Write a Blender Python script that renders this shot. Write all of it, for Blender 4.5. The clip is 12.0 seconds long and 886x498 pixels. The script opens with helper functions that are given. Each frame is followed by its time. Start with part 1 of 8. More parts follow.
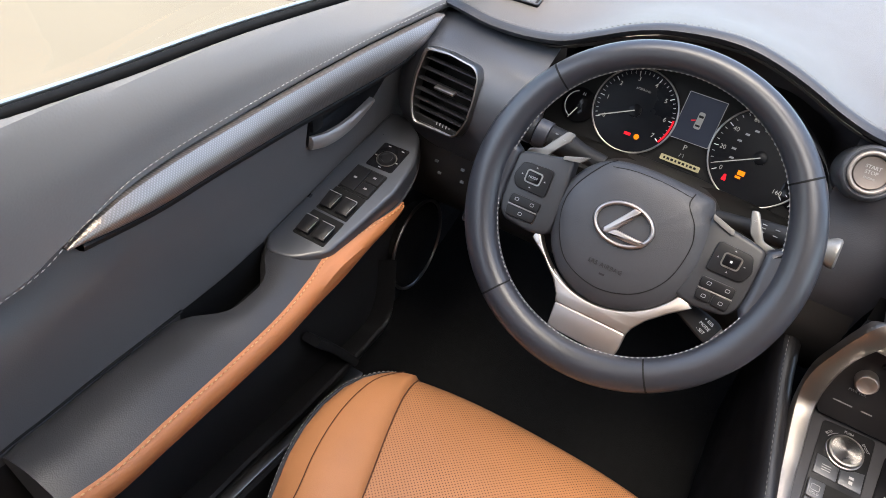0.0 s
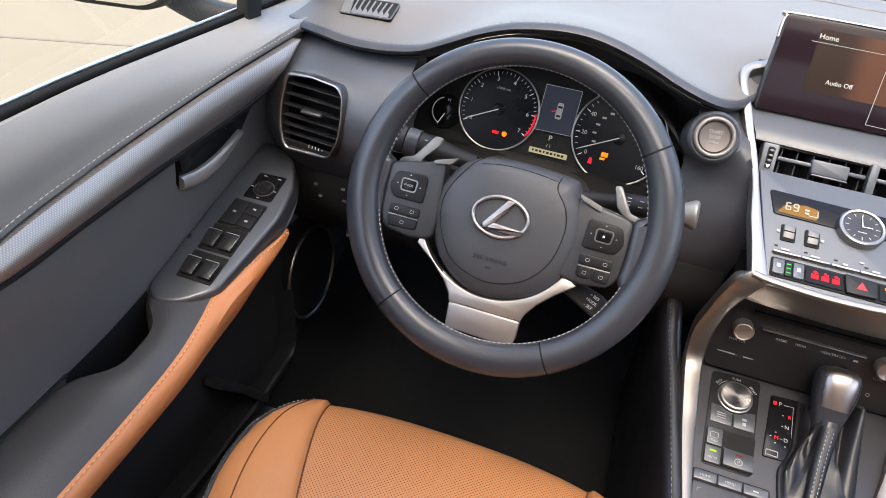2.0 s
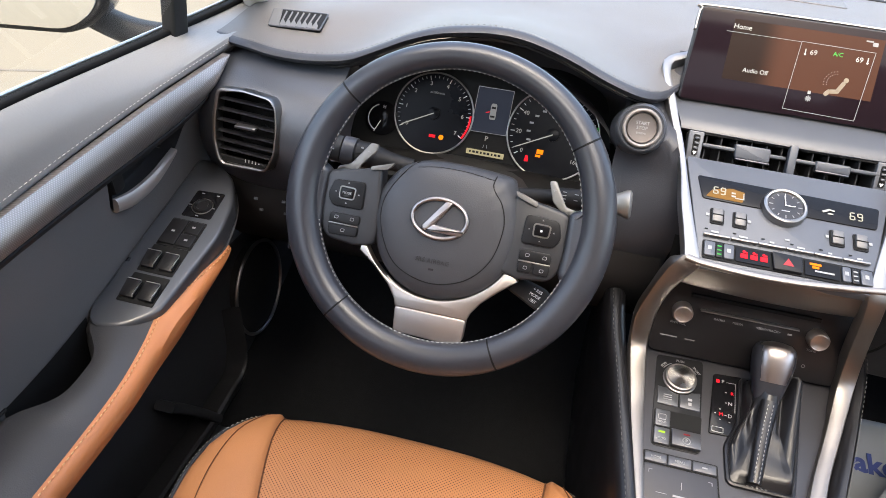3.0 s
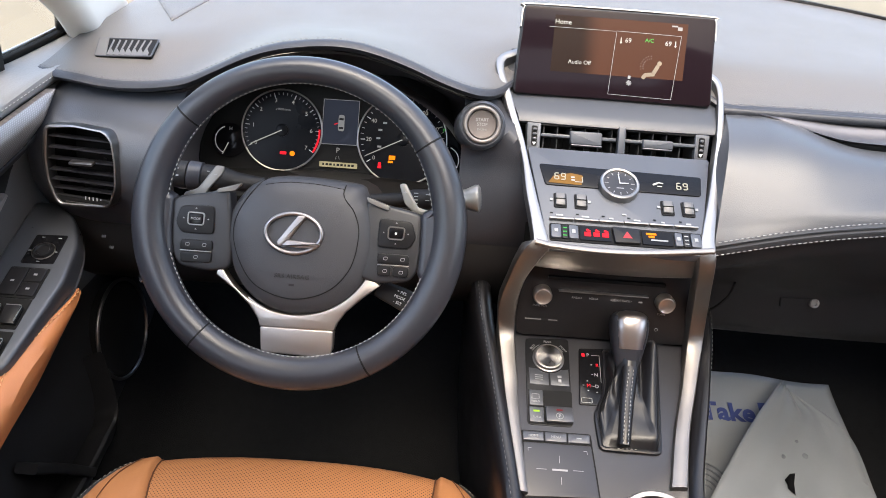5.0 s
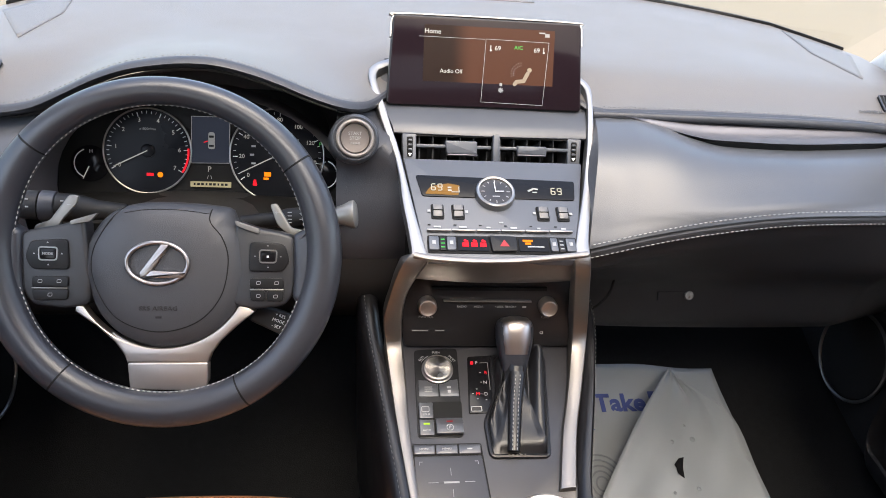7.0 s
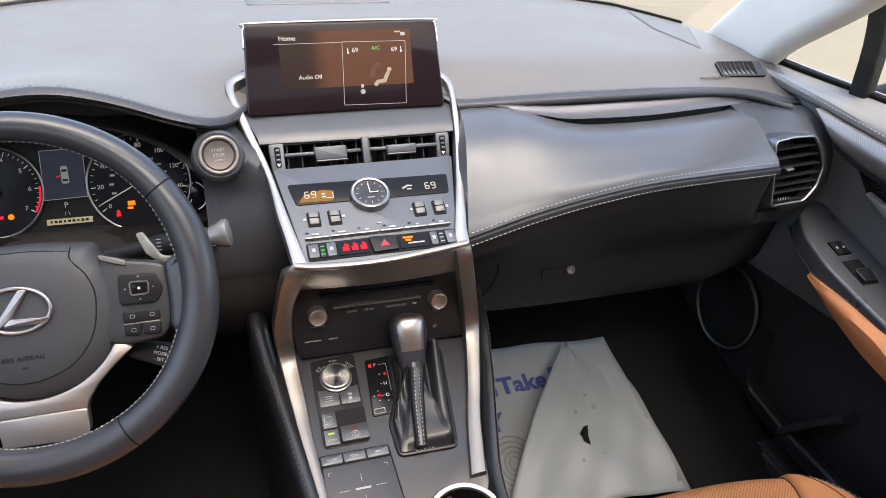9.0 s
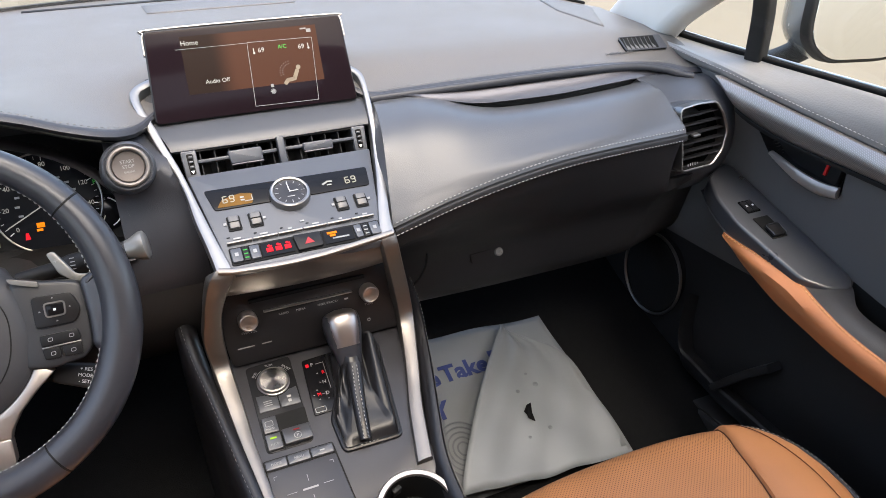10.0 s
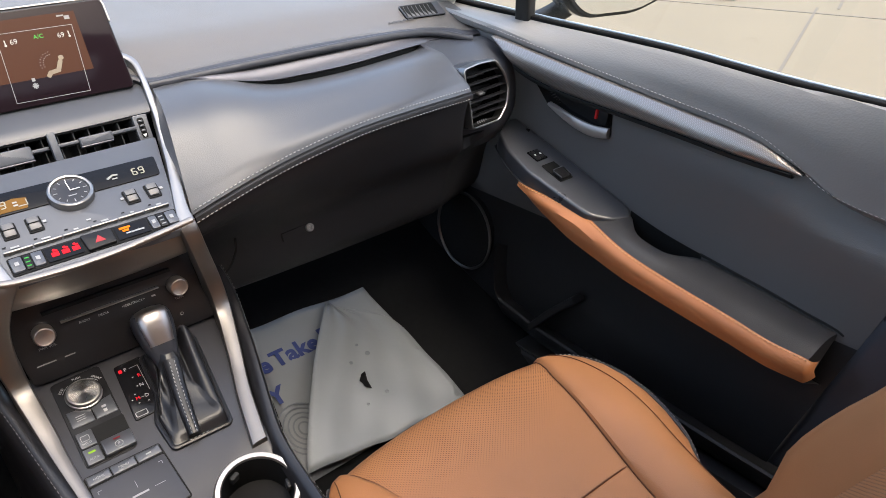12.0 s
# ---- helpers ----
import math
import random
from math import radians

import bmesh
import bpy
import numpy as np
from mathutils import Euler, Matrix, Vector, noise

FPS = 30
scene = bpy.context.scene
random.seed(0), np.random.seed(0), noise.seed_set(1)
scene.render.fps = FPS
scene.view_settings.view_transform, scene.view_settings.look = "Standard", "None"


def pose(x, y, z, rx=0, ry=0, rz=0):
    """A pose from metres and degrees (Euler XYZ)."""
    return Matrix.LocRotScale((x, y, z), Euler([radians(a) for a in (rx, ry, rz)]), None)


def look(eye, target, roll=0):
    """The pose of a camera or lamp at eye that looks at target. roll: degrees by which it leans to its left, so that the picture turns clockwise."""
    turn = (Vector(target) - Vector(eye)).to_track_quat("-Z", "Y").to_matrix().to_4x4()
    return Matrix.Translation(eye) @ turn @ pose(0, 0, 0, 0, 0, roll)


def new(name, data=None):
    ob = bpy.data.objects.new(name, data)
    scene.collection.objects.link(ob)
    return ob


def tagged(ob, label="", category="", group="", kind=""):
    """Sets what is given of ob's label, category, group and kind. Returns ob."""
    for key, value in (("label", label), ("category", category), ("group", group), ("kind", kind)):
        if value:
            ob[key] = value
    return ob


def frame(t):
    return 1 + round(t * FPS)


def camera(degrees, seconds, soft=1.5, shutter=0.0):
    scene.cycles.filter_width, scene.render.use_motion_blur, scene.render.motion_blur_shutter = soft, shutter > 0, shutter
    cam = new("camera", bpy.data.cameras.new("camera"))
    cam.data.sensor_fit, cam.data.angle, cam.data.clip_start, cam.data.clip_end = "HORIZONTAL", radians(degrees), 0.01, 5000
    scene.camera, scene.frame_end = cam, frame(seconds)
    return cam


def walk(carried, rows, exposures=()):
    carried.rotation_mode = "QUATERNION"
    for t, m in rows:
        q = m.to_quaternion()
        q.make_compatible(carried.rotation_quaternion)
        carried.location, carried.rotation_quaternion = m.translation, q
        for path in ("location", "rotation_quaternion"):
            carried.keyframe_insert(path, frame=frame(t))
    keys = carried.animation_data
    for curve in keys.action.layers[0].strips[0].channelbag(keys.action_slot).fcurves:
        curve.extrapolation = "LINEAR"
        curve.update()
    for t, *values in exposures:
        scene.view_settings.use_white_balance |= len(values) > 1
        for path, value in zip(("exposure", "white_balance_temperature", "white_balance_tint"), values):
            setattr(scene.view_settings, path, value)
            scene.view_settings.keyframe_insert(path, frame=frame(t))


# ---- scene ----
cam = camera(64.0, 12.0, soft=0.9)
PATH = [
    (0, (-0.29, -0.671, 1.01), (-0.915, 0.877, -0.091), 13.2),
    (0.5, (-0.286, -0.672, 1.009), (-0.854, 0.914, -0.068), 12.3),
    (1, (-0.28, -0.673, 1.009), (-0.797, 0.947, -0.045), 11.1),
    (1.5, (-0.27, -0.674, 1.009), (-0.739, 0.976, -0.021), 9.7),
    (2, (-0.263, -0.676, 1.009), (-0.672, 1.002, 0.0), 8.7),
    (2.5, (-0.255, -0.677, 1.011), (-0.608, 1.023, 0.018), 7.8),
    (4.3, (-0.23, -0.691, 1.006), (-0.318, 1.076, 0.074), 4.8),
    (4.5, (-0.228, -0.691, 1.007), (-0.279, 1.081, 0.08), 4.7),
    (5, (-0.21, -0.69, 1.011), (-0.201, 1.087, 0.094), 4.4),
    (5.5, (-0.19, -0.685, 1.016), (-0.125, 1.092, 0.101), 4.4),
    (6, (-0.177, -0.679, 1.02), (-0.051, 1.095, 0.106), 4.5),
    (6.5, (-0.172, -0.676, 1.024), (0.017, 1.095, 0.114), 4.6),
    (7, (-0.17, -0.672, 1.027), (0.083, 1.093, 0.121), 4.6),
    (8.8, (-0.154, -0.676, 1.026), (0.355, 1.042, 0.138), 2.0),
    (9, (-0.151, -0.679, 1.025), (0.382, 1.033, 0.139), 1.2),
    (9.5, (-0.144, -0.684, 1.02), (0.457, 1.005, 0.133), -0.6),
    (10, (-0.141, -0.693, 1.016), (0.556, 0.957, 0.126), -1.8),
    (10.5, (-0.137, -0.702, 1.014), (0.662, 0.896, 0.115), -2.4),
    (11, (-0.137, -0.708, 1.013), (0.767, 0.823, 0.097), -2.6),
    (11.5, (-0.133, -0.717, 1.008), (0.866, 0.743, 0.075), -2.8),
    (12, (-0.129, -0.729, 1.005), (0.956, 0.658, 0.056), -2.9),
]
walk(cam, [(t, look(eye, target, roll)) for t, eye, target, roll in PATH], exposures=[(0.0, 2.85, 7100, 10), (4.5, 2.8, 7100, 10), (7.0, 2.68, 7100, 10), (9.0, 2.6, 7100, 10), (12.0, 2.5, 7100, 10)])

# ---------- daylight ----------
SUN_ELEVATION, SUN_AZIMUTH = 62.0, 170.0      # a veiled sun high behind the car
world = bpy.data.worlds.new("sky")
scene.world = world
world.use_nodes = True
wn = world.node_tree.nodes
sky = wn.new("ShaderNodeTexSky")
sky.sky_type, sky.sun_disc = "NISHITA", False
sky.sun_elevation, sky.sun_rotation = radians(SUN_ELEVATION), radians(SUN_AZIMUTH)
sky.air_density, sky.dust_density, sky.ozone_density = 1.0, 3.0, 1.0
wn["Background"].inputs["Strength"].default_value = 0.15
world.node_tree.links.new(sky.outputs["Color"], wn["Background"].inputs["Color"])
sun = new("sun", bpy.data.lights.new("sun", "SUN"))
sun.data.energy, sun.data.angle, sun.data.color = 0.6, radians(55), (1.0, 0.95, 0.88)
sa, se = radians(SUN_AZIMUTH), radians(SUN_ELEVATION)
sun.matrix_world = look((0, 0, 8), (-math.sin(sa) * math.cos(se), -math.cos(sa) * math.cos(se), 8 - math.sin(se)))

# ---------- materials ----------


def surface(name, color, rough=0.5, metallic=0.0, grain=0.0, grain_size=1.0, cells=False, vary=0.12, vary_size=60.0, gloss_vary=0.1, coat=0.0, spec=0.5, second=None):
    """A procedural surface: colour with mottling at two scales, uneven gloss, fine relief. grain_size in millimetres."""
    m = bpy.data.materials.new(name)
    m.use_nodes = True
    n, l = m.node_tree.nodes, m.node_tree.links
    b = n["Principled BSDF"]
    b.inputs["Metallic"].default_value = metallic
    b.inputs["Coat Weight"].default_value = coat
    b.inputs["Specular IOR Level"].default_value = spec
    co = n.new("ShaderNodeTexCoord")
    big = n.new("ShaderNodeTexNoise")
    big.inputs["Scale"].default_value, big.inputs["Detail"].default_value = 1000.0 / vary_size, 5.0
    l.new(co.outputs["Object"], big.inputs["Vector"])
    fine = n.new("ShaderNodeTexNoise")
    fine.inputs["Scale"].default_value, fine.inputs["Detail"].default_value = 1000.0 / max(grain_size, 0.3), 3.0
    l.new(co.outputs["Object"], fine.inputs["Vector"])
    mix = n.new("ShaderNodeMix")
    mix.data_type = "RGBA"
    dark = tuple(c * (1 - vary) for c in color)
    light = second or tuple(min(1, c * (1 + vary)) for c in color)
    mix.inputs["A"].default_value, mix.inputs["B"].default_value = (*dark, 1), (*light, 1)
    both = n.new("ShaderNodeMath")
    both.operation = "MULTIPLY_ADD"
    l.new(fine.outputs["Fac"], both.inputs[0])
    both.inputs[1].default_value = 0.35
    l.new(big.outputs["Fac"], both.inputs[2])
    l.new(both.outputs[0], mix.inputs["Factor"])
    l.new(mix.outputs["Result"], b.inputs["Base Color"])
    gl = n.new("ShaderNodeMapRange")
    gl.inputs["To Min"].default_value, gl.inputs["To Max"].default_value = max(0.02, rough - gloss_vary), min(1, rough + gloss_vary)
    l.new(big.outputs["Fac"], gl.inputs["Value"])
    l.new(gl.outputs["Result"], b.inputs["Roughness"])
    if grain:
        bump = n.new("ShaderNodeBump")
        bump.inputs["Strength"].default_value, bump.inputs["Distance"].default_value = min(1.0, grain), 0.0004
        if cells:
            cell = n.new("ShaderNodeTexVoronoi")
            cell.inputs["Scale"].default_value = 1000.0 / grain_size
            l.new(co.outputs["Object"], cell.inputs["Vector"])
            l.new(cell.outputs["Distance"], bump.inputs["Height"])
        else:
            l.new(fine.outputs["Fac"], bump.inputs["Height"])
        l.new(bump.outputs["Normal"], b.inputs["Normal"])
    return m


def glow(name, color, strength=1.0):
    m = surface(name, tuple(c * 0.3 for c in color), 0.4)
    b = m.node_tree.nodes["Principled BSDF"]
    b.inputs["Emission Color"].default_value = (*color, 1)
    b.inputs["Specular IOR Level"].default_value = 0.08
    b.inputs["Emission Strength"].default_value = strength * 0.11
    return m


def perforated(name, color, axes, spacing=0.0035):
    """Leather pierced by staggered rows of small holes in the plane of two axes (0 x, 1 y, 2 z)."""
    m = surface(name, color, 0.5, grain=0.35, grain_size=1.4, cells=True, vary=0.1)
    n, l = m.node_tree.nodes, m.node_tree.links
    b = n["Principled BSDF"]
    base = b.inputs["Base Color"].links[0].from_socket
    co = n.new("ShaderNodeTexCoord")
    sep = n.new("ShaderNodeSeparateXYZ")
    l.new(co.outputs["Object"], sep.inputs[0])

    def op(kind, a, c=None, d=None):
        k = n.new("ShaderNodeMath")
        k.operation = kind
        for i, v in enumerate((a, c, d)):
            if v is None:
                continue
            if isinstance(v, (int, float)):
                k.inputs[i].default_value = v
            else:
                l.new(v, k.inputs[i])
        return k.outputs[0]
    u = op("DIVIDE", sep.outputs[axes[0]], spacing)
    v = op("DIVIDE", sep.outputs[axes[1]], spacing)
    s, d = op("ADD", u, v), op("SUBTRACT", u, v)
    fs = op("SUBTRACT", op("FRACT", op("MULTIPLY", s, 0.70)), 0.5)
    fd = op("SUBTRACT", op("FRACT", op("MULTIPLY", d, 0.70)), 0.5)
    r = op("SQRT", op("ADD", op("MULTIPLY", fs, fs), op("MULTIPLY", fd, fd)))
    hole = op("LESS_THAN", r, 0.215)
    mix = n.new("ShaderNodeMix")
    mix.data_type = "RGBA"
    l.new(hole, mix.inputs["Factor"])
    l.new(base, mix.inputs["A"])
    mix.inputs["B"].default_value = (0.065, 0.024, 0.010, 1)
    l.new(mix.outputs["Result"], b.inputs["Base Color"])
    return m


def woven(name, dark, pale):
    """Metal-look trim with a braided weave: two crossing sets of ridges, dark between them."""
    m = surface(name, pale, 0.36, metallic=0.8, vary=0.04, gloss_vary=0.0, vary_size=3)
    n, l = m.node_tree.nodes, m.node_tree.links
    b = n["Principled BSDF"]
    co = n.new("ShaderNodeTexCoord")
    ridges = []
    for lean in (1.0, -1.0):
        mp = n.new("ShaderNodeMapping")
        mp.inputs["Rotation"].default_value = (radians(38 * lean), 0, 0)
        l.new(co.outputs["Object"], mp.inputs["Vector"])
        w = n.new("ShaderNodeTexWave")
        w.wave_type, w.bands_direction = "BANDS", "Y"
        w.inputs["Scale"].default_value, w.inputs["Distortion"].default_value = 150.0, 0.3
        l.new(mp.outputs["Vector"], w.inputs["Vector"])
        ridges.append(w.outputs["Fac"])
    top = n.new("ShaderNodeMath")
    top.operation = "MULTIPLY"
    l.new(ridges[0], top.inputs[0])
    l.new(ridges[1], top.inputs[1])
    mix = n.new("ShaderNodeMix")
    mix.data_type = "RGBA"
    l.new(top.outputs[0], mix.inputs["Factor"])
    mix.inputs["A"].default_value, mix.inputs["B"].default_value = (*dark, 1), (*pale, 1)
    l.new(mix.outputs["Result"], b.inputs["Base Color"])
    bump = n.new("ShaderNodeBump")
    bump.inputs["Strength"].default_value, bump.inputs["Distance"].default_value = 0.3, 0.0005
    l.new(top.outputs[0], bump.inputs["Height"])
    l.new(bump.outputs["Normal"], b.inputs["Normal"])
    return m


def glass(name, tint=(1, 1, 1)):
    m = bpy.data.materials.new(name)
    m.use_nodes = True
    n, l = m.node_tree.nodes, m.node_tree.links
    n.remove(n["Principled BSDF"])
    tr, gl, mx, fr = n.new("ShaderNodeBsdfTransparent"), n.new("ShaderNodeBsdfGlossy"), n.new("ShaderNodeMixShader"), n.new("ShaderNodeLayerWeight")
    tr.inputs["Color"].default_value = (*tint, 1)
    gl.inputs["Roughness"].default_value = 0.02
    up, add = n.new("ShaderNodeMath"), n.new("ShaderNodeMath")
    up.operation, add.operation = "POWER", "MULTIPLY_ADD"
    up.inputs[1].default_value, add.inputs[1].default_value, add.inputs[2].default_value = 5.0, 0.7, 0.04
    fr.inputs["Blend"].default_value = 0.5
    l.new(fr.outputs["Facing"], up.inputs[0])
    l.new(up.outputs[0], add.inputs[0])
    l.new(add.outputs[0], mx.inputs[0])
    l.new(tr.outputs[0], mx.inputs[1])
    l.new(gl.outputs[0], mx.inputs[2])
    l.new(mx.outputs[0], n["Material Output"].inputs["Surface"])
    return m


DASH = surface("soft_dash_skin", (0.096, 0.089, 0.082), 0.46, grain=0.45, grain_size=1.6, cells=True, vary=0.08, vary_size=120)
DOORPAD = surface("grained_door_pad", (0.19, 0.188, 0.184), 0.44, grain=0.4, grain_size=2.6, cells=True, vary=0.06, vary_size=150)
DIALFACE = surface("dial_face", (0.0045, 0.0052, 0.0075), 0.30, spec=0.14, vary=0.1)
FIGURE = glow("lit_beige_figure", (0.5, 0.42, 0.32), 0.4)
LEATHER = surface("black_leather", (0.024, 0.024, 0.026), 0.40, grain=0.35, grain_size=1.3, cells=True, vary=0.1)
ARMTOP = surface("armrest_leather", (0.031, 0.0312, 0.033), 0.36, grain=0.35, grain_size=1.3, cells=True, vary=0.1)
BOOTLEATHER = surface("supple_black_leather", (0.008, 0.008, 0.0095), 0.34, grain=0.12, grain_size=1.1, cells=True, vary=0.1, vary_size=40)
PAD = surface("padded_panel_skin", (0.042, 0.046, 0.055), 0.36, spec=0.6, grain=0.22, grain_size=1.2, cells=True, vary=0.06, vary_size=150, gloss_vary=0.05)
SOFTPAD = surface("smooth_pad_skin", (0.064, 0.067, 0.074), 0.34, spec=0.6, grain=0.2, grain_size=1.2, cells=True, vary=0.05, vary_size=150, gloss_vary=0.05)
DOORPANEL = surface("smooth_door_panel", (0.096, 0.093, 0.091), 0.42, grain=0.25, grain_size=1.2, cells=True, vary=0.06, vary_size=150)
HUBSKIN = surface("grained_cover_plastic", (0.039, 0.040, 0.045), 0.46, spec=0.45, grain=0.3, grain_size=0.9, cells=True, vary=0.08)
SPOKEPANEL = surface("dark_spoke_plastic", (0.019, 0.020, 0.023), 0.40, spec=0.5, grain=0.2, grain_size=0.7, vary=0.08)
HOODEDGE = surface("dark_hood_edge", (0.030, 0.032, 0.039), 0.46, spec=0.4, grain=0.3, grain_size=1.2, cells=True, vary=0.08)
HOODLINING = surface("grey_hood_lining", (0.085, 0.078, 0.083), 0.55, spec=0.3, grain=0.3, grain_size=0.9, vary=0.1)
RIM = surface("smooth_wheel_leather", (0.024, 0.026, 0.033), 0.34, spec=0.62, grain=0.05, grain_size=1.0, vary=0.08, vary_size=60, gloss_vary=0.05)
PLASTIC = surface("dark_grey_plastic", (0.044, 0.046, 0.054), 0.42, grain=0.25, grain_size=0.8, vary=0.1)
SWITCHPANEL = surface("satin_switch_panel", (0.040, 0.043, 0.049), 0.31, spec=0.85, grain=0.15, grain_size=0.7, vary=0.08)
CHARCOAL = surface("charcoal_plastic", (0.0175, 0.0175, 0.0185), 0.52, spec=0.3, grain=0.25, grain_size=0.8, vary=0.12)
GLOVEBOX = surface("grained_glovebox_plastic", (0.0165, 0.017, 0.0185), 0.52, spec=0.3, grain=0.4, grain_size=1.0, cells=True, vary=0.12)
LOWPANEL = surface("black_grained_plastic", (0.015, 0.015, 0.0155), 0.5, spec=0.3, grain=0.3, grain_size=0.9, vary=0.15)
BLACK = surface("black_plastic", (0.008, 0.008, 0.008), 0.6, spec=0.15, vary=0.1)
GLOSS = surface("gloss_black", (0.006, 0.006, 0.007), 0.12, spec=0.16, vary=0.1, gloss_vary=0.03, vary_size=30)
SCREEN = surface("display_glass", (0.010, 0.006, 0.008), 0.10, spec=0.06, vary=0.1, gloss_vary=0.02)
STACKGREY = surface("stack_grey_plastic", (0.084, 0.089, 0.100), 0.36, metallic=0.35, grain=0.1, grain_size=0.5, vary=0.06)
CONSOLE = surface("console_grey_plastic", (0.039, 0.039, 0.043), 0.36, metallic=0.2, grain=0.12, grain_size=0.5, vary=0.08)
RADIO = surface("radio_dark_plastic", (0.0095, 0.0090, 0.0098), 0.40, grain=0.1, grain_size=0.6, vary=0.1)
BUTTON = surface("button_plastic", (0.010, 0.010, 0.011), 0.34, spec=0.22, vary=0.1, grain=0.1, grain_size=0.6)
ARM_METAL = surface("pale_satin_metal", (0.305, 0.30, 0.295), 0.44, metallic=1.0, vary=0.04, gloss_vary=0.04, grain=0.05, grain_size=0.4)
LEG_METAL = surface("brushed_frame_metal", (0.265, 0.245, 0.228), 0.44, metallic=1.0, vary=0.05, gloss_vary=0.04, grain=0.06, grain_size=0.4)
HANDLE = surface("warm_satin_handle", (0.36, 0.325, 0.295), 0.38, metallic=0.55, vary=0.04)
SILVER = surface("satin_silver", (0.31, 0.295, 0.28), 0.36, metallic=1.0, vary=0.05, gloss_vary=0.05, grain=0.05, grain_size=0.4)
BLADE = surface("dark_satin_metal", (0.105, 0.105, 0.118), 0.42, metallic=0.9, vary=0.05)
VENTMETAL = surface("vent_satin_metal", (0.24, 0.235, 0.23), 0.36, metallic=1.0, vary=0.05)
SLATGREY = surface("slat_plastic", (0.010, 0.010, 0.0115), 0.36, spec=0.5, vary=0.08)
RINGMETAL = surface("warm_ring_metal", (0.19, 0.172, 0.16), 0.36, metallic=0.5, vary=0.06)
TOGGLE = surface("grey_toggle_plastic", (0.125, 0.122, 0.12), 0.38, metallic=0.3, vary=0.05)
SHOULDER = surface("warm_grey_trim", (0.17, 0.162, 0.152), 0.4, metallic=0.4, vary=0.05)
SLAT = surface("pale_grille_plastic", (0.10, 0.098, 0.095), 0.45, vary=0.06)
CHROME = surface("bright_chrome", (0.8, 0.8, 0.8), 0.12, metallic=1.0, vary=0.05, gloss_vary=0.04)
PADDLE = surface("matt_silver_paddle", (0.235, 0.23, 0.22), 0.38, metallic=0.6, vary=0.08)
TAN = surface("tan_leather", (0.41, 0.176, 0.072), 0.48, grain=0.4, grain_size=1.5, cells=True, vary=0.12, vary_size=70)
TAN_HOLES = perforated("perforated_tan_leather", (0.41, 0.176, 0.072), (0, 1))
TAN_HOLES_BACK = perforated("perforated_tan_leather_back", (0.41, 0.176, 0.072), (0, 2))
# darkened tan: the shade inside the cushion seams, put into colour
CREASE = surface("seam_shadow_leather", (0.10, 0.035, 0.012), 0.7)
THREAD = surface("grey_thread", (0.38, 0.37, 0.36), 0.7, vary=0.2, vary_size=5)
DASHTHREAD = surface("dark_grey_thread", (0.17, 0.165, 0.16), 0.7, vary=0.2, vary_size=5)
SPOKE = surface("satin_spoke_metal", (0.50, 0.462, 0.43), 0.40, metallic=1.0, vary=0.04, gloss_vary=0.03, grain=0.04, grain_size=0.4)
TANTHREAD = surface("tan_thread", (0.62, 0.36, 0.17), 0.7, vary=0.2, vary_size=5)
CARPET = surface("black_carpet", (0.0075, 0.0077, 0.008), 0.98, spec=0.03, grain=1.0, grain_size=1.5, vary=0.35, vary_size=12)
BEIGE = surface("beige_trim_cloth", (0.60, 0.585, 0.55), 0.85, grain=0.3, grain_size=1.2, vary=0.05)
SEAL = surface("matt_window_seal", (0.006, 0.006, 0.006), 0.8, spec=0.08, vary=0.2)
RUBBER = surface("black_rubber", (0.008, 0.008, 0.008), 0.6, spec=0.3, vary=0.15)
TRIM = woven("woven_metal_trim", (0.27, 0.245, 0.228), (0.42, 0.388, 0.366))
PAPER = surface("glossy_paper", (0.18, 0.192, 0.200), 0.42, vary=0.06, vary_size=90, grain=0.15, grain_size=30, gloss_vary=0.12)
BLUE = surface("blue_print", (0.020, 0.034, 0.13), 0.5, vary=0.15)
PRINT = surface("grey_print", (0.115, 0.125, 0.135), 0.5, vary=0.2, vary_size=8)
WHITE = surface("white_marking", (0.75, 0.75, 0.75), 0.5, vary=0.05)
GREY = surface("grey_marking", (0.3, 0.3, 0.3), 0.5, vary=0.1)
CONCRETE = surface("sunlit_concrete", (0.16, 0.139, 0.101), 0.9, spec=0.2, grain=1.0, grain_size=8, vary=0.1, vary_size=900)
JOINT = surface("concrete_joint", (0.10, 0.088, 0.07), 0.9, vary=0.3, vary_size=60)
PAINT = surface("grey_car_paint", (0.16, 0.18, 0.2), 0.25, metallic=0.4, vary=0.05, coat=0.6)
EMBLEM = surface("warm_emblem_metal", (0.40, 0.365, 0.35), 0.34, metallic=1.0, vary=0.05, gloss_vary=0.03)
SHELF = surface("shelf_grey_plastic", (0.050, 0.053, 0.060), 0.40, metallic=0.2, grain=0.1, grain_size=0.5, vary=0.06)
VENTGREY = surface("vent_grey_plastic", (0.062, 0.067, 0.078), 0.40, metallic=0.2, vary=0.06)
TANEDGE = surface("orange_tan_leather", (0.42, 0.158, 0.058), 0.46, grain=0.35, grain_size=1.4, cells=True, vary=0.1, vary_size=70)
BADGE = surface("satin_badge_metal", (0.72, 0.71, 0.70), 0.33, metallic=1.0, vary=0.04, gloss_vary=0.03)
MIRROR = surface("mirror_glass", (0.85, 0.87, 0.88), 0.02, metallic=1.0, vary=0.01, gloss_vary=0.01)
PANE = glass("window_glass", (0.93, 0.95, 0.94))
G_WHITE = glow("lit_white", (0.80, 0.80, 0.76), 0.45)
G_LIT = glow("lit_cream_figure", (0.8, 0.76, 0.62), 0.42)
G_DIM = glow("lit_dim_white", (0.6, 0.61, 0.62), 0.26)
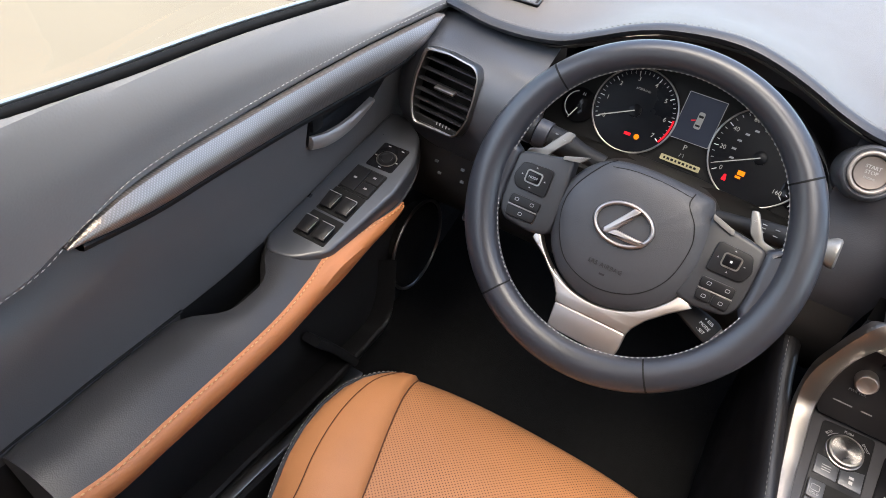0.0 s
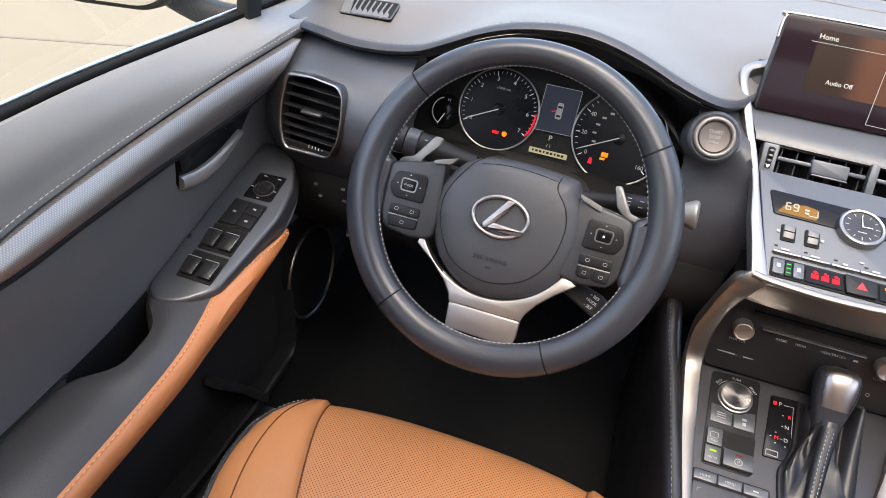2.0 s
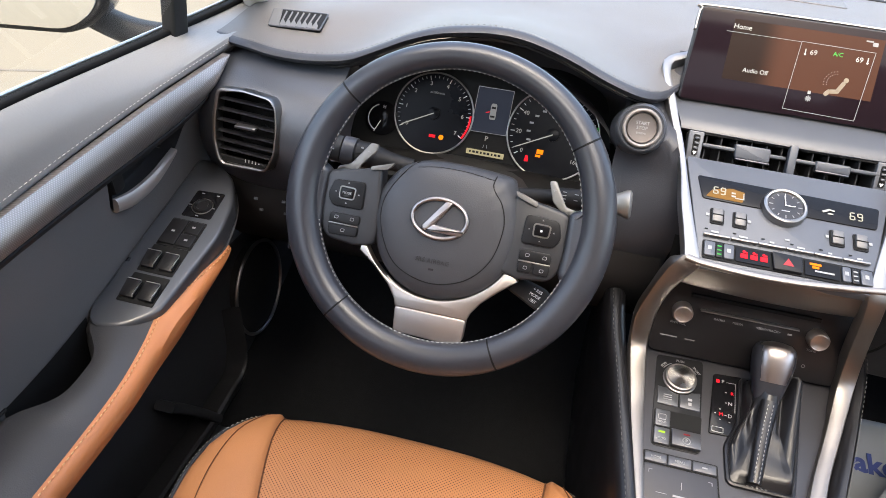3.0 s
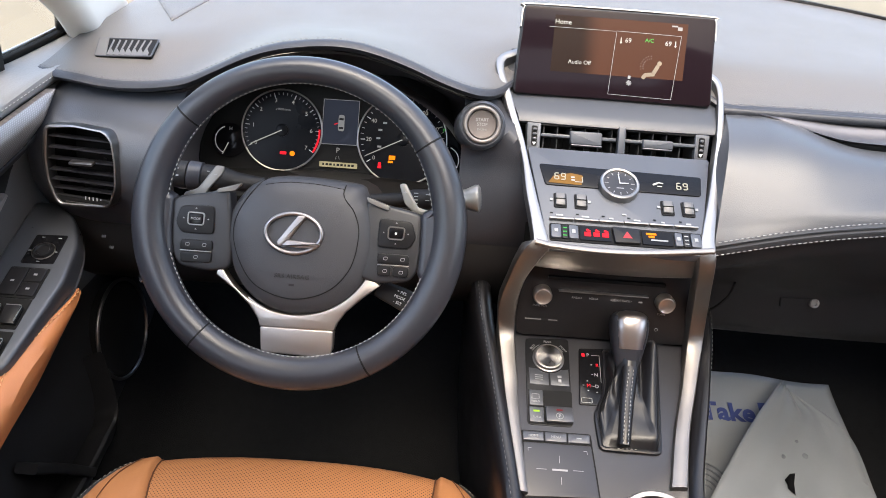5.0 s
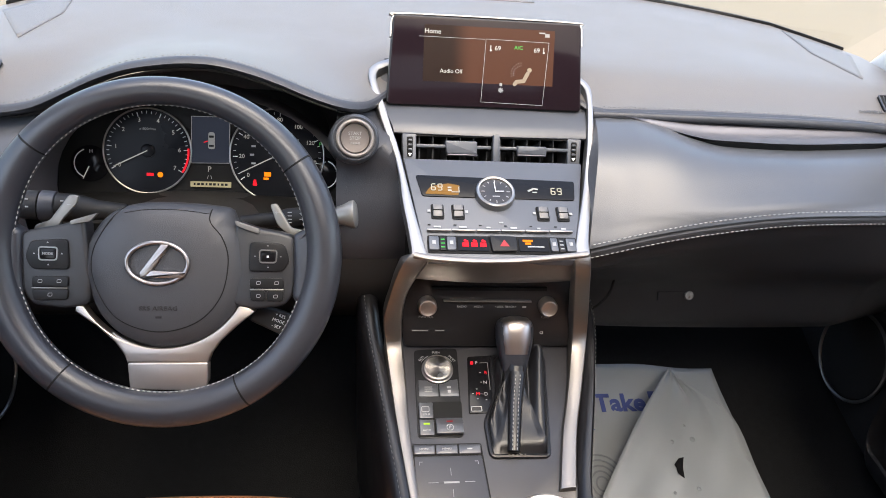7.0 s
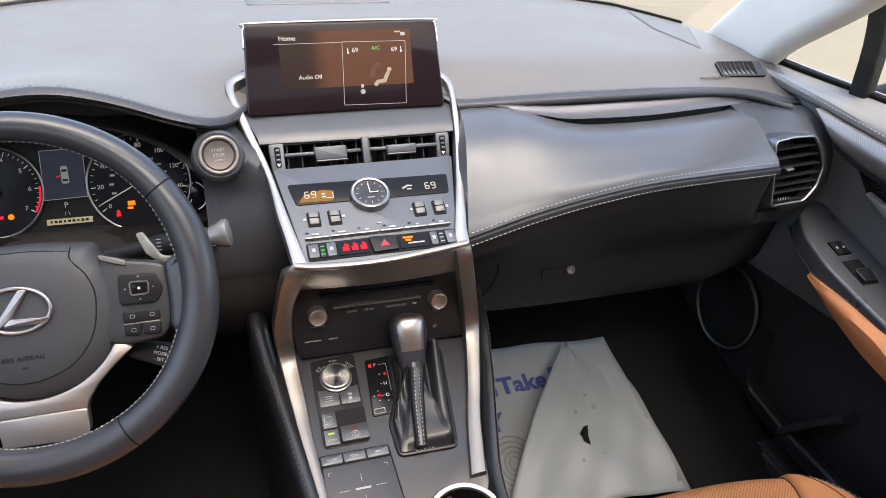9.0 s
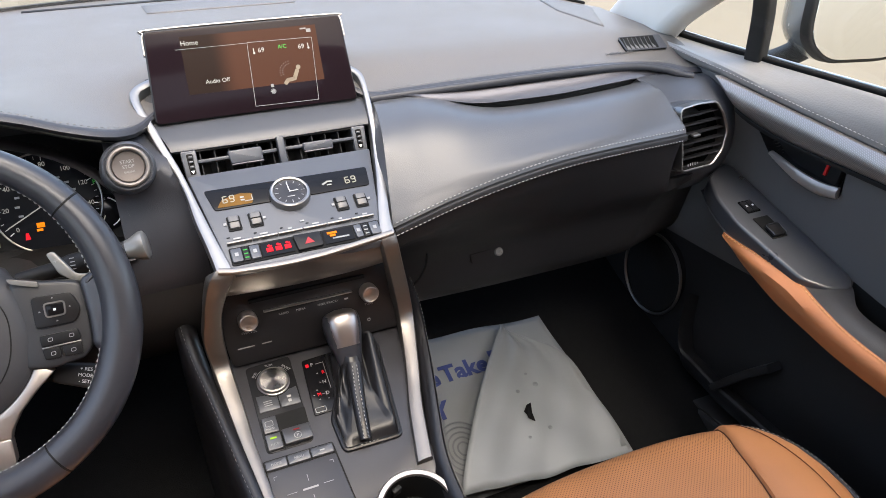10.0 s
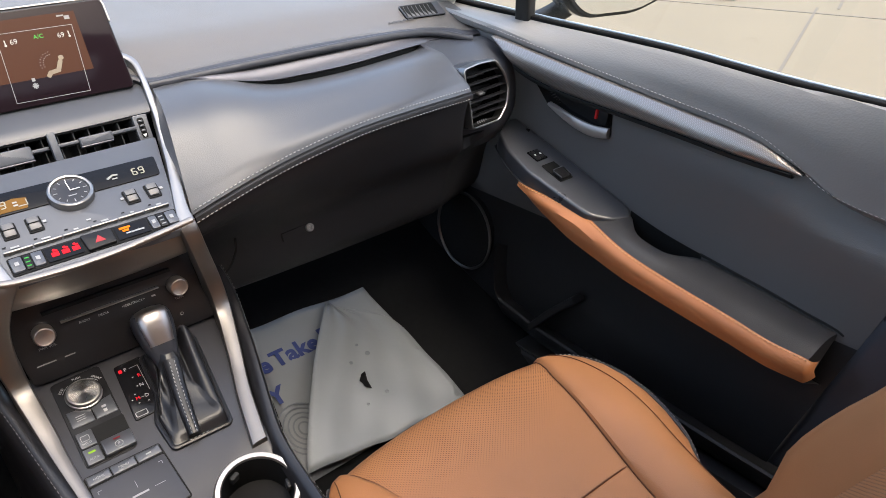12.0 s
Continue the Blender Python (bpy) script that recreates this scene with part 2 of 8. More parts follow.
G_AMBER = glow("lit_amber", (1.0, 0.25, 0.01), 1.6)
G_RED = glow("lit_red", (1.0, 0.02, 0.04), 1.1)
G_GREEN = glow("lit_green", (0.1, 0.8, 0.15), 0.4)
G_YELLOW = glow("lit_yellow", (0.62, 0.56, 0.34), 0.55)
G_LCD = glow("lit_lcd", (0.050, 0.060, 0.092), 0.45)


def menu_ground(name, bright, dim, x0, x1):
    """A lit screen ground that dims across its width."""
    m = glow(name, tuple(c * 0.2 for c in bright), 1.0)
    n, l = m.node_tree.nodes, m.node_tree.links
    co, sep, ramp = n.new("ShaderNodeTexCoord"), n.new("ShaderNodeSeparateXYZ"), n.new("ShaderNodeMapRange")
    mix = n.new("ShaderNodeMix")
    mix.data_type = "RGBA"
    l.new(co.outputs["Object"], sep.inputs[0])
    l.new(sep.outputs["X"], ramp.inputs["Value"])
    ramp.interpolation_type = "SMOOTHSTEP"
    ramp.inputs["From Min"].default_value, ramp.inputs["From Max"].default_value = x0, x1
    l.new(ramp.outputs["Result"], mix.inputs["Factor"])
    mix.inputs["A"].default_value, mix.inputs["B"].default_value = (*dim, 1), (*bright, 1)
    l.new(mix.outputs["Result"], n["Principled BSDF"].inputs["Emission Color"])
    n["Principled BSDF"].inputs["Emission Strength"].default_value = 0.13
    return m


MENU = menu_ground("lit_brown_menu", (0.15, 0.055, 0.030), (0.0, 0.0, 0.0), -0.048, -0.016)
MESH = surface("speaker_mesh", (0.085, 0.084, 0.086), 0.55, grain=1.0, grain_size=2.2, cells=True, vary=0.25, vary_size=3)
G_ORANGE = glow("lit_orange_lcd", (0.42, 0.21, 0.05), 0.22)

# ---------- building tools ----------


def thing(name, base, label, category, group="", kind=""):
    ob = new(name)
    ob.location = base
    ob.empty_display_size = 0.02
    return tagged(ob, label, category, group, kind)


def part(name, bm, material, parent=None, label="", sharp=38):
    """One mesh object under a thing or a part; its points are in the car's own axes."""
    me = bpy.data.meshes.new(name)
    bmesh.ops.recalc_face_normals(bm, faces=bm.faces)
    bm.to_mesh(me)
    bm.free()
    me.shade_smooth()
    me.set_sharp_from_angle(angle=radians(sharp))
    me.materials.append(material)
    ob = new(name, me)
    if parent:
        ob.parent = parent
        if parent.type == "EMPTY":
            ob.matrix_parent_inverse = Matrix.Translation(-Vector(parent.location))
    if label:
        ob["label"] = label
    return ob


def thick(ob, metres, offset=-1.0):
    mod = ob.modifiers.new("thickness", "SOLIDIFY")
    mod.thickness, mod.offset = metres, offset
    return ob


def curve(points, n):
    """n points on a smooth curve through the given ones, evenly spread by length."""
    p = [np.array(q, float) for q in points]
    p = [2 * p[0] - p[1]] + p + [2 * p[-1] - p[-2]]
    out = []
    for i in range(1, len(p) - 2):
        for k in range(16):
            t = k / 16
            a, b, c, d = p[i - 1:i + 3]
            out.append(0.5 * (2 * b + (c - a) * t + (2 * a - 5 * b + 4 * c - d) * t * t + (3 * b - a - 3 * c + d) * t ** 3))
    out.append(p[-2])
    out = np.array(out)
    s = np.r_[0, np.cumsum(np.linalg.norm(np.diff(out, axis=0), axis=1))]
    w = np.linspace(0, s[-1], n)
    return [Vector([float(np.interp(v, s, out[:, k])) for k in range(out.shape[1])]) if out.shape[1] == 3 else tuple(float(np.interp(v, s, out[:, k])) for k in range(out.shape[1])) for v in w]


def along(table, v):
    """Values of a table of rows (v, a, b, ...), eased between its rows."""
    rows = sorted(table)
    vs = [r[0] for r in rows]
    if v <= vs[0]:
        return rows[0][1:]
    if v >= vs[-1]:
        return rows[-1][1:]
    i = max(k for k in range(len(vs)) if vs[k] <= v)
    i = min(i, len(vs) - 2)
    t = (v - vs[i]) / (vs[i + 1] - vs[i])
    res = []
    for k in range(1, len(rows[0])):
        a, b = rows[i][k], rows[i + 1][k]
        m0 = (b - (rows[i - 1][k] if i else a)) / (vs[i + 1] - (vs[i - 1] if i else vs[i])) * (vs[i + 1] - vs[i])
        m1 = ((rows[i + 2][k] if i + 2 < len(rows) else b) - a) / ((vs[i + 2] if i + 2 < len(rows) else vs[i + 1]) - vs[i]) * (vs[i + 1] - vs[i])
        res.append((2 * t ** 3 - 3 * t * t + 1) * a + (t ** 3 - 2 * t * t + t) * m0 + (3 * t * t - 2 * t ** 3) * b + (t ** 3 - t * t) * m1)
    return tuple(res)


def grid(rows, close_u=False, close_v=False, caps=False):
    """A skin over rows of points. close_v joins each row's ends, close_u the last row to the first."""
    bm = bmesh.new()
    vs = [[bm.verts.new(p) for p in r] for r in rows]
    nu, nv = len(vs), len(vs[0])
    for i in range(nu if close_u else nu - 1):
        for j in range(nv if close_v else nv - 1):
            q = (vs[i][j], vs[i][(j + 1) % nv], vs[(i + 1) % nu][(j + 1) % nv], vs[(i + 1) % nu][j])
            bm.faces.new(q)
    if caps:
        bm.faces.new(vs[0])
        bm.faces.new(vs[-1])
    return bm


def sweep(path, profile, up=(0, 0, 1), closed=False, scale=None, caps=True):
    """A closed profile of (side, up) carried along a path of points."""
    path = [Vector(p) for p in path]
    n = len(path)
    rows = []
    for i, p in enumerate(path):
        a = path[(i - 1) % n] if closed or i else path[0]
        b = path[(i + 1) % n] if closed or i < n - 1 else path[-1]
        t = (b - a).normalized()
        u = Vector(up(i)) if callable(up) else Vector(up)
        s = t.cross(u).normalized()
        v = s.cross(t).normalized()
        k = scale(i / (n - 1)) if scale else (1, 1)
        rows.append([p + s * (x * k[0]) + v * (y * k[1]) for x, y in profile])
    return grid(rows, close_u=closed, close_v=True, caps=caps and not closed)


def round_profile(w, h, r=None, seg=3):
    """A rectangle w x h with rounded corners, as points round its middle."""
    r = min(w, h) * 0.3 if r is None else r
    pts = []
    for cx, cy, a0 in ((w / 2 - r, h / 2 - r, 0), (-w / 2 + r, h / 2 - r, 90), (-w / 2 + r, -h / 2 + r, 180), (w / 2 - r, -h / 2 + r, 270)):
        for k in range(seg + 1):
            a = radians(a0 + 90 * k / seg)
            pts.append((cx + r * math.cos(a), cy + r * math.sin(a)))
    return pts


def circle(r, n=12, ry=None):
    return [(r * math.cos(2 * math.pi * k / n), (ry or r) * math.sin(2 * math.pi * k / n)) for k in range(n)]


def rounded(points, r, seg=4):
    """An outline with its corners rounded by r."""
    out = []
    n = len(points)
    for i in range(n):
        p, a, b = Vector(points[i]), Vector(points[i - 1]), Vector(points[(i + 1) % n])
        da, db = a - p, b - p
        k = min(r, da.length * 0.45, db.length * 0.45)
        s, e = p + da.normalized() * k, p + db.normalized() * k
        for j in range(seg + 1):
            t = j / seg
            q = s * (1 - t) ** 2 + p * (2 * t * (1 - t)) + e * t * t
            out.append((q.x, q.y))
    return out


def plate(outline, m, depth, bevel=0.0, inset_face=0.0):
    """An outline in the plane of m, its front face at height 0 and its back at -depth, the front edge rounded by bevel."""
    n = len(outline)
    area = sum(outline[i][0] * outline[(i + 1) % n][1] - outline[(i + 1) % n][0] * outline[i][1] for i in range(n))
    if area < 0:
        outline = outline[::-1]
    mid = Vector((sum(p[0] for p in outline) / n, sum(p[1] for p in outline) / n))
    ring = []

    def shrink(d):
        res = []
        for i in range(n):
            p, a, b = Vector(outline[i]), Vector(outline[i - 1]), Vector(outline[(i + 1) % n])
            e1, e2 = (p - a), (b - p)
            nn = Vector((-(e1.y + e2.y), e1.x + e2.x))
            nn = nn.normalized() if nn.length > 1e-9 else (mid - p).normalized()
            res.append(p + nn * d)
        return res
    levels = [(0, -depth)]
    if bevel:
        for k in range(4):
            a = k / 3 * math.pi / 2
            levels.append((bevel * (1 - math.cos(a)), -bevel + bevel * math.sin(a)))
    else:
        levels.append((0, 0))
    rows = [[m @ Vector((q.x, q.y, z)) for q in shrink(d)] for d, z in levels]
    return grid(rows, close_v=True, caps=True)


def box(m, x, y, z, bevel=0.0):
    """A box centred on m with rounded edges."""
    bm = bmesh.new()
    bmesh.ops.create_cube(bm, size=1, matrix=Matrix.Diagonal((x, y, z, 1)))
    if bevel:
        bmesh.ops.bevel(bm, geom=bm.edges, offset=bevel, segments=2, affect="EDGES", profile=0.5)
    bm.transform(m)
    return bm


def turned(profile, m, n=32, caps=True):
    """A turned body: rows of (radius, height) about the z axis of m."""
    rows = []
    for r, z in profile:
        rows.append([m @ Vector((r * math.cos(2 * math.pi * k / n), r * math.sin(2 * math.pi * k / n), z)) for k in range(n)])
    return grid(rows, close_v=True, caps=caps)


def join(*bms):
    """Several bmeshes as one."""
    out = bmesh.new()
    for b in bms:
        me = bpy.data.meshes.new("tmp")
        b.to_mesh(me)
        b.free()
        out.from_mesh(me)
        bpy.data.meshes.remove(me)
    return out


def stitches(path, length=0.0045, gap=0.0025, r=0.0005, up=(0, 0, 1)):
    """A row of short threads along a path."""
    pts = [Vector(p) for p in path]
    s = [0.0]
    for a, b in zip(pts, pts[1:]):
        s.append(s[-1] + (b - a).length)

    def at(d):
        i = max(0, min(len(pts) - 2, int(np.searchsorted(s, d)) - 1))
        k = (d - s[i]) / max(1e-9, s[i + 1] - s[i])
        return pts[i].lerp(pts[i + 1], k)
    verts, faces = [], []
    d = 0.0
    while d + length < s[-1]:
        a, b = at(d), at(d + length)
        t = (b - a).normalized()
        side = t.cross(Vector(up)).normalized()
        nn = side.cross(t)
        base = len(verts)
        for p, k in ((a, 0.3), (a.lerp(b, 0.5), 1.0), (b, 0.3)):
            verts += [p + side * r * k, p + nn * r * 1.6 * k, p - side * r * k]
        for q in (0, 3):
            faces += [(base + q, base + q + 1, base + q + 4, base + q + 3), (base + q + 1, base + q + 2, base + q + 5, base + q + 4)]
        d += length + gap
    bm = bmesh.new()
    vv = [bm.verts.new(v) for v in verts]
    for f in faces:
        bm.faces.new([vv[i] for i in f])
    return bm


def lettering(text, m, height, align="CENTER", depth=0.0002, spread=1.0, bold=0.0):
    """Words in the built-in font as a mesh lying in the plane of m."""
    cu = bpy.data.curves.new("text", "FONT")
    cu.body, cu.size, cu.align_x, cu.align_y, cu.extrude, cu.offset = text, height * 1.4, align, "CENTER", depth, bold
    cu.space_character, cu.resolution_u = spread, 3
    ob = bpy.data.objects.new("text", cu)
    scene.collection.objects.link(ob)
    dg = bpy.context.evaluated_depsgraph_get()
    me = bpy.data.meshes.new_from_object(ob.evaluated_get(dg))
    bpy.data.objects.remove(ob)
    bpy.data.curves.remove(cu)
    bm = bmesh.new()
    bm.from_mesh(me)
    bpy.data.meshes.remove(me)
    bm.transform(m)
    return bm


def axes(origin, x, y):
    """A frame at origin with the directions x and y made square."""
    x = Vector(x).normalized()
    z = x.cross(Vector(y)).normalized()
    y = z.cross(x)
    m = Matrix((x, y, z)).transposed().to_4x4()
    m.translation = origin
    return m


def at(m, x=0, y=0, z=0):
    return m @ Matrix.Translation((x, y, z))


def merge(bm):
    bmesh.ops.remove_doubles(bm, verts=bm.verts, dist=1e-5)
    return bm

# ---------- ground outside and the car's shell ----------
def build_ground():
    bm = bmesh.new()
    bmesh.ops.create_grid(bm, x_segments=40, y_segments=40, size=400)
    bm.transform(Matrix.Translation((0, 0, -0.42)))
    tagged(part("ground", bm, CONCRETE), "pale sunlit concrete pavement round the car", "ground", kind="structure")
    for x, y, turn, long, wide in ((-3.75, 2.86, 30, 14, 0.03), (5.9, 2.08, 20.5, 3.4, 0.025), (7.25, 2.2, 98, 5, 0.03), (-9.0, 3.0, 120, 12, 0.03), (9.5, 3.2, 20, 4.2, 0.03)):
        ob = part("pavement", box(pose(x, y, -0.419, 0, 0, turn), long, wide, 0.006), JOINT)
        tagged(ob, "dark straight joint between concrete slabs", "pavement joint", kind="structure")
    ob = part("kerb", box(pose(8.2, 3.9, -0.36, 0, 0, 20), 1.8, 0.18, 0.13, 0.03), surface("pale_kerb", (0.4, 0.4, 0.38), 0.8, grain=0.5, grain_size=6))
    tagged(ob, "low pale concrete wheel stop", "wheel stop", kind="structure")


build_ground()


def floor_height(y):
    return along([(-2.4, 0.09), (-0.2, 0.09), (-0.05, 0.105), (0.13, 0.172), (0.45, 0.30), (0.6, 0.40), (0.75, 0.62)], y)[0]


def build_shell():
    ys = [-2.4, -1.2, -0.6] + list(np.linspace(-0.4, 0.76, 40))
    ob = part("floor", grid([[(x, y, floor_height(y)) for x in np.linspace(-0.8, 0.8, 9)] for y in ys]), CARPET)
    tagged(ob, "black carpeted footwell floor", "floor", kind="structure")
    # roof liner, open in front over the windscreen
    bm = bmesh.new()
    # the unseen opening and pane overhead are added, sized to brighten the cabin
    ys, xs = [-2.4, -2.2, -2.0, -1.7, -1.4, -1.1, -0.98, -0.85, -0.68, -0.45, -0.28, -0.12], [-0.66, -0.6, -0.52, -0.42, -0.32, -0.2, 0.0, 0.2, 0.32, 0.42, 0.52, 0.6, 0.66]
    roof = lambda x, y: 1.24 - 0.10 * max(0, (-1.4 - y)) ** 1.5 - 0.02 * max(0, y + 0.7) - 0.11 * abs(x / 0.66) ** 4
    vs = [[bm.verts.new((x, y, roof(x, y))) for x in xs] for y in ys]
    for i in range(len(ys) - 1):
        for j in range(len(xs) - 1):
            if not (-0.69 < ys[i] and ys[i + 1] < -0.27 and -0.33 < xs[j] and xs[j + 1] < 0.33):
                bm.faces.new((vs[i][j], vs[i][j + 1], vs[i + 1][j + 1], vs[i + 1][j]))
    tagged(thick(part("ceiling", bm, BEIGE), 0.03, -1), "pale cloth roof lining round an added light opening", "ceiling", kind="structure")
    ob = part("added_roof_pane", grid([[(x, y, roof(x, y) + 0.035) for x in np.linspace(-0.34, 0.34, 7)] for y in np.linspace(-0.70, -0.26, 6)]), PANE)
    ob.visible_shadow = False
    tagged(ob, "unseen clear roof pane, added to let skylight in", "glass roof", kind="structure")
    # rear closing wall with the tailgate's glass opening left free
    for nm, z0, z1 in (("wall_rear", 0.09, 0.78), ("wall_rear_top", 1.10, 1.17)):
        tagged(part(nm, box(pose(0, -2.42, (z0 + z1) / 2), 1.6, 0.04, z1 - z0), BEIGE), "pale trim at the rear of the cabin", "wall", kind="structure")
    for s, nm in ((-1, "wall_left"), (1, "wall_right")):
        # rear doors, C pillars, lower body
        tagged(part(nm + "_rear", box(pose(s * 0.805, -1.44, 0.42), 0.05, 1.98, 0.66), PLASTIC), "dark rear door lining", "wall", kind="structure")
        pil = [(s * 0.79, -2.0, 0.74), (s * 0.66, -1.75, 1.13)]
        tagged(part("pillar_rear_" + nm[5:], sweep(curve(pil, 6), round_profile(0.35, 0.06), up=(s, 0, 0)), BEIGE), "pale rear roof pillar", "pillar", kind="structure")
        bp = [(s * 0.768, -0.435, 0.08), (s * 0.768, -0.531, 0.40), (s * 0.782, -0.64, 0.72), (s * 0.67, -0.74, 1.13)]
        tagged(part("pillar_middle_" + nm[5:], sweep(curve(bp, 14), round_profile(0.13, 0.05, 0.015), up=(s, 0, 0)), PLASTIC), "dark plastic door pillar", "pillar", kind="structure")
        # sill beside the seat
        tagged(part("trim_sill_" + nm[5:], box(pose(s * 0.735, -0.2, 0.115), 0.11, 1.4, 0.08, 0.015), CHARCOAL), "dark plastic door sill", "sill", kind="structure")
        tagged(part("trim_sill_plate_" + nm[5:], box(pose(s * 0.715, -0.02, 0.157), 0.05, 0.5, 0.006, 0.002), SILVER), "brushed metal sill plate", "sill plate", kind="structure")
        # footwell side wall
        tagged(part("trim_kick_" + nm[5:], box(pose(s * 0.745, 0.60, 0.35), 0.03, 0.5, 0.6), CHARCOAL), "dark plastic footwell side panel", "footwell panel", kind="structure")
        # front pillar beside the windscreen
        ap = [(s * 0.79, 0.52, 0.735), (s * 0.772, 0.435, 0.80), (s * 0.742, 0.32, 0.872), (s * 0.705, 0.13, 0.965), (s * 0.655, -0.05, 1.08), (s * 0.6, -0.18, 1.18)]
        ob = part("pillar_front_" + nm[5:], sweep(curve(ap, 24), round_profile(0.13, 0.05, 0.022, 4), up=(s * -0.9, -0.3, 0.3), scale=lambda t: (1.25 - 0.55 * t, 1)), BEIGE)
        tagged(ob, "pale beige cloth windscreen pillar", "pillar", kind="structure")
    # windscreen, leaning back from the base
    rows = []
    for k in np.linspace(0, 1, 8):
        w = 0.74 - 0.12 * k
        rows.append([(x * w, 0.93 - 0.33 * abs(x) ** 3 - (1.03 - 0.31 * abs(x) ** 3) * k, 0.82 + 0.40 * k - 0.015 * x * x) for x in np.linspace(-1, 1, 13)])
    ob = part("window_windscreen", grid(rows), PANE)
    ob.visible_shadow = False
    tagged(ob, "clear laminated windscreen", "windscreen", kind="structure")
    # bonnet seen past the windscreen's base
    rows = []
    for y in np.linspace(0.97, 2.0, 10):
        rows.append([(x, y, 0.77 - 0.10 * (y - 0.95) ** 2 - 0.12 * (x / 0.85) ** 4) for x in np.linspace(-0.85, 0.85, 13)])
    tagged(thick(part("bonnet", grid(rows), PAINT), 0.02), "grey painted car bonnet", "car bonnet", kind="structure")


build_shell()

# ---------- dashboard ----------
# front edge of the soft upper skin: x, y, z
EDGE = [(-0.74, 0.20, 0.767), (-0.68, 0.18, 0.767), (-0.648, 0.178, 0.763), (-0.612, 0.176, 0.763), (-0.575, 0.174, 0.767), (-0.539, 0.173, 0.775), (-0.503, 0.172, 0.792), (-0.467, 0.172, 0.810), (-0.432, 0.172, 0.823),
        (-0.398, 0.172, 0.830), (-0.363, 0.172, 0.834), (-0.329, 0.172, 0.833), (-0.295, 0.172, 0.826), (-0.26, 0.172, 0.815), (-0.224, 0.172, 0.801), (-0.189, 0.174, 0.790), (-0.165, 0.190, 0.783), (-0.148, 0.215, 0.780), (-0.13, 0.25, 0.783), (-0.10, 0.285, 0.79), (0.0, 0.29, 0.80), (0.10, 0.28, 0.80),
        (0.15, 0.24, 0.777), (0.20, 0.232, 0.777), (0.27, 0.232, 0.778), (0.46, 0.232, 0.777), (0.60, 0.232, 0.770), (0.66, 0.228, 0.762), (0.70, 0.222, 0.752), (0.74, 0.22, 0.750)]


def far_edge(x):
    return 0.83 - 0.26 * (abs(x) / 0.72) ** 3


def top_height(x, y):
    y0, z0 = along(EDGE, x)
    base = 0.795 + 0.014 * (1 - (x / 0.75) ** 2) + 0.10 * (y - 0.30) - 0.012 * max(0, abs(x) - 0.62) / 0.12
    span = 0.11 + 0.15 * math.exp(-((x + 0.36) / 0.2) ** 4)
    k = min(1, max(0, (y - y0) / span))
    k = k * k * (3 - 2 * k)
    return (z0 + 0.05 * (y - y0)) * (1 - k) + base * k


def vent_opening(s):
    """The pose of a side vent and the outline of its opening."""
    if s < 0:
        m = axes((-0.657, 0.118, 0.670), (1, -0.12, 0), (0, 0.16, 1))
        ol = [(-0.0404, 0.0455), (-0.005, 0.0500), (0.0342, 0.0468), (0.0425, 0.0371), (0.0456, 0.0093), (0.0445, -0.021), (0.0345, -0.0455), (-0.0287, -0.0490), (-0.0353, -0.0420), (-0.0432, -0.0196), (-0.0450, 0.0102)]
    else:
        m = axes((0.636, 0.112, 0.681), (1, 0.12, 0), (0, 0.16, 1))
        ol = [(-0.0505, 0.0440), (-0.015, 0.0465), (0.0245, 0.0440), (0.0415, 0.0225), (0.0500, -0.0040), (0.0390, -0.0320), (0.0155, -0.0510), (-0.0490, -0.0500), (-0.0470, -0.0225), (-0.0480, 0.0085)]
    return m, rounded(ol, 0.007, 4)


def inside(p, outline):
    """Whether a point of the plane lies within an outline."""
    hit = False
    for (ax, ay), (bx, by) in zip(outline, outline[1:] + outline[:1]):
        if (ay > p[1]) != (by > p[1]) and p[0] < (bx - ax) * (p[1] - ay) / (by - ay) + ax:
            hit = not hit
    return hit


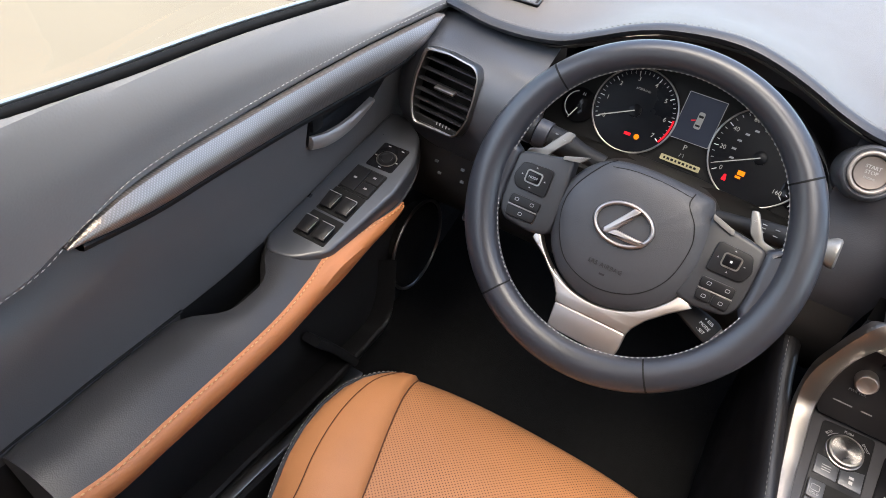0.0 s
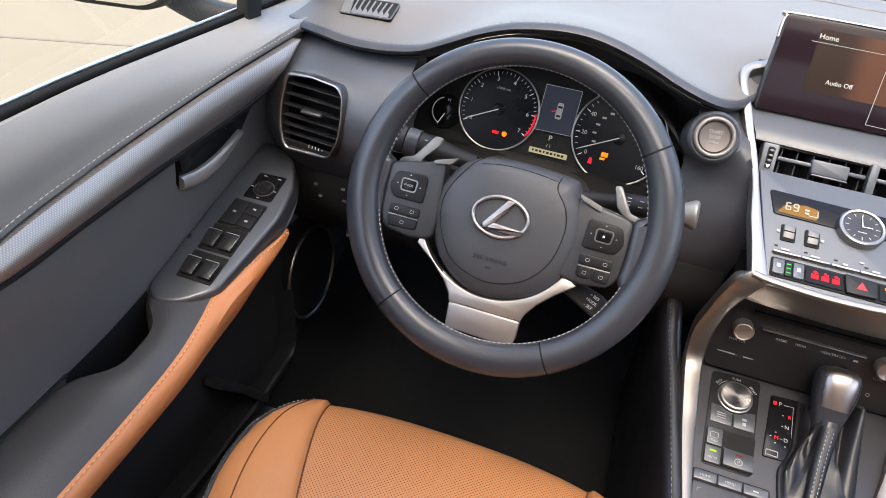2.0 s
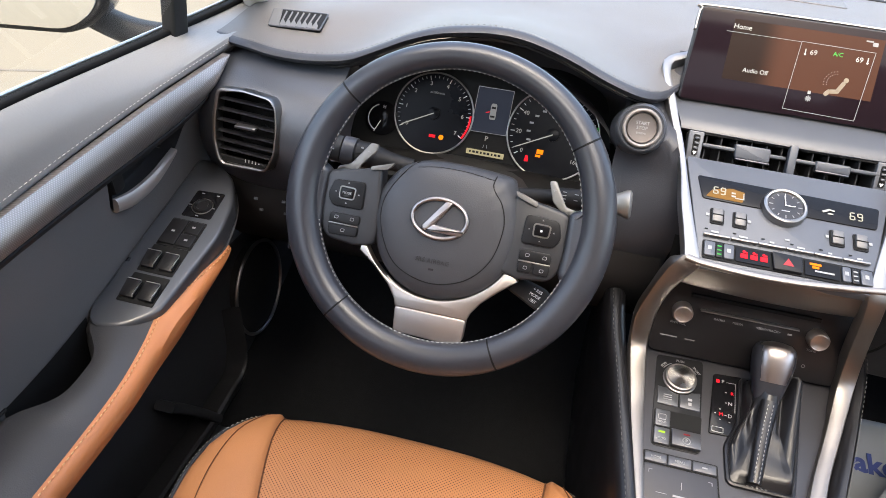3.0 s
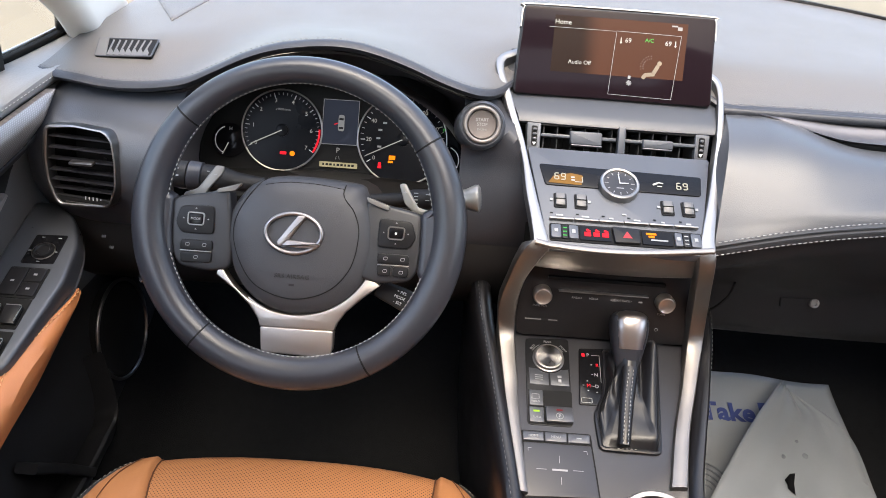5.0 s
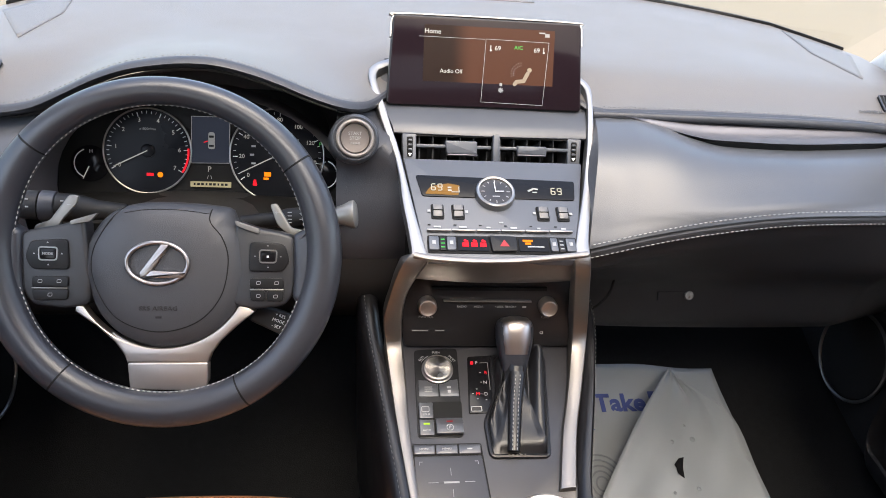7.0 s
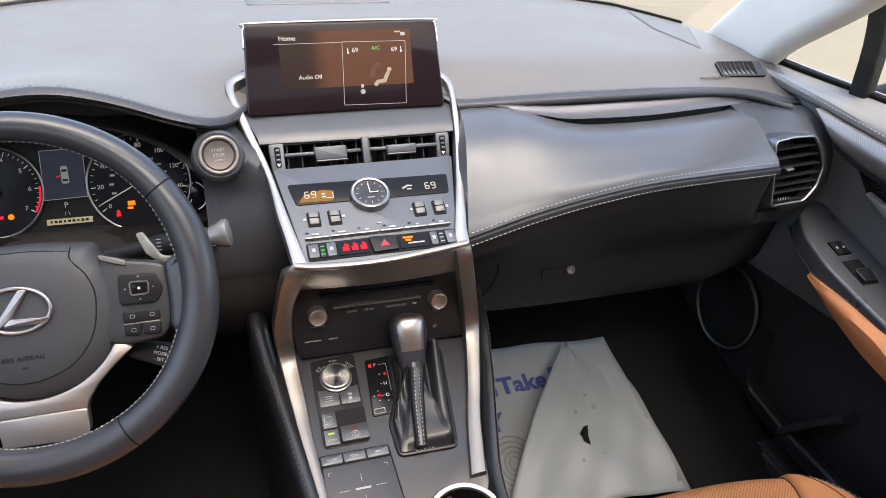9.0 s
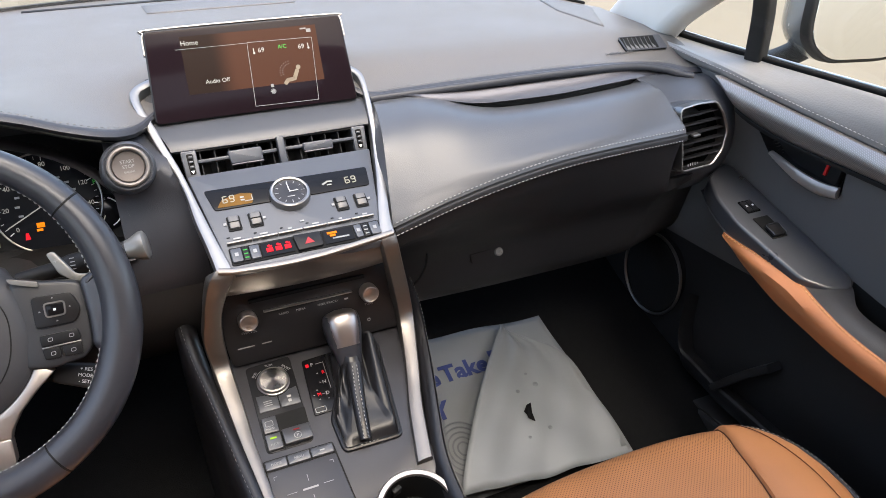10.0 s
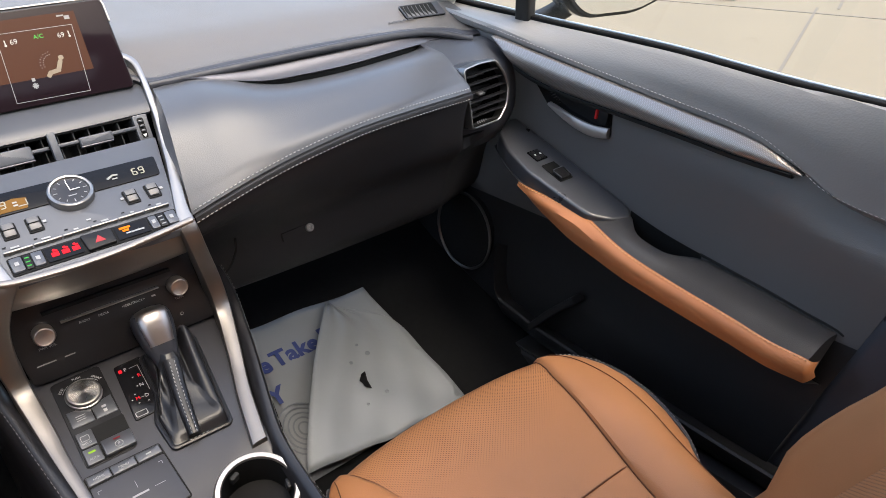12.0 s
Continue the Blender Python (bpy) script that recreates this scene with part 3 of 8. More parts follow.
def build_dashboard():
    dash = thing("dashboard", (0, 0.4, 0.45), "dark grey soft-touch dashboard with stitched edges", "dashboard")
    rows, seam, edge = [], [], []
    for x in np.linspace(-0.74, 0.74, 140):
        y0, z0 = along(EDGE, x)
        r = 0.0065
        pro = [(y0 + 0.03, z0 - 2.4 * r), (y0 + 0.012, z0 - 2.2 * r), (y0 + 0.001, z0 - 1.6 * r), (y0 - 0.003, z0 - 0.9 * r), (y0 + 0.001, z0 - 0.25 * r), (y0 + 0.006, z0 - 0.0005)]
        edge.append([(x, y, z) for y, z in pro] + [(x, y0 + 0.009, top_height(x, y0 + 0.009) - 0.0003)])
        pro = [(y0 + 0.0075, top_height(x, y0 + 0.0075) - 0.003), (y0 + 0.008, top_height(x, y0 + 0.008) - 0.0004)]
        pro += [(y, top_height(x, y)) for y in [y0 + 0.018 + (far_edge(x) - y0 - 0.018) * (k / 15) ** 1.3 for k in range(16)]]
        rows.append([(x, y, z) for y, z in pro])
        seam.append(Vector((x, y0 + 0.011, top_height(x, y0 + 0.011) + 0.0006)))
    part("upper_skin", grid(rows), DASH, dash, "grained soft grey dashboard top")
    part("hood_edge", grid(edge), HOODEDGE, dash, "dark rolled edge under the stitched seam")
    part("stitching", stitches([p for p in seam if p.x < -0.15], up=(0, -0.3, 1)), DASHTHREAD, dash, "grey stitching along the hood edge")
    part("stitching", stitches([p for p in seam if p.x > 0.155], up=(0, -0.3, 1)), DASHTHREAD, dash, "grey stitching along the hood edge")
    # speaker meshes and the demister slot near the windscreen
    def patch(cs, lift, n=10):
        a, b, c, d = [Vector(q) for q in cs]
        rows = []
        for u in np.linspace(0, 1, n):
            rows.append([(p.x, p.y, top_height(p.x, p.y) + lift) for p in ((a.lerp(b, u)).lerp(d.lerp(c, u), v) for v in np.linspace(0, 1, n))])
        return grid(rows)
    thick(part("speaker_mesh", patch([(-0.10, 0.69, 0), (0.16, 0.69, 0), (0.165, 0.755, 0), (-0.105, 0.755, 0)], 0.0012), MESH, dash, "fine dark centre speaker mesh"), 0.002)
    for s in (-1, 1):
        thick(part("speaker_mesh", patch([(s * 0.623, 0.365, 0), (s * 0.606, 0.49, 0), (s * 0.628, 0.63, 0), (s * 0.710, 0.53, 0)], 0.0012), MESH, dash, "fine dark corner speaker mesh"), 0.002)
    thick(part("demister_slot", patch([(-0.30, 0.780, 0), (0.33, 0.780, 0), (0.33, 0.792, 0), (-0.30, 0.792, 0)], 0.001), BLACK, dash, "black demister slot"), 0.002)
    part("moulded_mark", lettering("AIRBAG", axes((0.585, 0.268, top_height(0.585, 0.268) + 0.0022), (1, 0.02, 0), (0, 1, 0.1)), 0.010, depth=0.0003, spread=1.15), MESH, dash)
    # windscreen base strip
    rows = [[(x, far_edge(x) + y, top_height(x, far_edge(x)) + dz) for x in np.linspace(-0.72, 0.72, 30)] for y, dz in ((0.0, -0.001), (0.0, 0.005), (0.01, 0.006), (0.022, 0.002), (0.03, -0.03))]
    part("defroster_strip", grid(rows), BLACK, dash, "black defroster outlet strip")
    # driver's side fascia beside the vent
    def opened(rows, s):
        """The skin over rows of points without what lies in the vent's opening."""
        bm = grid(rows)
        m, ol = vent_opening(s)
        back = m.inverted()
        far = [f for f in bm.faces if inside((back @ f.calc_center_median()).to_2d(), ol)]
        bmesh.ops.delete(bm, geom=far, context="FACES")
        return bm
    rows = []
    for x in np.linspace(-0.735, -0.545, 90):
        y0, z0 = along(EDGE, x)
        e = 0.02 * max(0, (abs(x) - 0.66) / 0.07) ** 2
        rows.append([(x, y + e, z) for y, z in curve([(y0 + 0.03, z0 - 0.014), (0.165, 0.735), (0.135, 0.715), (0.118, 0.68), (0.118, 0.64), (0.14, 0.60), (0.17, 0.565)], 110)])
    part("side_fascia", opened(rows, -1), PAD, dash)
    # dark lining under the hood over the instruments
    rows = []
    for x in np.linspace(-0.57, -0.17, 40):
        y0, z0 = along(EDGE, x)
        rows.append([(x, y, z) for y, z in curve([(y0 + 0.004, z0 - 0.0135), (y0 + 0.03, z0 - 0.022), (0.27, z0 - 0.030), (0.31, z0 - 0.050), (0.315, z0 - 0.12)], 12)])
    part("hood_lining", grid(rows), HOODLINING, dash, "dark lining under the instrument hood")
    rows = []
    for x in np.linspace(0.585, 0.735, 80):
        y0, z0 = along(EDGE, x)
        e = 0.02 * max(0, (x - 0.66) / 0.07) ** 2
        rows.append([(x, y + e, z) for y, z in curve([(y0 + 0.02, z0 - 0.012), (0.195, 0.742), (0.155, 0.722), (0.128, 0.69), (0.124, 0.64), (0.14, 0.60), (0.17, 0.565)], 110)])
    part("side_fascia", opened(rows, 1), PAD, dash)
    # panel between the instruments and the centre stack
    rows = []
    for k in np.linspace(0, 1, 10):
        y0, z0 = along(EDGE, -0.192 + 0.055 * k)
        rows.append([(-0.192 + k * (along([(0.53, -0.10), (0.59, -0.10), (0.65, -0.088), (0.69, -0.102), (0.73, -0.122), (0.77, -0.132)], z)[0] + 0.192), y, z) for y, z in curve([(y0 + 0.03, z0 - 0.014), (y0 + 0.01, 0.755), (0.172, 0.735), (0.165 + 0.02 * (1 - k), 0.70), (0.15 + 0.02 * (1 - k), 0.65), (0.16, 0.59), (0.19, 0.53)], 16)])
    part("inner_fascia", grid(rows), HOODEDGE, dash)
    # knee panel under the column
    rows = []
    for x in np.linspace(-0.735, -0.105, 26):
        rows.append([(x, y, z) for y, z in curve([(0.26, 0.625), (0.19, 0.61), (0.16, 0.58), (0.165, 0.54), (0.20, 0.48), (0.27, 0.43), (0.42, 0.41)], 14)])
    part("knee_panel", grid(rows), CHARCOAL, dash, "dark plastic knee panel")
    # switch icons under the driver's vent
    for x, z in ((-0.664, 0.556), (-0.622, 0.559), (-0.656, 0.540), (-0.619, 0.541)):
        m = axes((x, 0.155, z), (1, 0, 0), (0, 0.4, 1))
        part("switch_mark", plate(rounded([(-0.0028, -0.0018), (0.0028, -0.0018), (0.0028, 0.0018), (-0.0028, 0.0018)], 0.0008), m, 0.001), STACKGREY, dash)
    # passenger pad above the stitched line
    LOW = [(0.118, 0.072, 0.648), (0.15, 0.068, 0.659), (0.20, 0.066, 0.673), (0.27, 0.066, 0.687), (0.36, 0.068, 0.698), (0.455, 0.072, 0.701), (0.565, 0.086, 0.697), (0.60, 0.096, 0.694)]
    UP = [(0.118, 0.228, 0.766), (0.15, 0.233, 0.767), (0.178, 0.230, 0.768), (0.22, 0.222, 0.7605), (0.264, 0.220, 0.7464), (0.309, 0.219, 0.7370), (0.354, 0.218, 0.7346), (0.40, 0.218, 0.7338), (0.45, 0.218, 0.7346), (0.545, 0.220, 0.7390), (0.60, 0.222, 0.7430)]
    rows, line1, line2 = [], [], []
    for x in np.linspace(0.118, 0.70, 120):
        xl = min(x, 0.60)
        (yl, zl), (yu, zu) = along(LOW, xl), along(UP, xl)
        out = max(0, x - 0.585)
        pro = curve([(yu + 0.012, zu - 0.004), (yu, zu), (yu * 0.62 + yl * 0.38 - 0.012, zu * 0.62 + zl * 0.38 + 0.022), (yu * 0.25 + yl * 0.75 - 0.008, zu * 0.25 + zl * 0.75 + 0.013), (yl, zl + 0.006), (yl - 0.001, zl)], 16)
        start = lambda y: along([(0.062, 0.113), (0.12, 0.128), (0.16, 0.138), (0.19, 0.1445), (0.235, 0.152)], y)[0]
        step = lambda v: 0.06 * min(1, max(0, (v - 0.583) / 0.014))
        rows.append([(px, y + step(px), z) for px, y, z in ((start(y) + (x - 0.118) * (0.70 - start(y)) / 0.582, y, z) for y, z in pro)])
        if x < 0.578:
            line1.append(Vector((x, yl - 0.0035, zl + 0.007)))
            line2.append(Vector((x, yl - 0.0045, zl - 0.010)))
    rows = [[(px - 0.006, y + 0.012, z - 0.018) for px, y, z in rows[0]], [(px - 0.0015, y + 0.003, z - 0.006) for px, y, z in rows[0]]] + rows
    part("passenger_pad", grid(rows), SOFTPAD, dash, "dark padded leather-look panel")
    rows = []
    for x in np.linspace(0.118, 0.585, 50):
        yl, zl = along(LOW, x)
        rows.append([(x, yl + a, zl + b) for a, b in ((0.002, 0.001), (0.001, -0.002), (-0.003, -0.004), (-0.004, -0.008), (-0.003, -0.012), (0.001, -0.013), (0.003, -0.016))])
    part("piping", grid(rows), LEATHER, dash, "padded band between two stitched seams")
    part("stitching", stitches(line1, 0.0042, 0.0020, 0.00078, up=(0, -1, 0.6)), THREAD, dash, "pale stitching on the passenger pad")
    part("stitching", stitches(line2, 0.0042, 0.0020, 0.00078, up=(0, -1, 0.6)), THREAD, dash, "pale stitching on the passenger pad")
    # glovebox and its lower edge
    rows = []
    for x in np.linspace(0.118, 0.72, 90):
        yl, zl = along(LOW, min(x, 0.6))
        out = max(0, x - 0.585)
        step = lambda z: 0.05 * min(1, max(0, (x - 0.583) / 0.014)) * min(1, max(0, (z - 0.600) / 0.015))
        rows.append([(x, y + max(step(z), out * 0.35), z) for y, z in curve([(yl + 0.002, zl - 0.014), (yl + 0.012, zl - 0.04), (0.115, 0.60), (0.138, 0.575), (0.155, 0.555), (0.165, 0.535), (0.18, 0.49), (0.195, 0.458), (0.23, 0.445), (0.42, 0.46)], 26)])
    part("glovebox", grid(rows), GLOVEBOX, dash, "dark grained plastic glovebox lid")
    m = axes((0.313, 0.163, 0.529), (1, 0, 0.05), (0, 0.3, 1))
    part("glovebox_lock", turned([(0.0, -0.004), (0.0066, -0.004), (0.0066, 0.0005), (0.0058, 0.0014), (0.0030, 0.0014), (0.0026, 0.0002), (0.0, 0.0002)], m, 24), SHOULDER, dash, "round metal glovebox lock")
    m = axes((0.293, 0.164, 0.529), (1, 0, 0.05), (0, 0.3, 1))
    part("glovebox_pull", join(box(at(m, -0.002, 0.006, 0), 0.052, 0.0012, 0.003), box(at(m, -0.027, 0.0, 0), 0.0012, 0.013, 0.003)), BLACK, dash, "thin line of the glovebox pull")
    # metal blade above the passenger pad
    TOP = [(0.165, 0.236, 0.7675), (0.225, 0.234, 0.7715), (0.312, 0.234, 0.7700), (0.403, 0.234, 0.7695), (0.499, 0.234, 0.7685), (0.549, 0.234, 0.7675), (0.602, 0.233, 0.7592), (0.641, 0.231, 0.7510), (0.655, 0.229, 0.7482)]
    BOT = [(0.165, 0.236, 0.7665), (0.19, 0.228, 0.7700), (0.22, 0.220, 0.7650), (0.262, 0.216, 0.7558), (0.306, 0.2145, 0.7475), (0.351, 0.2145, 0.7452), (0.444, 0.2155, 0.7438), (0.54, 0.217, 0.7480), (0.59, 0.220, 0.7494), (0.63, 0.225, 0.7495), (0.655, 0.228, 0.7480)]
    rows = []
    for x in np.linspace(0.165, 0.655, 50):
        (yt, zt), (yb, zb) = along(TOP, x), along(BOT, x)
        rows.append([(x, yt + 0.004, zt), (x, yt * 0.6 + yb * 0.4 - 0.002, zt * 0.6 + zb * 0.4 + 0.0015), (x, yb * 0.8 + yt * 0.2 - 0.002, zb * 0.8 + zt * 0.2 + 0.001), (x, yb, zb), (x, yb + 0.004, zb - 0.003), (x, yb + 0.012, zb - 0.003)])
    # solid black bar stands for the shade between blade and pad
    part("shadow_gap", sweep(curve([(0.175, 0.244, 0.7630), (0.25, 0.236, 0.7520), (0.309, 0.232, 0.7420), (0.354, 0.231, 0.7400), (0.45, 0.231, 0.7392), (0.545, 0.233, 0.7430), (0.65, 0.238, 0.7445)], 40), round_profile(0.020, 0.014, 0.002), up=(0, 0, 1)), BLACK, dash)
    part("metal_blade", grid(rows), BLADE, dash, "satin metal blade under the dashboard hood")
    # roll under the hood that ends in a rounded tip
    part("hood_roll", sweep(curve([(0.15, 0.238, 0.768), (0.25, 0.229, 0.7705), (0.45, 0.229, 0.7705), (0.58, 0.230, 0.7665), (0.64, 0.224, 0.757), (0.672, 0.208, 0.747), (0.686, 0.203, 0.744)], 50), circle(0.006, 10), up=(0, 0, 1)), HOODEDGE, dash)
    return dash


DASHBOARD = build_dashboard()

# ---------- steering wheel and instruments ----------
TILT_S, TILT_C = math.sin(radians(23)), math.cos(radians(23))
WHEEL = Matrix(((1, 0, 0, -0.37), (0, TILT_S, -TILT_C, 0.0), (0, TILT_C, TILT_S, 0.66), (0, 0, 0, 1)))
RC, RO = (0.003, 0.008), 0.1855


def rim_shape(a):
    """Half width across the rim and half depth at an angle."""
    low = 0.5 - 0.5 * math.sin(a)
    grip = math.exp(-((math.cos(a) ** 2 - 1) / 0.35) ** 2)
    return 0.0148 + 0.0045 * low + 0.002 * grip, 0.0165 + 0.001 * grip


def rim_ring(a, swell=1.0, n=20):
    hw, hd = rim_shape(a)
    mid = RO - hw
    pts = []
    for k in range(n):
        b = 2 * math.pi * k / n
        r = mid + hw * swell * math.cos(b)
        z = -0.014 + hd * swell * math.sin(b)
        pts.append(WHEEL @ Vector((RC[0] + r * math.cos(a), RC[1] + r * math.sin(a), z)))
    return pts


def build_wheel():
    w = thing("steering_wheel", WHEEL @ Vector((0, 0, -0.05)), "black leather steering wheel with a satin silver lower spoke", "steering wheel")
    part("rim", grid([rim_ring(2 * math.pi * k / 128) for k in range(128)], close_u=True, close_v=True), RIM, w, "smooth black leather rim")
    for deg in (139, 36, 231, 299):
        part("leather_seam", grid([rim_ring(radians(deg + d), s) for d, s in ((-0.35, 1.0), (-0.2, 1.012), (0.2, 1.012), (0.35, 1.0))], close_v=True), BLACK, w)
    # stitching round the inside of the rim
    path = []
    for k in range(241):
        a = 2 * math.pi * k / 240
        hw, hd = rim_shape(a)
        b = radians(172)
        r, z = RO - hw + hw * 1.01 * math.cos(b), -0.014 + hd * 1.01 * math.sin(b)
        path.append(WHEEL @ Vector((RC[0] + r * math.cos(a), RC[1] + r * math.sin(a), z)))
    nrm = tuple(WHEEL.to_3x3() @ Vector((0, 0, 1)))
    part("stitching", stitches(path, 0.0034, 0.0022, 0.00085, up=nrm), THREAD, w, "grey stitching inside the rim")

    # airbag cover: one domed shell, broad above and round below, with a groove round its lid
    HUB = [(-0.0795, -0.011), (-0.0755, 0.019), (-0.061, 0.043), (-0.044, 0.0555), (-0.024, 0.0615), (0.008, 0.0630), (0.038, 0.0618), (0.0640, 0.0592), (0.0722, 0.0560), (0.0760, 0.0465), (0.0835, 0.0355),
           (0.0880, 0.0087), (0.0880, -0.0156), (0.0774, -0.0529), (0.0482, -0.0818), (0.0035, -0.0935), (-0.0385, -0.0820), (-0.0665, -0.0527)]
    HC = Vector((0.0045, -0.012))
    shell = curve(HUB + HUB[:1], 97)[:-1]
    DOME = [(0.02, -0.0010), (0.4, -0.0018), (0.65, -0.0038), (0.77, -0.0062), (0.86, -0.0095), (0.93, -0.0135), (0.975, -0.0185), (1.0, -0.0250), (1.005, -0.034), (0.97, -0.052)]
    part("airbag_cover", grid([[WHEEL @ Vector((HC.x + (x - HC.x) * k, HC.y + (y - HC.y) * k, h)) for x, y in shell] for k, h in DOME], close_v=True, caps=True), HUBSKIN, w, "domed dark grey airbag cover", sharp=70)
    lid = [(-0.036, 0.0590), (-0.0470, 0.0475), (-0.0640, 0.0195), (-0.0688, -0.0047), (-0.0605, -0.0344), (-0.0400, -0.0609), (-0.0010, -0.0728), (0.0377, -0.0625), (0.0622, -0.0352), (0.0698, 0.0017), (0.0645, 0.0257), (0.0520, 0.0425), (0.0505, 0.0500), (0.0525, 0.0590)]

    def on_cover(x, y, lift=0.0):
        """A point on the cover's skin over a place of the wheel's plane."""
        d = Vector((x, y)) - HC
        a = math.atan2(d.y, d.x)
        edge = min(((Vector(q) - HC) for q in shell), key=lambda q: abs(math.remainder(math.atan2(q.y, q.x) - a, 2 * math.pi))).length
        return WHEEL @ Vector((x, y, along(DOME[:-2], min(1.0, d.length / edge))[0] + lift))
    part("lid_groove", sweep([on_cover(x, y, -0.0002) for x, y in curve(lid, 90)], circle(0.0007, 6), up=nrm), BLACK, w, "fine groove round the airbag lid")
    part("lid_groove", sweep([on_cover(x, y, -0.0002) for x, y in curve([(-0.036, 0.0515), (-0.012, 0.0555), (0.0205, 0.0555), (0.0505, 0.0520)], 30)], circle(0.0004, 5), up=nrm), BLACK, w)
    # emblem: an oval ring round a bent bar
    em = []
    for k in range(64):
        a = 2 * math.pi * k / 64
        em.append(WHEEL @ Vector((0.0305 * math.cos(a), 0.0215 * math.sin(a) + 0.0005, 0.0012)))
    ring = part("emblem", sweep(em, circle(0.0023, 10), up=nrm, closed=True), EMBLEM, w, "oval silver emblem")
    stroke = [(0.0043, 0.0205), (0.0140, 0.0200), (-0.0050, -0.0075), (-0.0125, -0.0145), (-0.0165, -0.0138), (-0.0178, -0.0098)]
    foot = [(-0.0060, -0.0070), (0.0300, -0.0088), (0.0262, -0.0150), (-0.0135, -0.0144)]
    part("bent_bar", join(plate(rounded(stroke, 0.001, 3), at(WHEEL, 0, 0, 0.0034), 0.005, 0.0014), plate(rounded(foot, 0.001, 3), at(WHEEL, 0, 0, 0.0037), 0.005, 0.0014)), EMBLEM, ring, "bent satin silver bar")
    part("moulded_mark", lettering("SRS AIRBAG", at(WHEEL, 0.0, -0.0475, -0.0017) @ pose(0, 0, 0, 5), 0.0048, depth=0.0005, spread=1.1), CHARCOAL, w)
    part("moulded_mark", box(at(WHEEL, 0.0, -0.0568, -0.0026) @ pose(0, 0, 0, 6), 0.006, 0.0022, 0.0006), CHARCOAL, w)
    # side spokes with their switches
    for s in (-1, 1):
        ol = [(s * 0.1385, 0.030), (s * 0.120, 0.0345), (s * 0.098, 0.038), (s * 0.076, 0.046), (s * 0.070, -0.020), (s * 0.072, -0.045), (s * 0.094, -0.050), (s * 0.128, -0.046), (s * 0.1365, -0.034), (s * 0.1385, -0.015)]
        grip = [(s * 0.176, 0.060), (s * 0.158, 0.049), (s * 0.146, 0.0365), (s * 0.1365, 0.0315), (s * 0.1378, -0.012), (s * 0.1358, -0.036), (s * 0.143, -0.045), (s * 0.152, -0.058), (s * 0.172, -0.072)]
        part("leather_grip", plate(rounded(grip, 0.008, 5), at(WHEEL, 0, 0, -0.0085), 0.022, 0.0075), RIM, w, "leather of the rim running in to the spoke")
        sp = part("side_spoke", plate(rounded(ol, 0.008, 4), at(WHEEL, 0, 0, -0.013), 0.024, 0.004), SPOKEPANEL, w)
        p1 = part("switch_pad", plate(rounded([(s * 0.0915, 0.0235), (s * 0.1275, 0.0215), (s * 0.1335, 0.004), (s * 0.1265, -0.0085), (s * 0.0905, -0.0085)], 0.005, 4), at(WHEEL, 0, 0, -0.0095), 0.006, 0.0012), BUTTON, sp, "four-way thumb switch")
        m = at(WHEEL, s * 0.1105, 0.008, -0.009)
        part("switch_rim", sweep([m @ Vector((x, y, 0)) for x, y in rounded([(-0.0085, -0.0065), (0.0085, -0.0065), (0.0095, 0.0065), (-0.0085, 0.007)], 0.003, 4)], circle(0.0009, 6), up=nrm, closed=True), SILVER, sp)
        part("switch_centre", plate(rounded([(-0.0072, -0.0052), (0.0072, -0.0052), (0.008, 0.0052), (-0.0072, 0.0056)], 0.002, 3), at(m, 0, 0, 0.0006), 0.002, 0.0006), GLOSS, sp)
        if s > 0:
            part("switch_mark", plate(rounded([(-0.0012, -0.0012), (0.0012, -0.0012), (0.0012, 0.0012), (-0.0012, 0.0012)], 0.0006), at(m, 0, 0, 0.0010), 0.0005), WHITE, sp)
        else:
            part("switch_mark", lettering("MODE", at(m, 0, 0, 0.0009), 0.0027), GREY, sp)
        for dx, dy in ((0, 0.0115), (0, -0.0115), (0.0135, 0), (-0.0135, 0)):
            part("switch_mark", plate([(-0.0011, -0.0005), (0.0011, -0.0005), (0, 0.001)], at(m, dx, dy, 0.0001), 0.0006), GREY, sp)
        part("lower_switch", plate(rounded([(s * 0.0915, -0.0155), (s * 0.1265, -0.0155), (s * 0.1275, -0.027), (s * 0.0915, -0.0265)], 0.003, 3), at(WHEEL, 0, 0, -0.010), 0.006, 0.001), BUTTON, sp)
        if s > 0:
            part("lower_switch", plate(rounded([(0.0915, -0.0285), (0.1075, -0.0287), (0.1075, -0.0405), (0.0925, -0.040)], 0.003, 3), at(WHEEL, 0, 0, -0.010), 0.006, 0.001), BUTTON, sp)
            part("lower_switch", plate(rounded([(0.1095, -0.0287), (0.1275, -0.029), (0.1265, -0.041), (0.1095, -0.0405)], 0.003, 3), at(WHEEL, 0, 0, -0.010), 0.006, 0.001), BUTTON, sp)
        else:
            part("lower_switch", plate(rounded([(-0.0915, -0.0285), (-0.1275, -0.029), (-0.1255, -0.041), (-0.0925, -0.040)], 0.003, 3), at(WHEEL, 0, 0, -0.010), 0.006, 0.001), BUTTON, sp)
        part("silver_line", box(at(WHEEL, s * 0.1095, -0.0277, -0.0102), 0.035, 0.0011, 0.002, 0.0003), SILVER, sp)
        marks = [(0.1005, -0.0205), (0.1195, -0.0205), (0.1005, -0.0345), (0.1185, -0.035)] if s > 0 else [(0.1005, -0.0205), (0.119, -0.0205), (0.1095, -0.0345)]
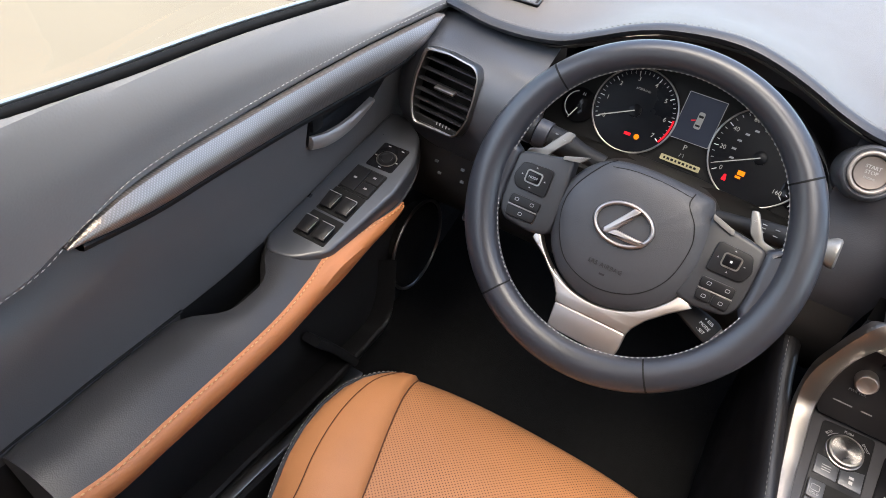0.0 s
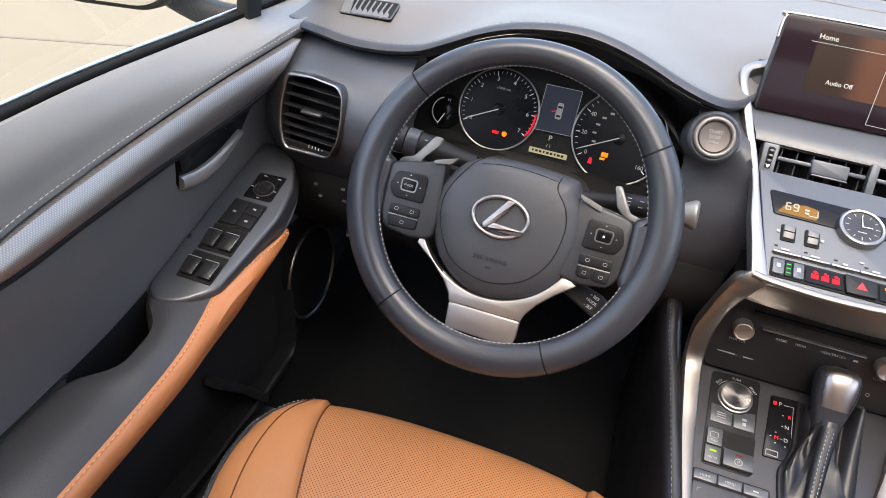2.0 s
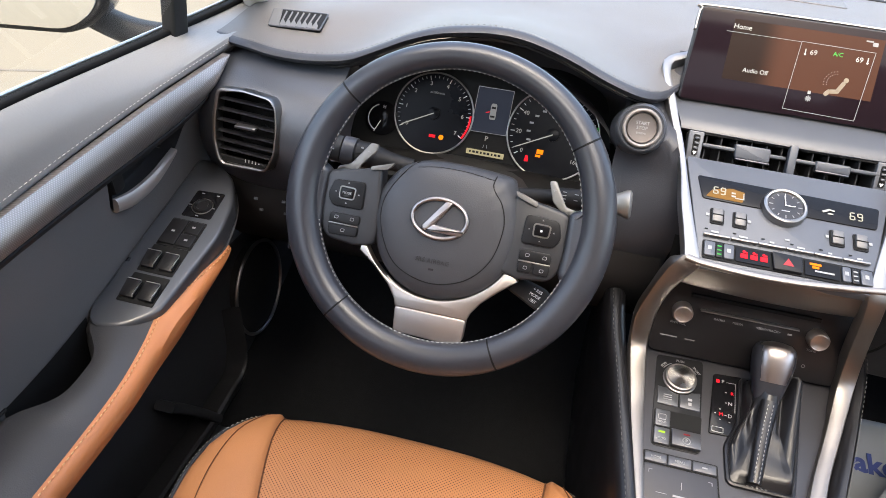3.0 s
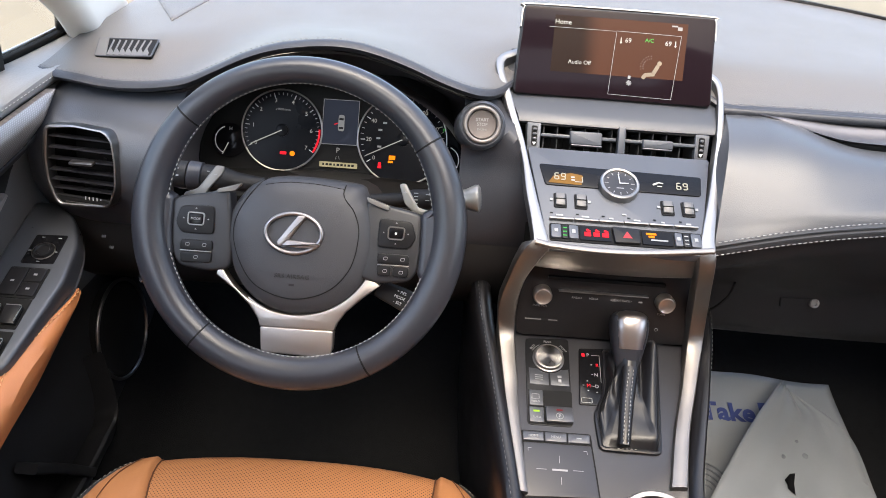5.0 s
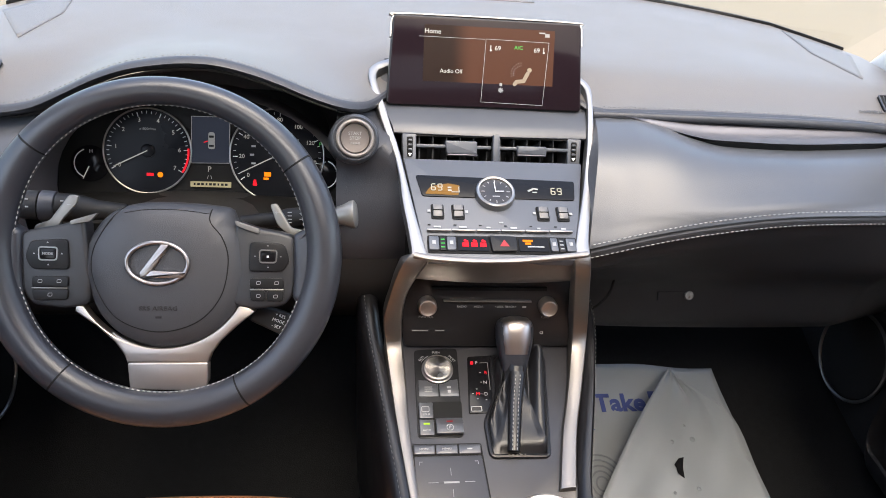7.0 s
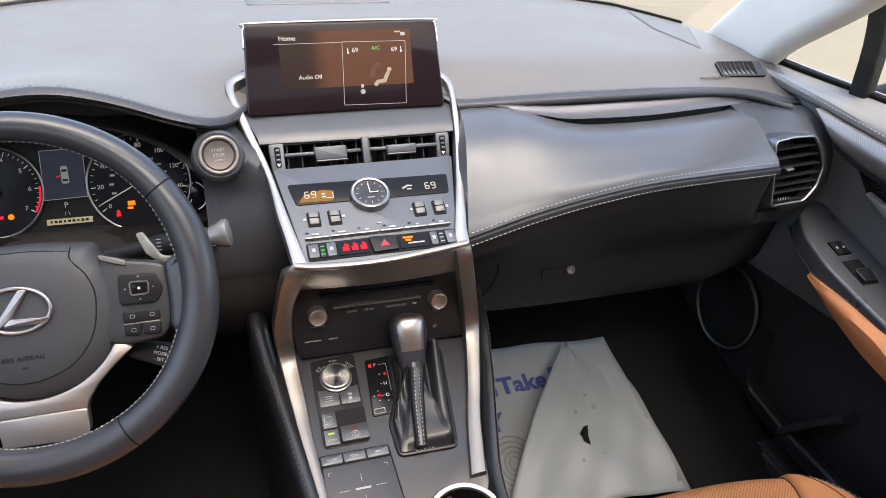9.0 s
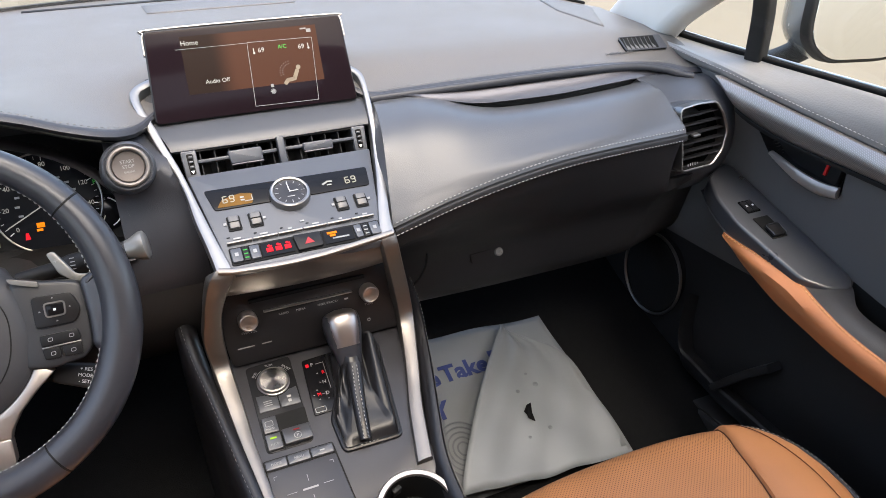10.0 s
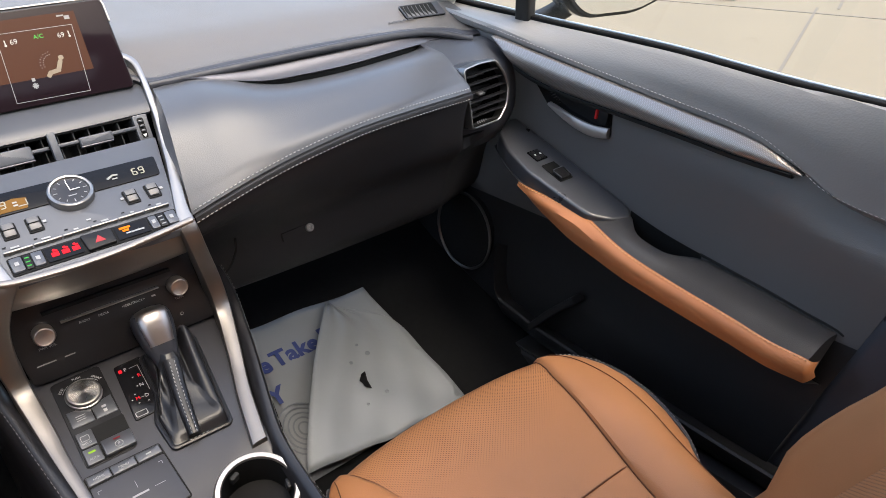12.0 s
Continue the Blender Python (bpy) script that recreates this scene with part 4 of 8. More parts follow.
        for x, y in marks:
            mm = at(WHEEL, s * x, y, -0.0098)
            part("switch_mark", sweep([mm @ Vector(q + (0,)) for q in rounded([(-0.002, -0.0016), (0.002, -0.0016), (0.0024, 0.0016), (-0.0016, 0.0016)], 0.0008, 2)], circle(0.00025, 4), up=nrm, closed=True), GREY, sp)
        # small bright shoulder pieces beside the cover
        sh = [(-0.0885, 0.0385), (-0.0885, 0.0425), (-0.0610, 0.0510), (-0.0690, 0.0420)] if s < 0 else [(0.0755, 0.0460), (0.1015, 0.0375), (0.1010, 0.0320), (0.0862, 0.0370), (0.0775, 0.0405)]
        part("shoulder_trim", plate(rounded(sh, 0.0022, 3), at(WHEEL, 0, 0, -0.0085), 0.006, 0.0004), SHOULDER, w)
    # silver lower spoke
    arc = [(0.0915 * math.cos(radians(a)) + 0.0, 0.0915 * math.sin(radians(a)) - 0.001) for a in np.linspace(-150, -30, 25)]
    ol = [(-0.086, -0.046)] + arc + [(0.087, -0.046), (0.0965, -0.0525), (0.078, -0.068), (0.060, -0.0855), (0.0505, -0.0995), (0.0475, -0.108), (-0.0355, -0.108), (-0.0385, -0.0995), (-0.048, -0.0855), (-0.067, -0.068), (-0.0875, -0.053)]
    part("lower_spoke", plate(ol, at(WHEEL, 0, 0, -0.0155), 0.014, 0.002), SPOKE, w, "satin silver lower spoke")
    for run in (shell[42:66], shell[74:84]):
        part("spoke_edge", sweep([WHEEL @ Vector((HC.x + (x - HC.x) * 1.022, HC.y + (y - HC.y) * 1.022, -0.0175)) for x, y in run], circle(0.0014, 6), up=nrm), SPOKE, w, "thin bright edge beside the airbag cover")
    m = at(WHEEL, 0.006, -0.108, -0.0155) @ pose(0, 0, 0, 4)
    part("spoke_foot", plate(rounded([(-0.0415, 0.0), (0.0415, 0.0), (0.041, -0.024), (0.034, -0.0325), (0.0, -0.0305), (-0.0395, -0.0295)], 0.003, 3), m, 0.014, 0.0015), SPOKE, w)
    # gearshift paddles behind the rim
    for s in (-1, 1):
        p = [(-0.1400, 0.0290), (-0.1385, 0.0355), (-0.1234, 0.0411), (-0.1035, 0.0690), (-0.0935, 0.0682), (-0.0960, 0.0589), (-0.1100, 0.0425), (-0.1172, 0.0300)]
        if s > 0:
            p = [(0.1079, 0.0630), (0.1155, 0.0646), (0.1316, 0.0375), (0.1500, 0.0335), (0.1490, 0.0265), (0.1309, 0.0280), (0.1160, 0.0400)]
        pd = part("gear_paddle", plate(rounded(p, 0.003, 3), at(WHEEL, 0, 0, -0.047), 0.004, 0.0012), PADDLE, w, "matt silver gearshift paddle")
        mark = (-0.1035, 0.058) if s < 0 else (0.1155, 0.054)
        part("paddle_mark", box(at(WHEEL, *mark, -0.0468), 0.004, 0.0006, 0.001), GREY, pd)
        if s > 0:
            part("paddle_mark", box(at(WHEEL, *mark, -0.0468), 0.0006, 0.004, 0.001), GREY, pd)
    return w


build_wheel()


def build_column():
    col = thing("steering_column", (-0.37, 0.2, 0.58), "black plastic steering column shroud with control stalks", "steering column")
    rows = []
    for y, w, zt, zb in ((0.05, 0.05, 0.655, 0.60), (0.075, 0.072, 0.662, 0.585), (0.11, 0.085, 0.660, 0.575), (0.18, 0.09, 0.645, 0.57), (0.26, 0.095, 0.635, 0.56)):
        rows.append([(-0.37 + w * x, y, (zt + zb) / 2 + (zt - zb) / 2 * z) for x, z in round_profile(2, 2, 0.6, 5)])
    part("shroud", grid(rows, close_v=True, caps=True), CHARCOAL, col)
    # light stalk with its collars
    a, b = Vector((-0.43, 0.108, 0.668)), Vector((-0.552, 0.100, 0.680))
    L = (b - a).length
    mz = (b - a).to_track_quat("Z", "Y").to_matrix().to_4x4()
    mz.translation = a
    st = part("light_stalk", turned([(0, 0), (0.0096, 0), (0.0114, 0.03), (0.0150, 0.045), (0.0162, 0.055), (0.0162, 0.072)], mz, 24), CHARCOAL, col, "black light stalk with white symbols")
    part("turn_ring", turned([(0.0150, 0.0725), (0.0178, 0.0735), (0.0178, 0.088), (0.0162, 0.089), (0.0000, 0.089)], mz, 24), PLASTIC, st)
    part("turn_cap", turned([(0.0150, 0.0895), (0.0166, 0.0905), (0.0162, 0.112), (0.0120, L), (0.0000, L)], mz, 24), CHARCOAL, st)
    for d, zz in ((0.062, 0.006), (0.062, -0.004), (0.080, 0.0), (0.098, 0.005), (0.098, -0.004), (0.106, 0.001)):
        q = mz @ Vector((0, 0, d))
        n = Vector((0.05, -0.86, 0.5)).normalized()
        mm = axes(q + n * 0.0166 + Vector((0, 0.3, 0.9)) * zz, (1, 0, 0), (0, 0.5, 0.86))
        part("stalk_mark", box(mm, 0.0032, 0.0015, 0.0008), GREY, st)
    # wiper stalk
    a, b = Vector((-0.30, 0.105, 0.660)), Vector((-0.166, 0.092, 0.679))
    mz = (b - a).to_track_quat("Z", "Y").to_matrix().to_4x4()
    mz.translation = a
    L = (b - a).length
    st = part("wiper_stalk", turned([(0, 0), (0.008, 0), (0.009, 0.04), (0.0125, 0.055), (0.0125, 0.085), (0.0105, 0.098), (0.0105, L - 0.022)], mz, 24), CHARCOAL, col, "black wiper stalk with a pale grey end")
    part("stalk_end", turned([(0.0105, L - 0.022), (0.012, L - 0.016), (0.0165, L - 0.006), (0.0165, L - 0.002), (0.0135, L), (0, L)], mz, 24), PADDLE, st, "pale grey flared stalk end")
    for d, zz in ((0.058, 0.006), (0.058, 0.002), (0.058, -0.002), (0.058, -0.006), (0.072, 0.004), (0.072, -0.003)):
        q = mz @ Vector((0, 0, d))
        n = Vector((0.0, -0.86, 0.5)).normalized()
        mm = axes(q + n * 0.0127 + Vector((0, 0.4, 0.9)) * zz, (1, 0, 0), (0, 0.5, 0.86))
        part("stalk_mark", box(mm, 0.0048, 0.0009, 0.0008), GREY, st)
    # cruise control lever
    m = axes((-0.254, 0.026, 0.573), (0.87, 0.05, -0.42), (0.35, 0.5, 0.8))
    lv = part("cruise_lever", join(plate(rounded([(-0.030, -0.010), (0.012, -0.014), (0.021, -0.011), (0.021, 0.010), (0.010, 0.0135), (-0.030, 0.010)], 0.004, 3), m, 0.018, 0.003), box(at(m, -0.045, 0, -0.01), 0.05, 0.014, 0.012, 0.003)), CHARCOAL, col, "black cruise control lever")
    part("lever_cap", plate(rounded([(0.0155, -0.0105), (0.0205, -0.0095), (0.0205, 0.009), (0.0155, 0.011)], 0.001, 2), at(m, 0, 0, 0.0006), 0.002), SILVER, lv)
    for t, y in (("+ RES", 0.0065), ("MODE", 0.0), ("- SET", -0.0065)):
        part("lever_mark", lettering(t, at(m, 0.001, y, 0.0004), 0.0036), WHITE, lv)
    return col


build_column()

# ---------- centre stack ----------
CX = 0.008                                        # the stack's middle
CLIMATE = axes((CX, 0.0985, 0.679), (1, 0, 0), (0, 0.888, 0.46))
CONSOLE_TOP = axes((0, 0.02, 0.450), (1, 0, 0), (0, 0.933, 0.36))
FACE = (0, -TILT_C, TILT_S)


def strap(outer, inner, n=44):
    """A broad crowned band between two edges."""
    rows = []
    o, q = curve(outer, n), curve(inner, n)
    for i in range(n):
        t = (o[min(i + 1, n - 1)] - o[max(i - 1, 0)]).normalized()
        d = q[i] - o[i]
        nn = d.cross(t).normalized()
        if nn.y > 0:
            nn = -nn
        rows.append([o[i] - nn * 0.014, o[i] - nn * 0.002, o[i] + d * 0.08 + nn * 0.0006, o[i] + d * 0.3 + nn * 0.0018, o[i] + d * 0.7 + nn * 0.0018, q[i] - d * 0.08 + nn * 0.0006, q[i] - nn * 0.002, q[i] - nn * 0.014])
    return grid(rows, close_v=True, caps=True)


def build_stack():
    st = thing("centre_stack", (CX, 0.2, 0.5), "centre stack with satin silver frame, climate controls and vents", "centre stack")
    # silver frame: arms that rise round the display, broad lower legs, a bright lip and a cross band
    arms = (([(-0.105, 0.318, 0.8185), (-0.1235, 0.3073, 0.8151), (-0.1405, 0.2998, 0.8110), (-0.1504, 0.2910, 0.8063), (-0.1533, 0.2818, 0.8013), (-0.1522, 0.2683, 0.7940), (-0.1481, 0.2501, 0.7837), (-0.1409, 0.2272, 0.7678), (-0.1338, 0.2069, 0.7518), (-0.1261, 0.1875, 0.7360), (-0.1190, 0.1678, 0.7207), (-0.1146, 0.1465, 0.7064), (-0.1117, 0.1114, 0.6873), (-0.1072, 0.0816, 0.6712), (-0.1042, 0.0565, 0.6576), (-0.1034, 0.0465, 0.6515)],
             [(-0.105, 0.303, 0.8120), (-0.1220, 0.2953, 0.8086), (-0.1312, 0.2906, 0.8060), (-0.1396, 0.2849, 0.8030), (-0.1418, 0.2769, 0.7986), (-0.1409, 0.2663, 0.7929), (-0.1369, 0.2500, 0.7837), (-0.1299, 0.2279, 0.7683), (-0.1228, 0.2055, 0.7506), (-0.1152, 0.1847, 0.7338), (-0.1093, 0.1634, 0.7176), (-0.1050, 0.1431, 0.7044), (-0.0990, 0.1120, 0.6876), (-0.0925, 0.0801, 0.6704), (-0.0862, 0.0524, 0.6554), (-0.0835, 0.0400, 0.6487)]),
            ([(0.1150, 0.3060, 0.8145), (0.1307, 0.2966, 0.8093), (0.1421, 0.2885, 0.8049), (0.1499, 0.2792, 0.7999), (0.1525, 0.2677, 0.7937), (0.1500, 0.2449, 0.7804), (0.1464, 0.2150, 0.7583), (0.1425, 0.1912, 0.7389), (0.1366, 0.1602, 0.7153), (0.1275, 0.1250, 0.6946), (0.1168, 0.0861, 0.6736), (0.1115, 0.0638, 0.6616), (0.1105, 0.0485, 0.6535)],
             [(0.1150, 0.2950, 0.8085), (0.1290, 0.2865, 0.8038), (0.1373, 0.2792, 0.7999), (0.1425, 0.2689, 0.7943), (0.1428, 0.2555, 0.7870), (0.1410, 0.2364, 0.7746), (0.1367, 0.2110, 0.7551), (0.1324, 0.1887, 0.7369), (0.1235, 0.1559, 0.7124), (0.1131, 0.1203, 0.6921), (0.1000, 0.0815, 0.6711), (0.0925, 0.0578, 0.6583), (0.0885, 0.0440, 0.6510)]))
    legs = (([(-0.1040, 0.0465, 0.6520), (-0.1134, 0.0435, 0.6420), (-0.1207, 0.052, 0.616), (-0.125, 0.064, 0.588), (-0.1309, 0.080, 0.542), (-0.1268, 0.086, 0.499), (-0.1196, 0.035, 0.466), (-0.114, -0.010, 0.447), (-0.1004, -0.105, 0.412)],
             [(-0.0826, 0.0435, 0.6490), (-0.0851, 0.0420, 0.6400), (-0.0959, 0.050, 0.615), (-0.1044, 0.064, 0.583), (-0.1067, 0.080, 0.540), (-0.104, 0.086, 0.497), (-0.0999, 0.035, 0.464), (-0.0982, -0.010, 0.445), (-0.0902, -0.105, 0.410)]),
            ([(0.1105, 0.0475, 0.6520), (0.1118, 0.0435, 0.6420), (0.1178, 0.052, 0.616), (0.1264, 0.068, 0.588), (0.1393, 0.090, 0.542), (0.1428, 0.088, 0.499), (0.125, 0.030, 0.464), (0.1089, -0.020, 0.443), (0.0930, -0.088, 0.4185)],
             [(0.0884, 0.0445, 0.6495), (0.0902, 0.0420, 0.6400), (0.0964, 0.050, 0.615), (0.105, 0.066, 0.583), (0.1163, 0.086, 0.540), (0.1207, 0.086, 0.497), (0.1060, 0.030, 0.462), (0.0900, -0.020, 0.441), (0.0730, -0.088, 0.4165)]))
    for arm, leg in zip(arms, legs):
        part("frame_arm", strap(*arm), ARM_METAL, st, "satin silver frame arm beside the display")
        part("frame_leg", strap(*leg), LEG_METAL, st, "broad satin silver frame leg")
    lip = curve([(-0.1000, 0.0450, 0.6505), (-0.0855, 0.0415, 0.6490), (-0.0732, 0.0400, 0.6485), (-0.0503, 0.0383, 0.6478), (-0.0241, 0.0375, 0.6474), (-0.0011, 0.0379, 0.6476), (0.0222, 0.0390, 0.6482), (0.0491, 0.0417, 0.6496), (0.0730, 0.0442, 0.6509), (0.0920, 0.0465, 0.6520), (0.1065, 0.0480, 0.6530)], 50)
    part("bright_lip", sweep(lip, round_profile(0.0075, 0.0065, 0.0022, 4), up=(0, -0.46, 0.888)), LEG_METAL, st, "bright satin lip under the climate keys")
    rows = []
    for x in np.linspace(-0.100, 0.106, 24):
        d = 0.010 * ((x - CX) / 0.11) ** 2
        rows.append([(x, y + d, z) for y, z in ((0.070, 0.6480), (0.052, 0.6455), (0.0455, 0.6425), (0.0460, 0.638), (0.0495, 0.630), (0.0555, 0.617), (0.062, 0.606), (0.067, 0.602), (0.10, 0.602))])
    part("cross_band", grid(rows), LEG_METAL, st, "satin silver cross band")
    # shelf under the display
    rows = []
    left = lambda y: along([(0.19, -0.1160), (0.205, -0.1215), (0.23, -0.1300), (0.25, -0.1360), (0.28, -0.1400), (0.31, -0.1300)], y)[0]
    right = lambda y: along([(0.19, 0.1325), (0.21, 0.1365), (0.235, 0.1405), (0.255, 0.1425), (0.28, 0.1375), (0.31, 0.1250)], y)[0]
    for k in np.linspace(0, 1, 14):
        e = 0.004 * (2 * k - 1) ** 2
        rows.append([(left(y) + (right(y) - left(y)) * k, y + e, z) for y, z in ((0.30, 0.80), (0.262, 0.776), (0.238, 0.768), (0.214, 0.756), (0.203, 0.749), (0.200, 0.7445), (0.204, 0.741), (0.225, 0.745))])
    part("display_shelf", grid(rows), SHELF, st, "grey shelf under the display")
    rows = [[(x, y, z) for x in np.linspace(-0.130, 0.146, 4)] for y, z in ((0.33, 0.70), (0.33, 0.81), (0.30, 0.80))]
    part("stack_back", grid(rows), CHARCOAL, st)
    # vents: a dark box with slats, two blades, a middle post, thumb wheels
    m = axes((0.009, 0.196, 0.7275), (1, 0, 0), (0, 0.43, 0.9))
    ol = rounded([(-0.118, 0.0165), (0.118, 0.0165), (0.113, -0.0175), (-0.113, -0.0175)], 0.004, 3)
    part("vent_box", join(*[box(at(m, 0, y, -0.03), 0.226, 0.0025, 0.06) for y in (0.0165, -0.0165)], box(at(m, 0, 0, -0.06), 0.226, 0.034, 0.003)), BLACK, st)
    for k in range(12):
        x = -0.098 + 0.0178 * k
        part("vent_fin", box(at(m, x, 0, -0.016) @ pose(0, 0, 0, 0, 12), 0.0016, 0.030, 0.024), CHARCOAL, st)
    for x0, x1 in ((-0.100, -0.002), (0.008, 0.101)):
        part("vent_blade", box(at(m, (x0 + x1) / 2, 0.0025, -0.003), x1 - x0, 0.0045, 0.012, 0.0012), VENTGREY, st)
    part("vent_tab", plate(rounded([(-0.0235, 0.009), (0.019, 0.009), (0.019, -0.0085), (-0.021, -0.0085)], 0.003, 3), at(m, -0.040, 0.001, 0.006), 0.009, 0.002), VENTGREY, st)
    part("vent_tab", box(at(m, -0.041, -0.0085, 0.005), 0.040, 0.002, 0.008, 0.0008), BLADE, st)
    part("vent_tab", plate(rounded([(-0.018, 0.006), (0.022, 0.006), (0.022, -0.0055), (-0.017, -0.0055)], 0.002, 3), at(m, 0.049, 0.0, 0.006), 0.009, 0.002), VENTGREY, st)
    part("vent_tab", box(at(m, 0.050, -0.0065, 0.0055), 0.038, 0.002, 0.008, 0.0008), BLADE, st)
    part("vent_post", box(at(m, 0.0035, -0.001, 0.003), 0.0090, 0.040, 0.012, 0.0012), VENTGREY, st)
    for s in (-1, 1):
        en = part("vent_end", plate(rounded([(s * 0.100, 0.0175), (s * 0.1185, 0.0175), (s * 0.1165, -0.021), (s * 0.100, -0.0205)], 0.002, 3), at(m, 0, 0, 0.002), 0.02, 0.001), STACKGREY, st)
        part("thumb_slot", plate(rounded([(s * 0.1045, 0.0135), (s * 0.1125, 0.0135), (s * 0.1115, -0.0125), (s * 0.1045, -0.0125)], 0.002, 2), at(m, 0, 0, 0.0024), 0.001), BLACK, en)
        for y in (0.009, 0.003, -0.003):
            part("thumb_rib", box(at(m, s * 0.108, y, 0.0035), 0.005, 0.0028, 0.003, 0.0008), STACKGREY, en)
        part("thumb_mark", plate([(s * 0.1055, -0.0075), (s * 0.1105, -0.0075), (s * 0.108, -0.0115)], at(m, 0, 0, 0.0032), 0.0006), WHITE, en)
    # climate panel
    C = CLIMATE
    ol = rounded([(-0.116, 0.089), (0.117, 0.089), (0.084, -0.064), (-0.094, -0.064)], 0.004, 4)
    part("climate_panel", plate(ol, at(C, 0, 0, -0.001), 0.012, 0.001), STACKGREY, st, "grey climate control panel")
    return st


STACK = build_stack()


def build_display():
    m = axes((0.003, 0.2645, 0.8235), (1, 0, 0), (0, 0.43, 0.9))
    d = thing("infotainment_display", (0.003, 0.30, 0.76), "black tablet-style dashboard display showing a home menu", "display screen")
    ol = rounded([(-0.1255, 0.0595), (0.1285, 0.0595), (0.1305, -0.0585), (-0.1325, -0.0585)], 0.007, 5)
    part("housing", plate(ol, m, 0.022, 0.003), CHARCOAL, d)
    part("display_glass", plate(rounded([(-0.1235, 0.0565), (0.1265, 0.0565), (0.1285, -0.0575), (-0.1305, -0.0575)], 0.005, 5), at(m, 0, 0, 0.0012), 0.001, 0.0004), SCREEN, d, "glossy black display glass")
    edge = [(-0.128, 0.030), (-0.127, 0.051), (-0.1245, 0.057), (-0.1185, 0.0605), (0.0, 0.0615), (0.1215, 0.0605), (0.1275, 0.057), (0.1295, 0.051), (0.130, 0.030)]
    part("bright_edge", sweep([m @ Vector((q.x, q.y, -0.007)) for q in curve([e + (0,) for e in edge], 60)], round_profile(0.0026, 0.010, 0.0008), up=tuple(m.to_3x3() @ Vector((0, 0, 1)))), SILVER, d, "bright metal edge of the display")
    # the menu, on a brown ground that dims to one side
    part("menu_ground", plate([(-0.084, 0.0475), (0.0915, 0.0475), (0.0895, -0.0265), (-0.0855, -0.0265)], at(m, 0, 0, 0.00135), 0.0001), MENU, d, "lit brown menu ground, dim on one side")
    M = at(m, 0, 0, 0.0017)
    s = part("menu_title", lettering("Home", at(M, -0.073, 0.0385), 0.0062), G_WHITE, d)
    part("menu_line", box(at(M, -0.047, 0.0315), 0.088, 0.0005, 0.0003), G_DIM, d)
    part("menu_text", lettering("Audio Off", at(M, -0.048, -0.0125), 0.0053), G_WHITE, d)
    fr = [(-0.002, 0.0320), (0.0835, 0.0310), (0.0760, -0.0525), (-0.0075, -0.051)]
    for i in range(4):
        a, b = Vector(fr[i]), Vector(fr[(i + 1) % 4])
        c = (a + b) / 2
        part("menu_frame", box(at(M, c.x, c.y) @ pose(0, 0, 0, 0, 0, math.degrees(math.atan2(b.y - a.y, b.x - a.x))), (b - a).length, 0.0006, 0.0003), G_DIM, d)
    part("menu_text", lettering("69", at(M, 0.014, 0.0205), 0.0062), G_WHITE, d)
    part("menu_text", lettering("69", at(M, 0.067, 0.020), 0.0062), G_WHITE, d)
    part("menu_text", lettering("A/C", at(M, 0.042, 0.0225), 0.005), G_GREEN, d)
    for x in (0.0045, 0.0765):
        part("menu_symbol", turned([(0, 0), (0.0014, 0), (0.0014, 0.0002), (0, 0.0002)], at(M, x, 0.0175), 10), G_WHITE, d)
        part("menu_symbol", box(at(M, x, 0.021), 0.0012, 0.006, 0.0003), G_WHITE, d)
    # seat diagram of plain bars and a ring of air dots
    for x, y, l, a in ((0.0530, -0.0150, 0.014, 62), (0.0465, -0.0215, 0.012, 8), (0.0390, -0.0240, 0.009, 50)):
        part("menu_symbol", plate(rounded([(-l / 2, -0.0025), (l / 2, -0.0025), (l / 2, 0.0025), (-l / 2, 0.0025)], 0.0024, 3), at(M, x, y) @ pose(0, 0, 0, 0, 0, a), 0.0003), FIGURE, d)
    part("menu_symbol", turned([(0, 0), (0.0030, 0), (0.0030, 0.0003), (0, 0.0003)], at(M, 0.0575, -0.0065), 16), FIGURE, d)
    for k in range(8):
        for r in (0.011, 0.0145):
            a = radians(95 + 14 * k)
            part("menu_dot", turned([(0, 0), (0.0005, 0), (0.0005, 0.0002), (0, 0.0002)], at(M, 0.047 + r * math.cos(a), -0.012 + r * math.sin(a)), 6), G_DIM, d)
    part("menu_symbol", box(at(M, 0.019, -0.027), 0.0035, 0.004, 0.0003), G_DIM, d)
    for k in range(4):
        part("menu_symbol", box(at(M, 0.019, -0.0345) @ pose(0, 0, 0, 0, 0, 45 * k), 0.007, 0.0013, 0.0003), G_DIM, d)
    part("menu_symbol", box(at(M, 0.074, 0.0435), 0.008, 0.0018, 0.0003), G_DIM, d)
    part("menu_symbol", box(at(M, 0.081, 0.0405), 0.006, 0.0045, 0.0003), G_DIM, d)
    return d


build_display()


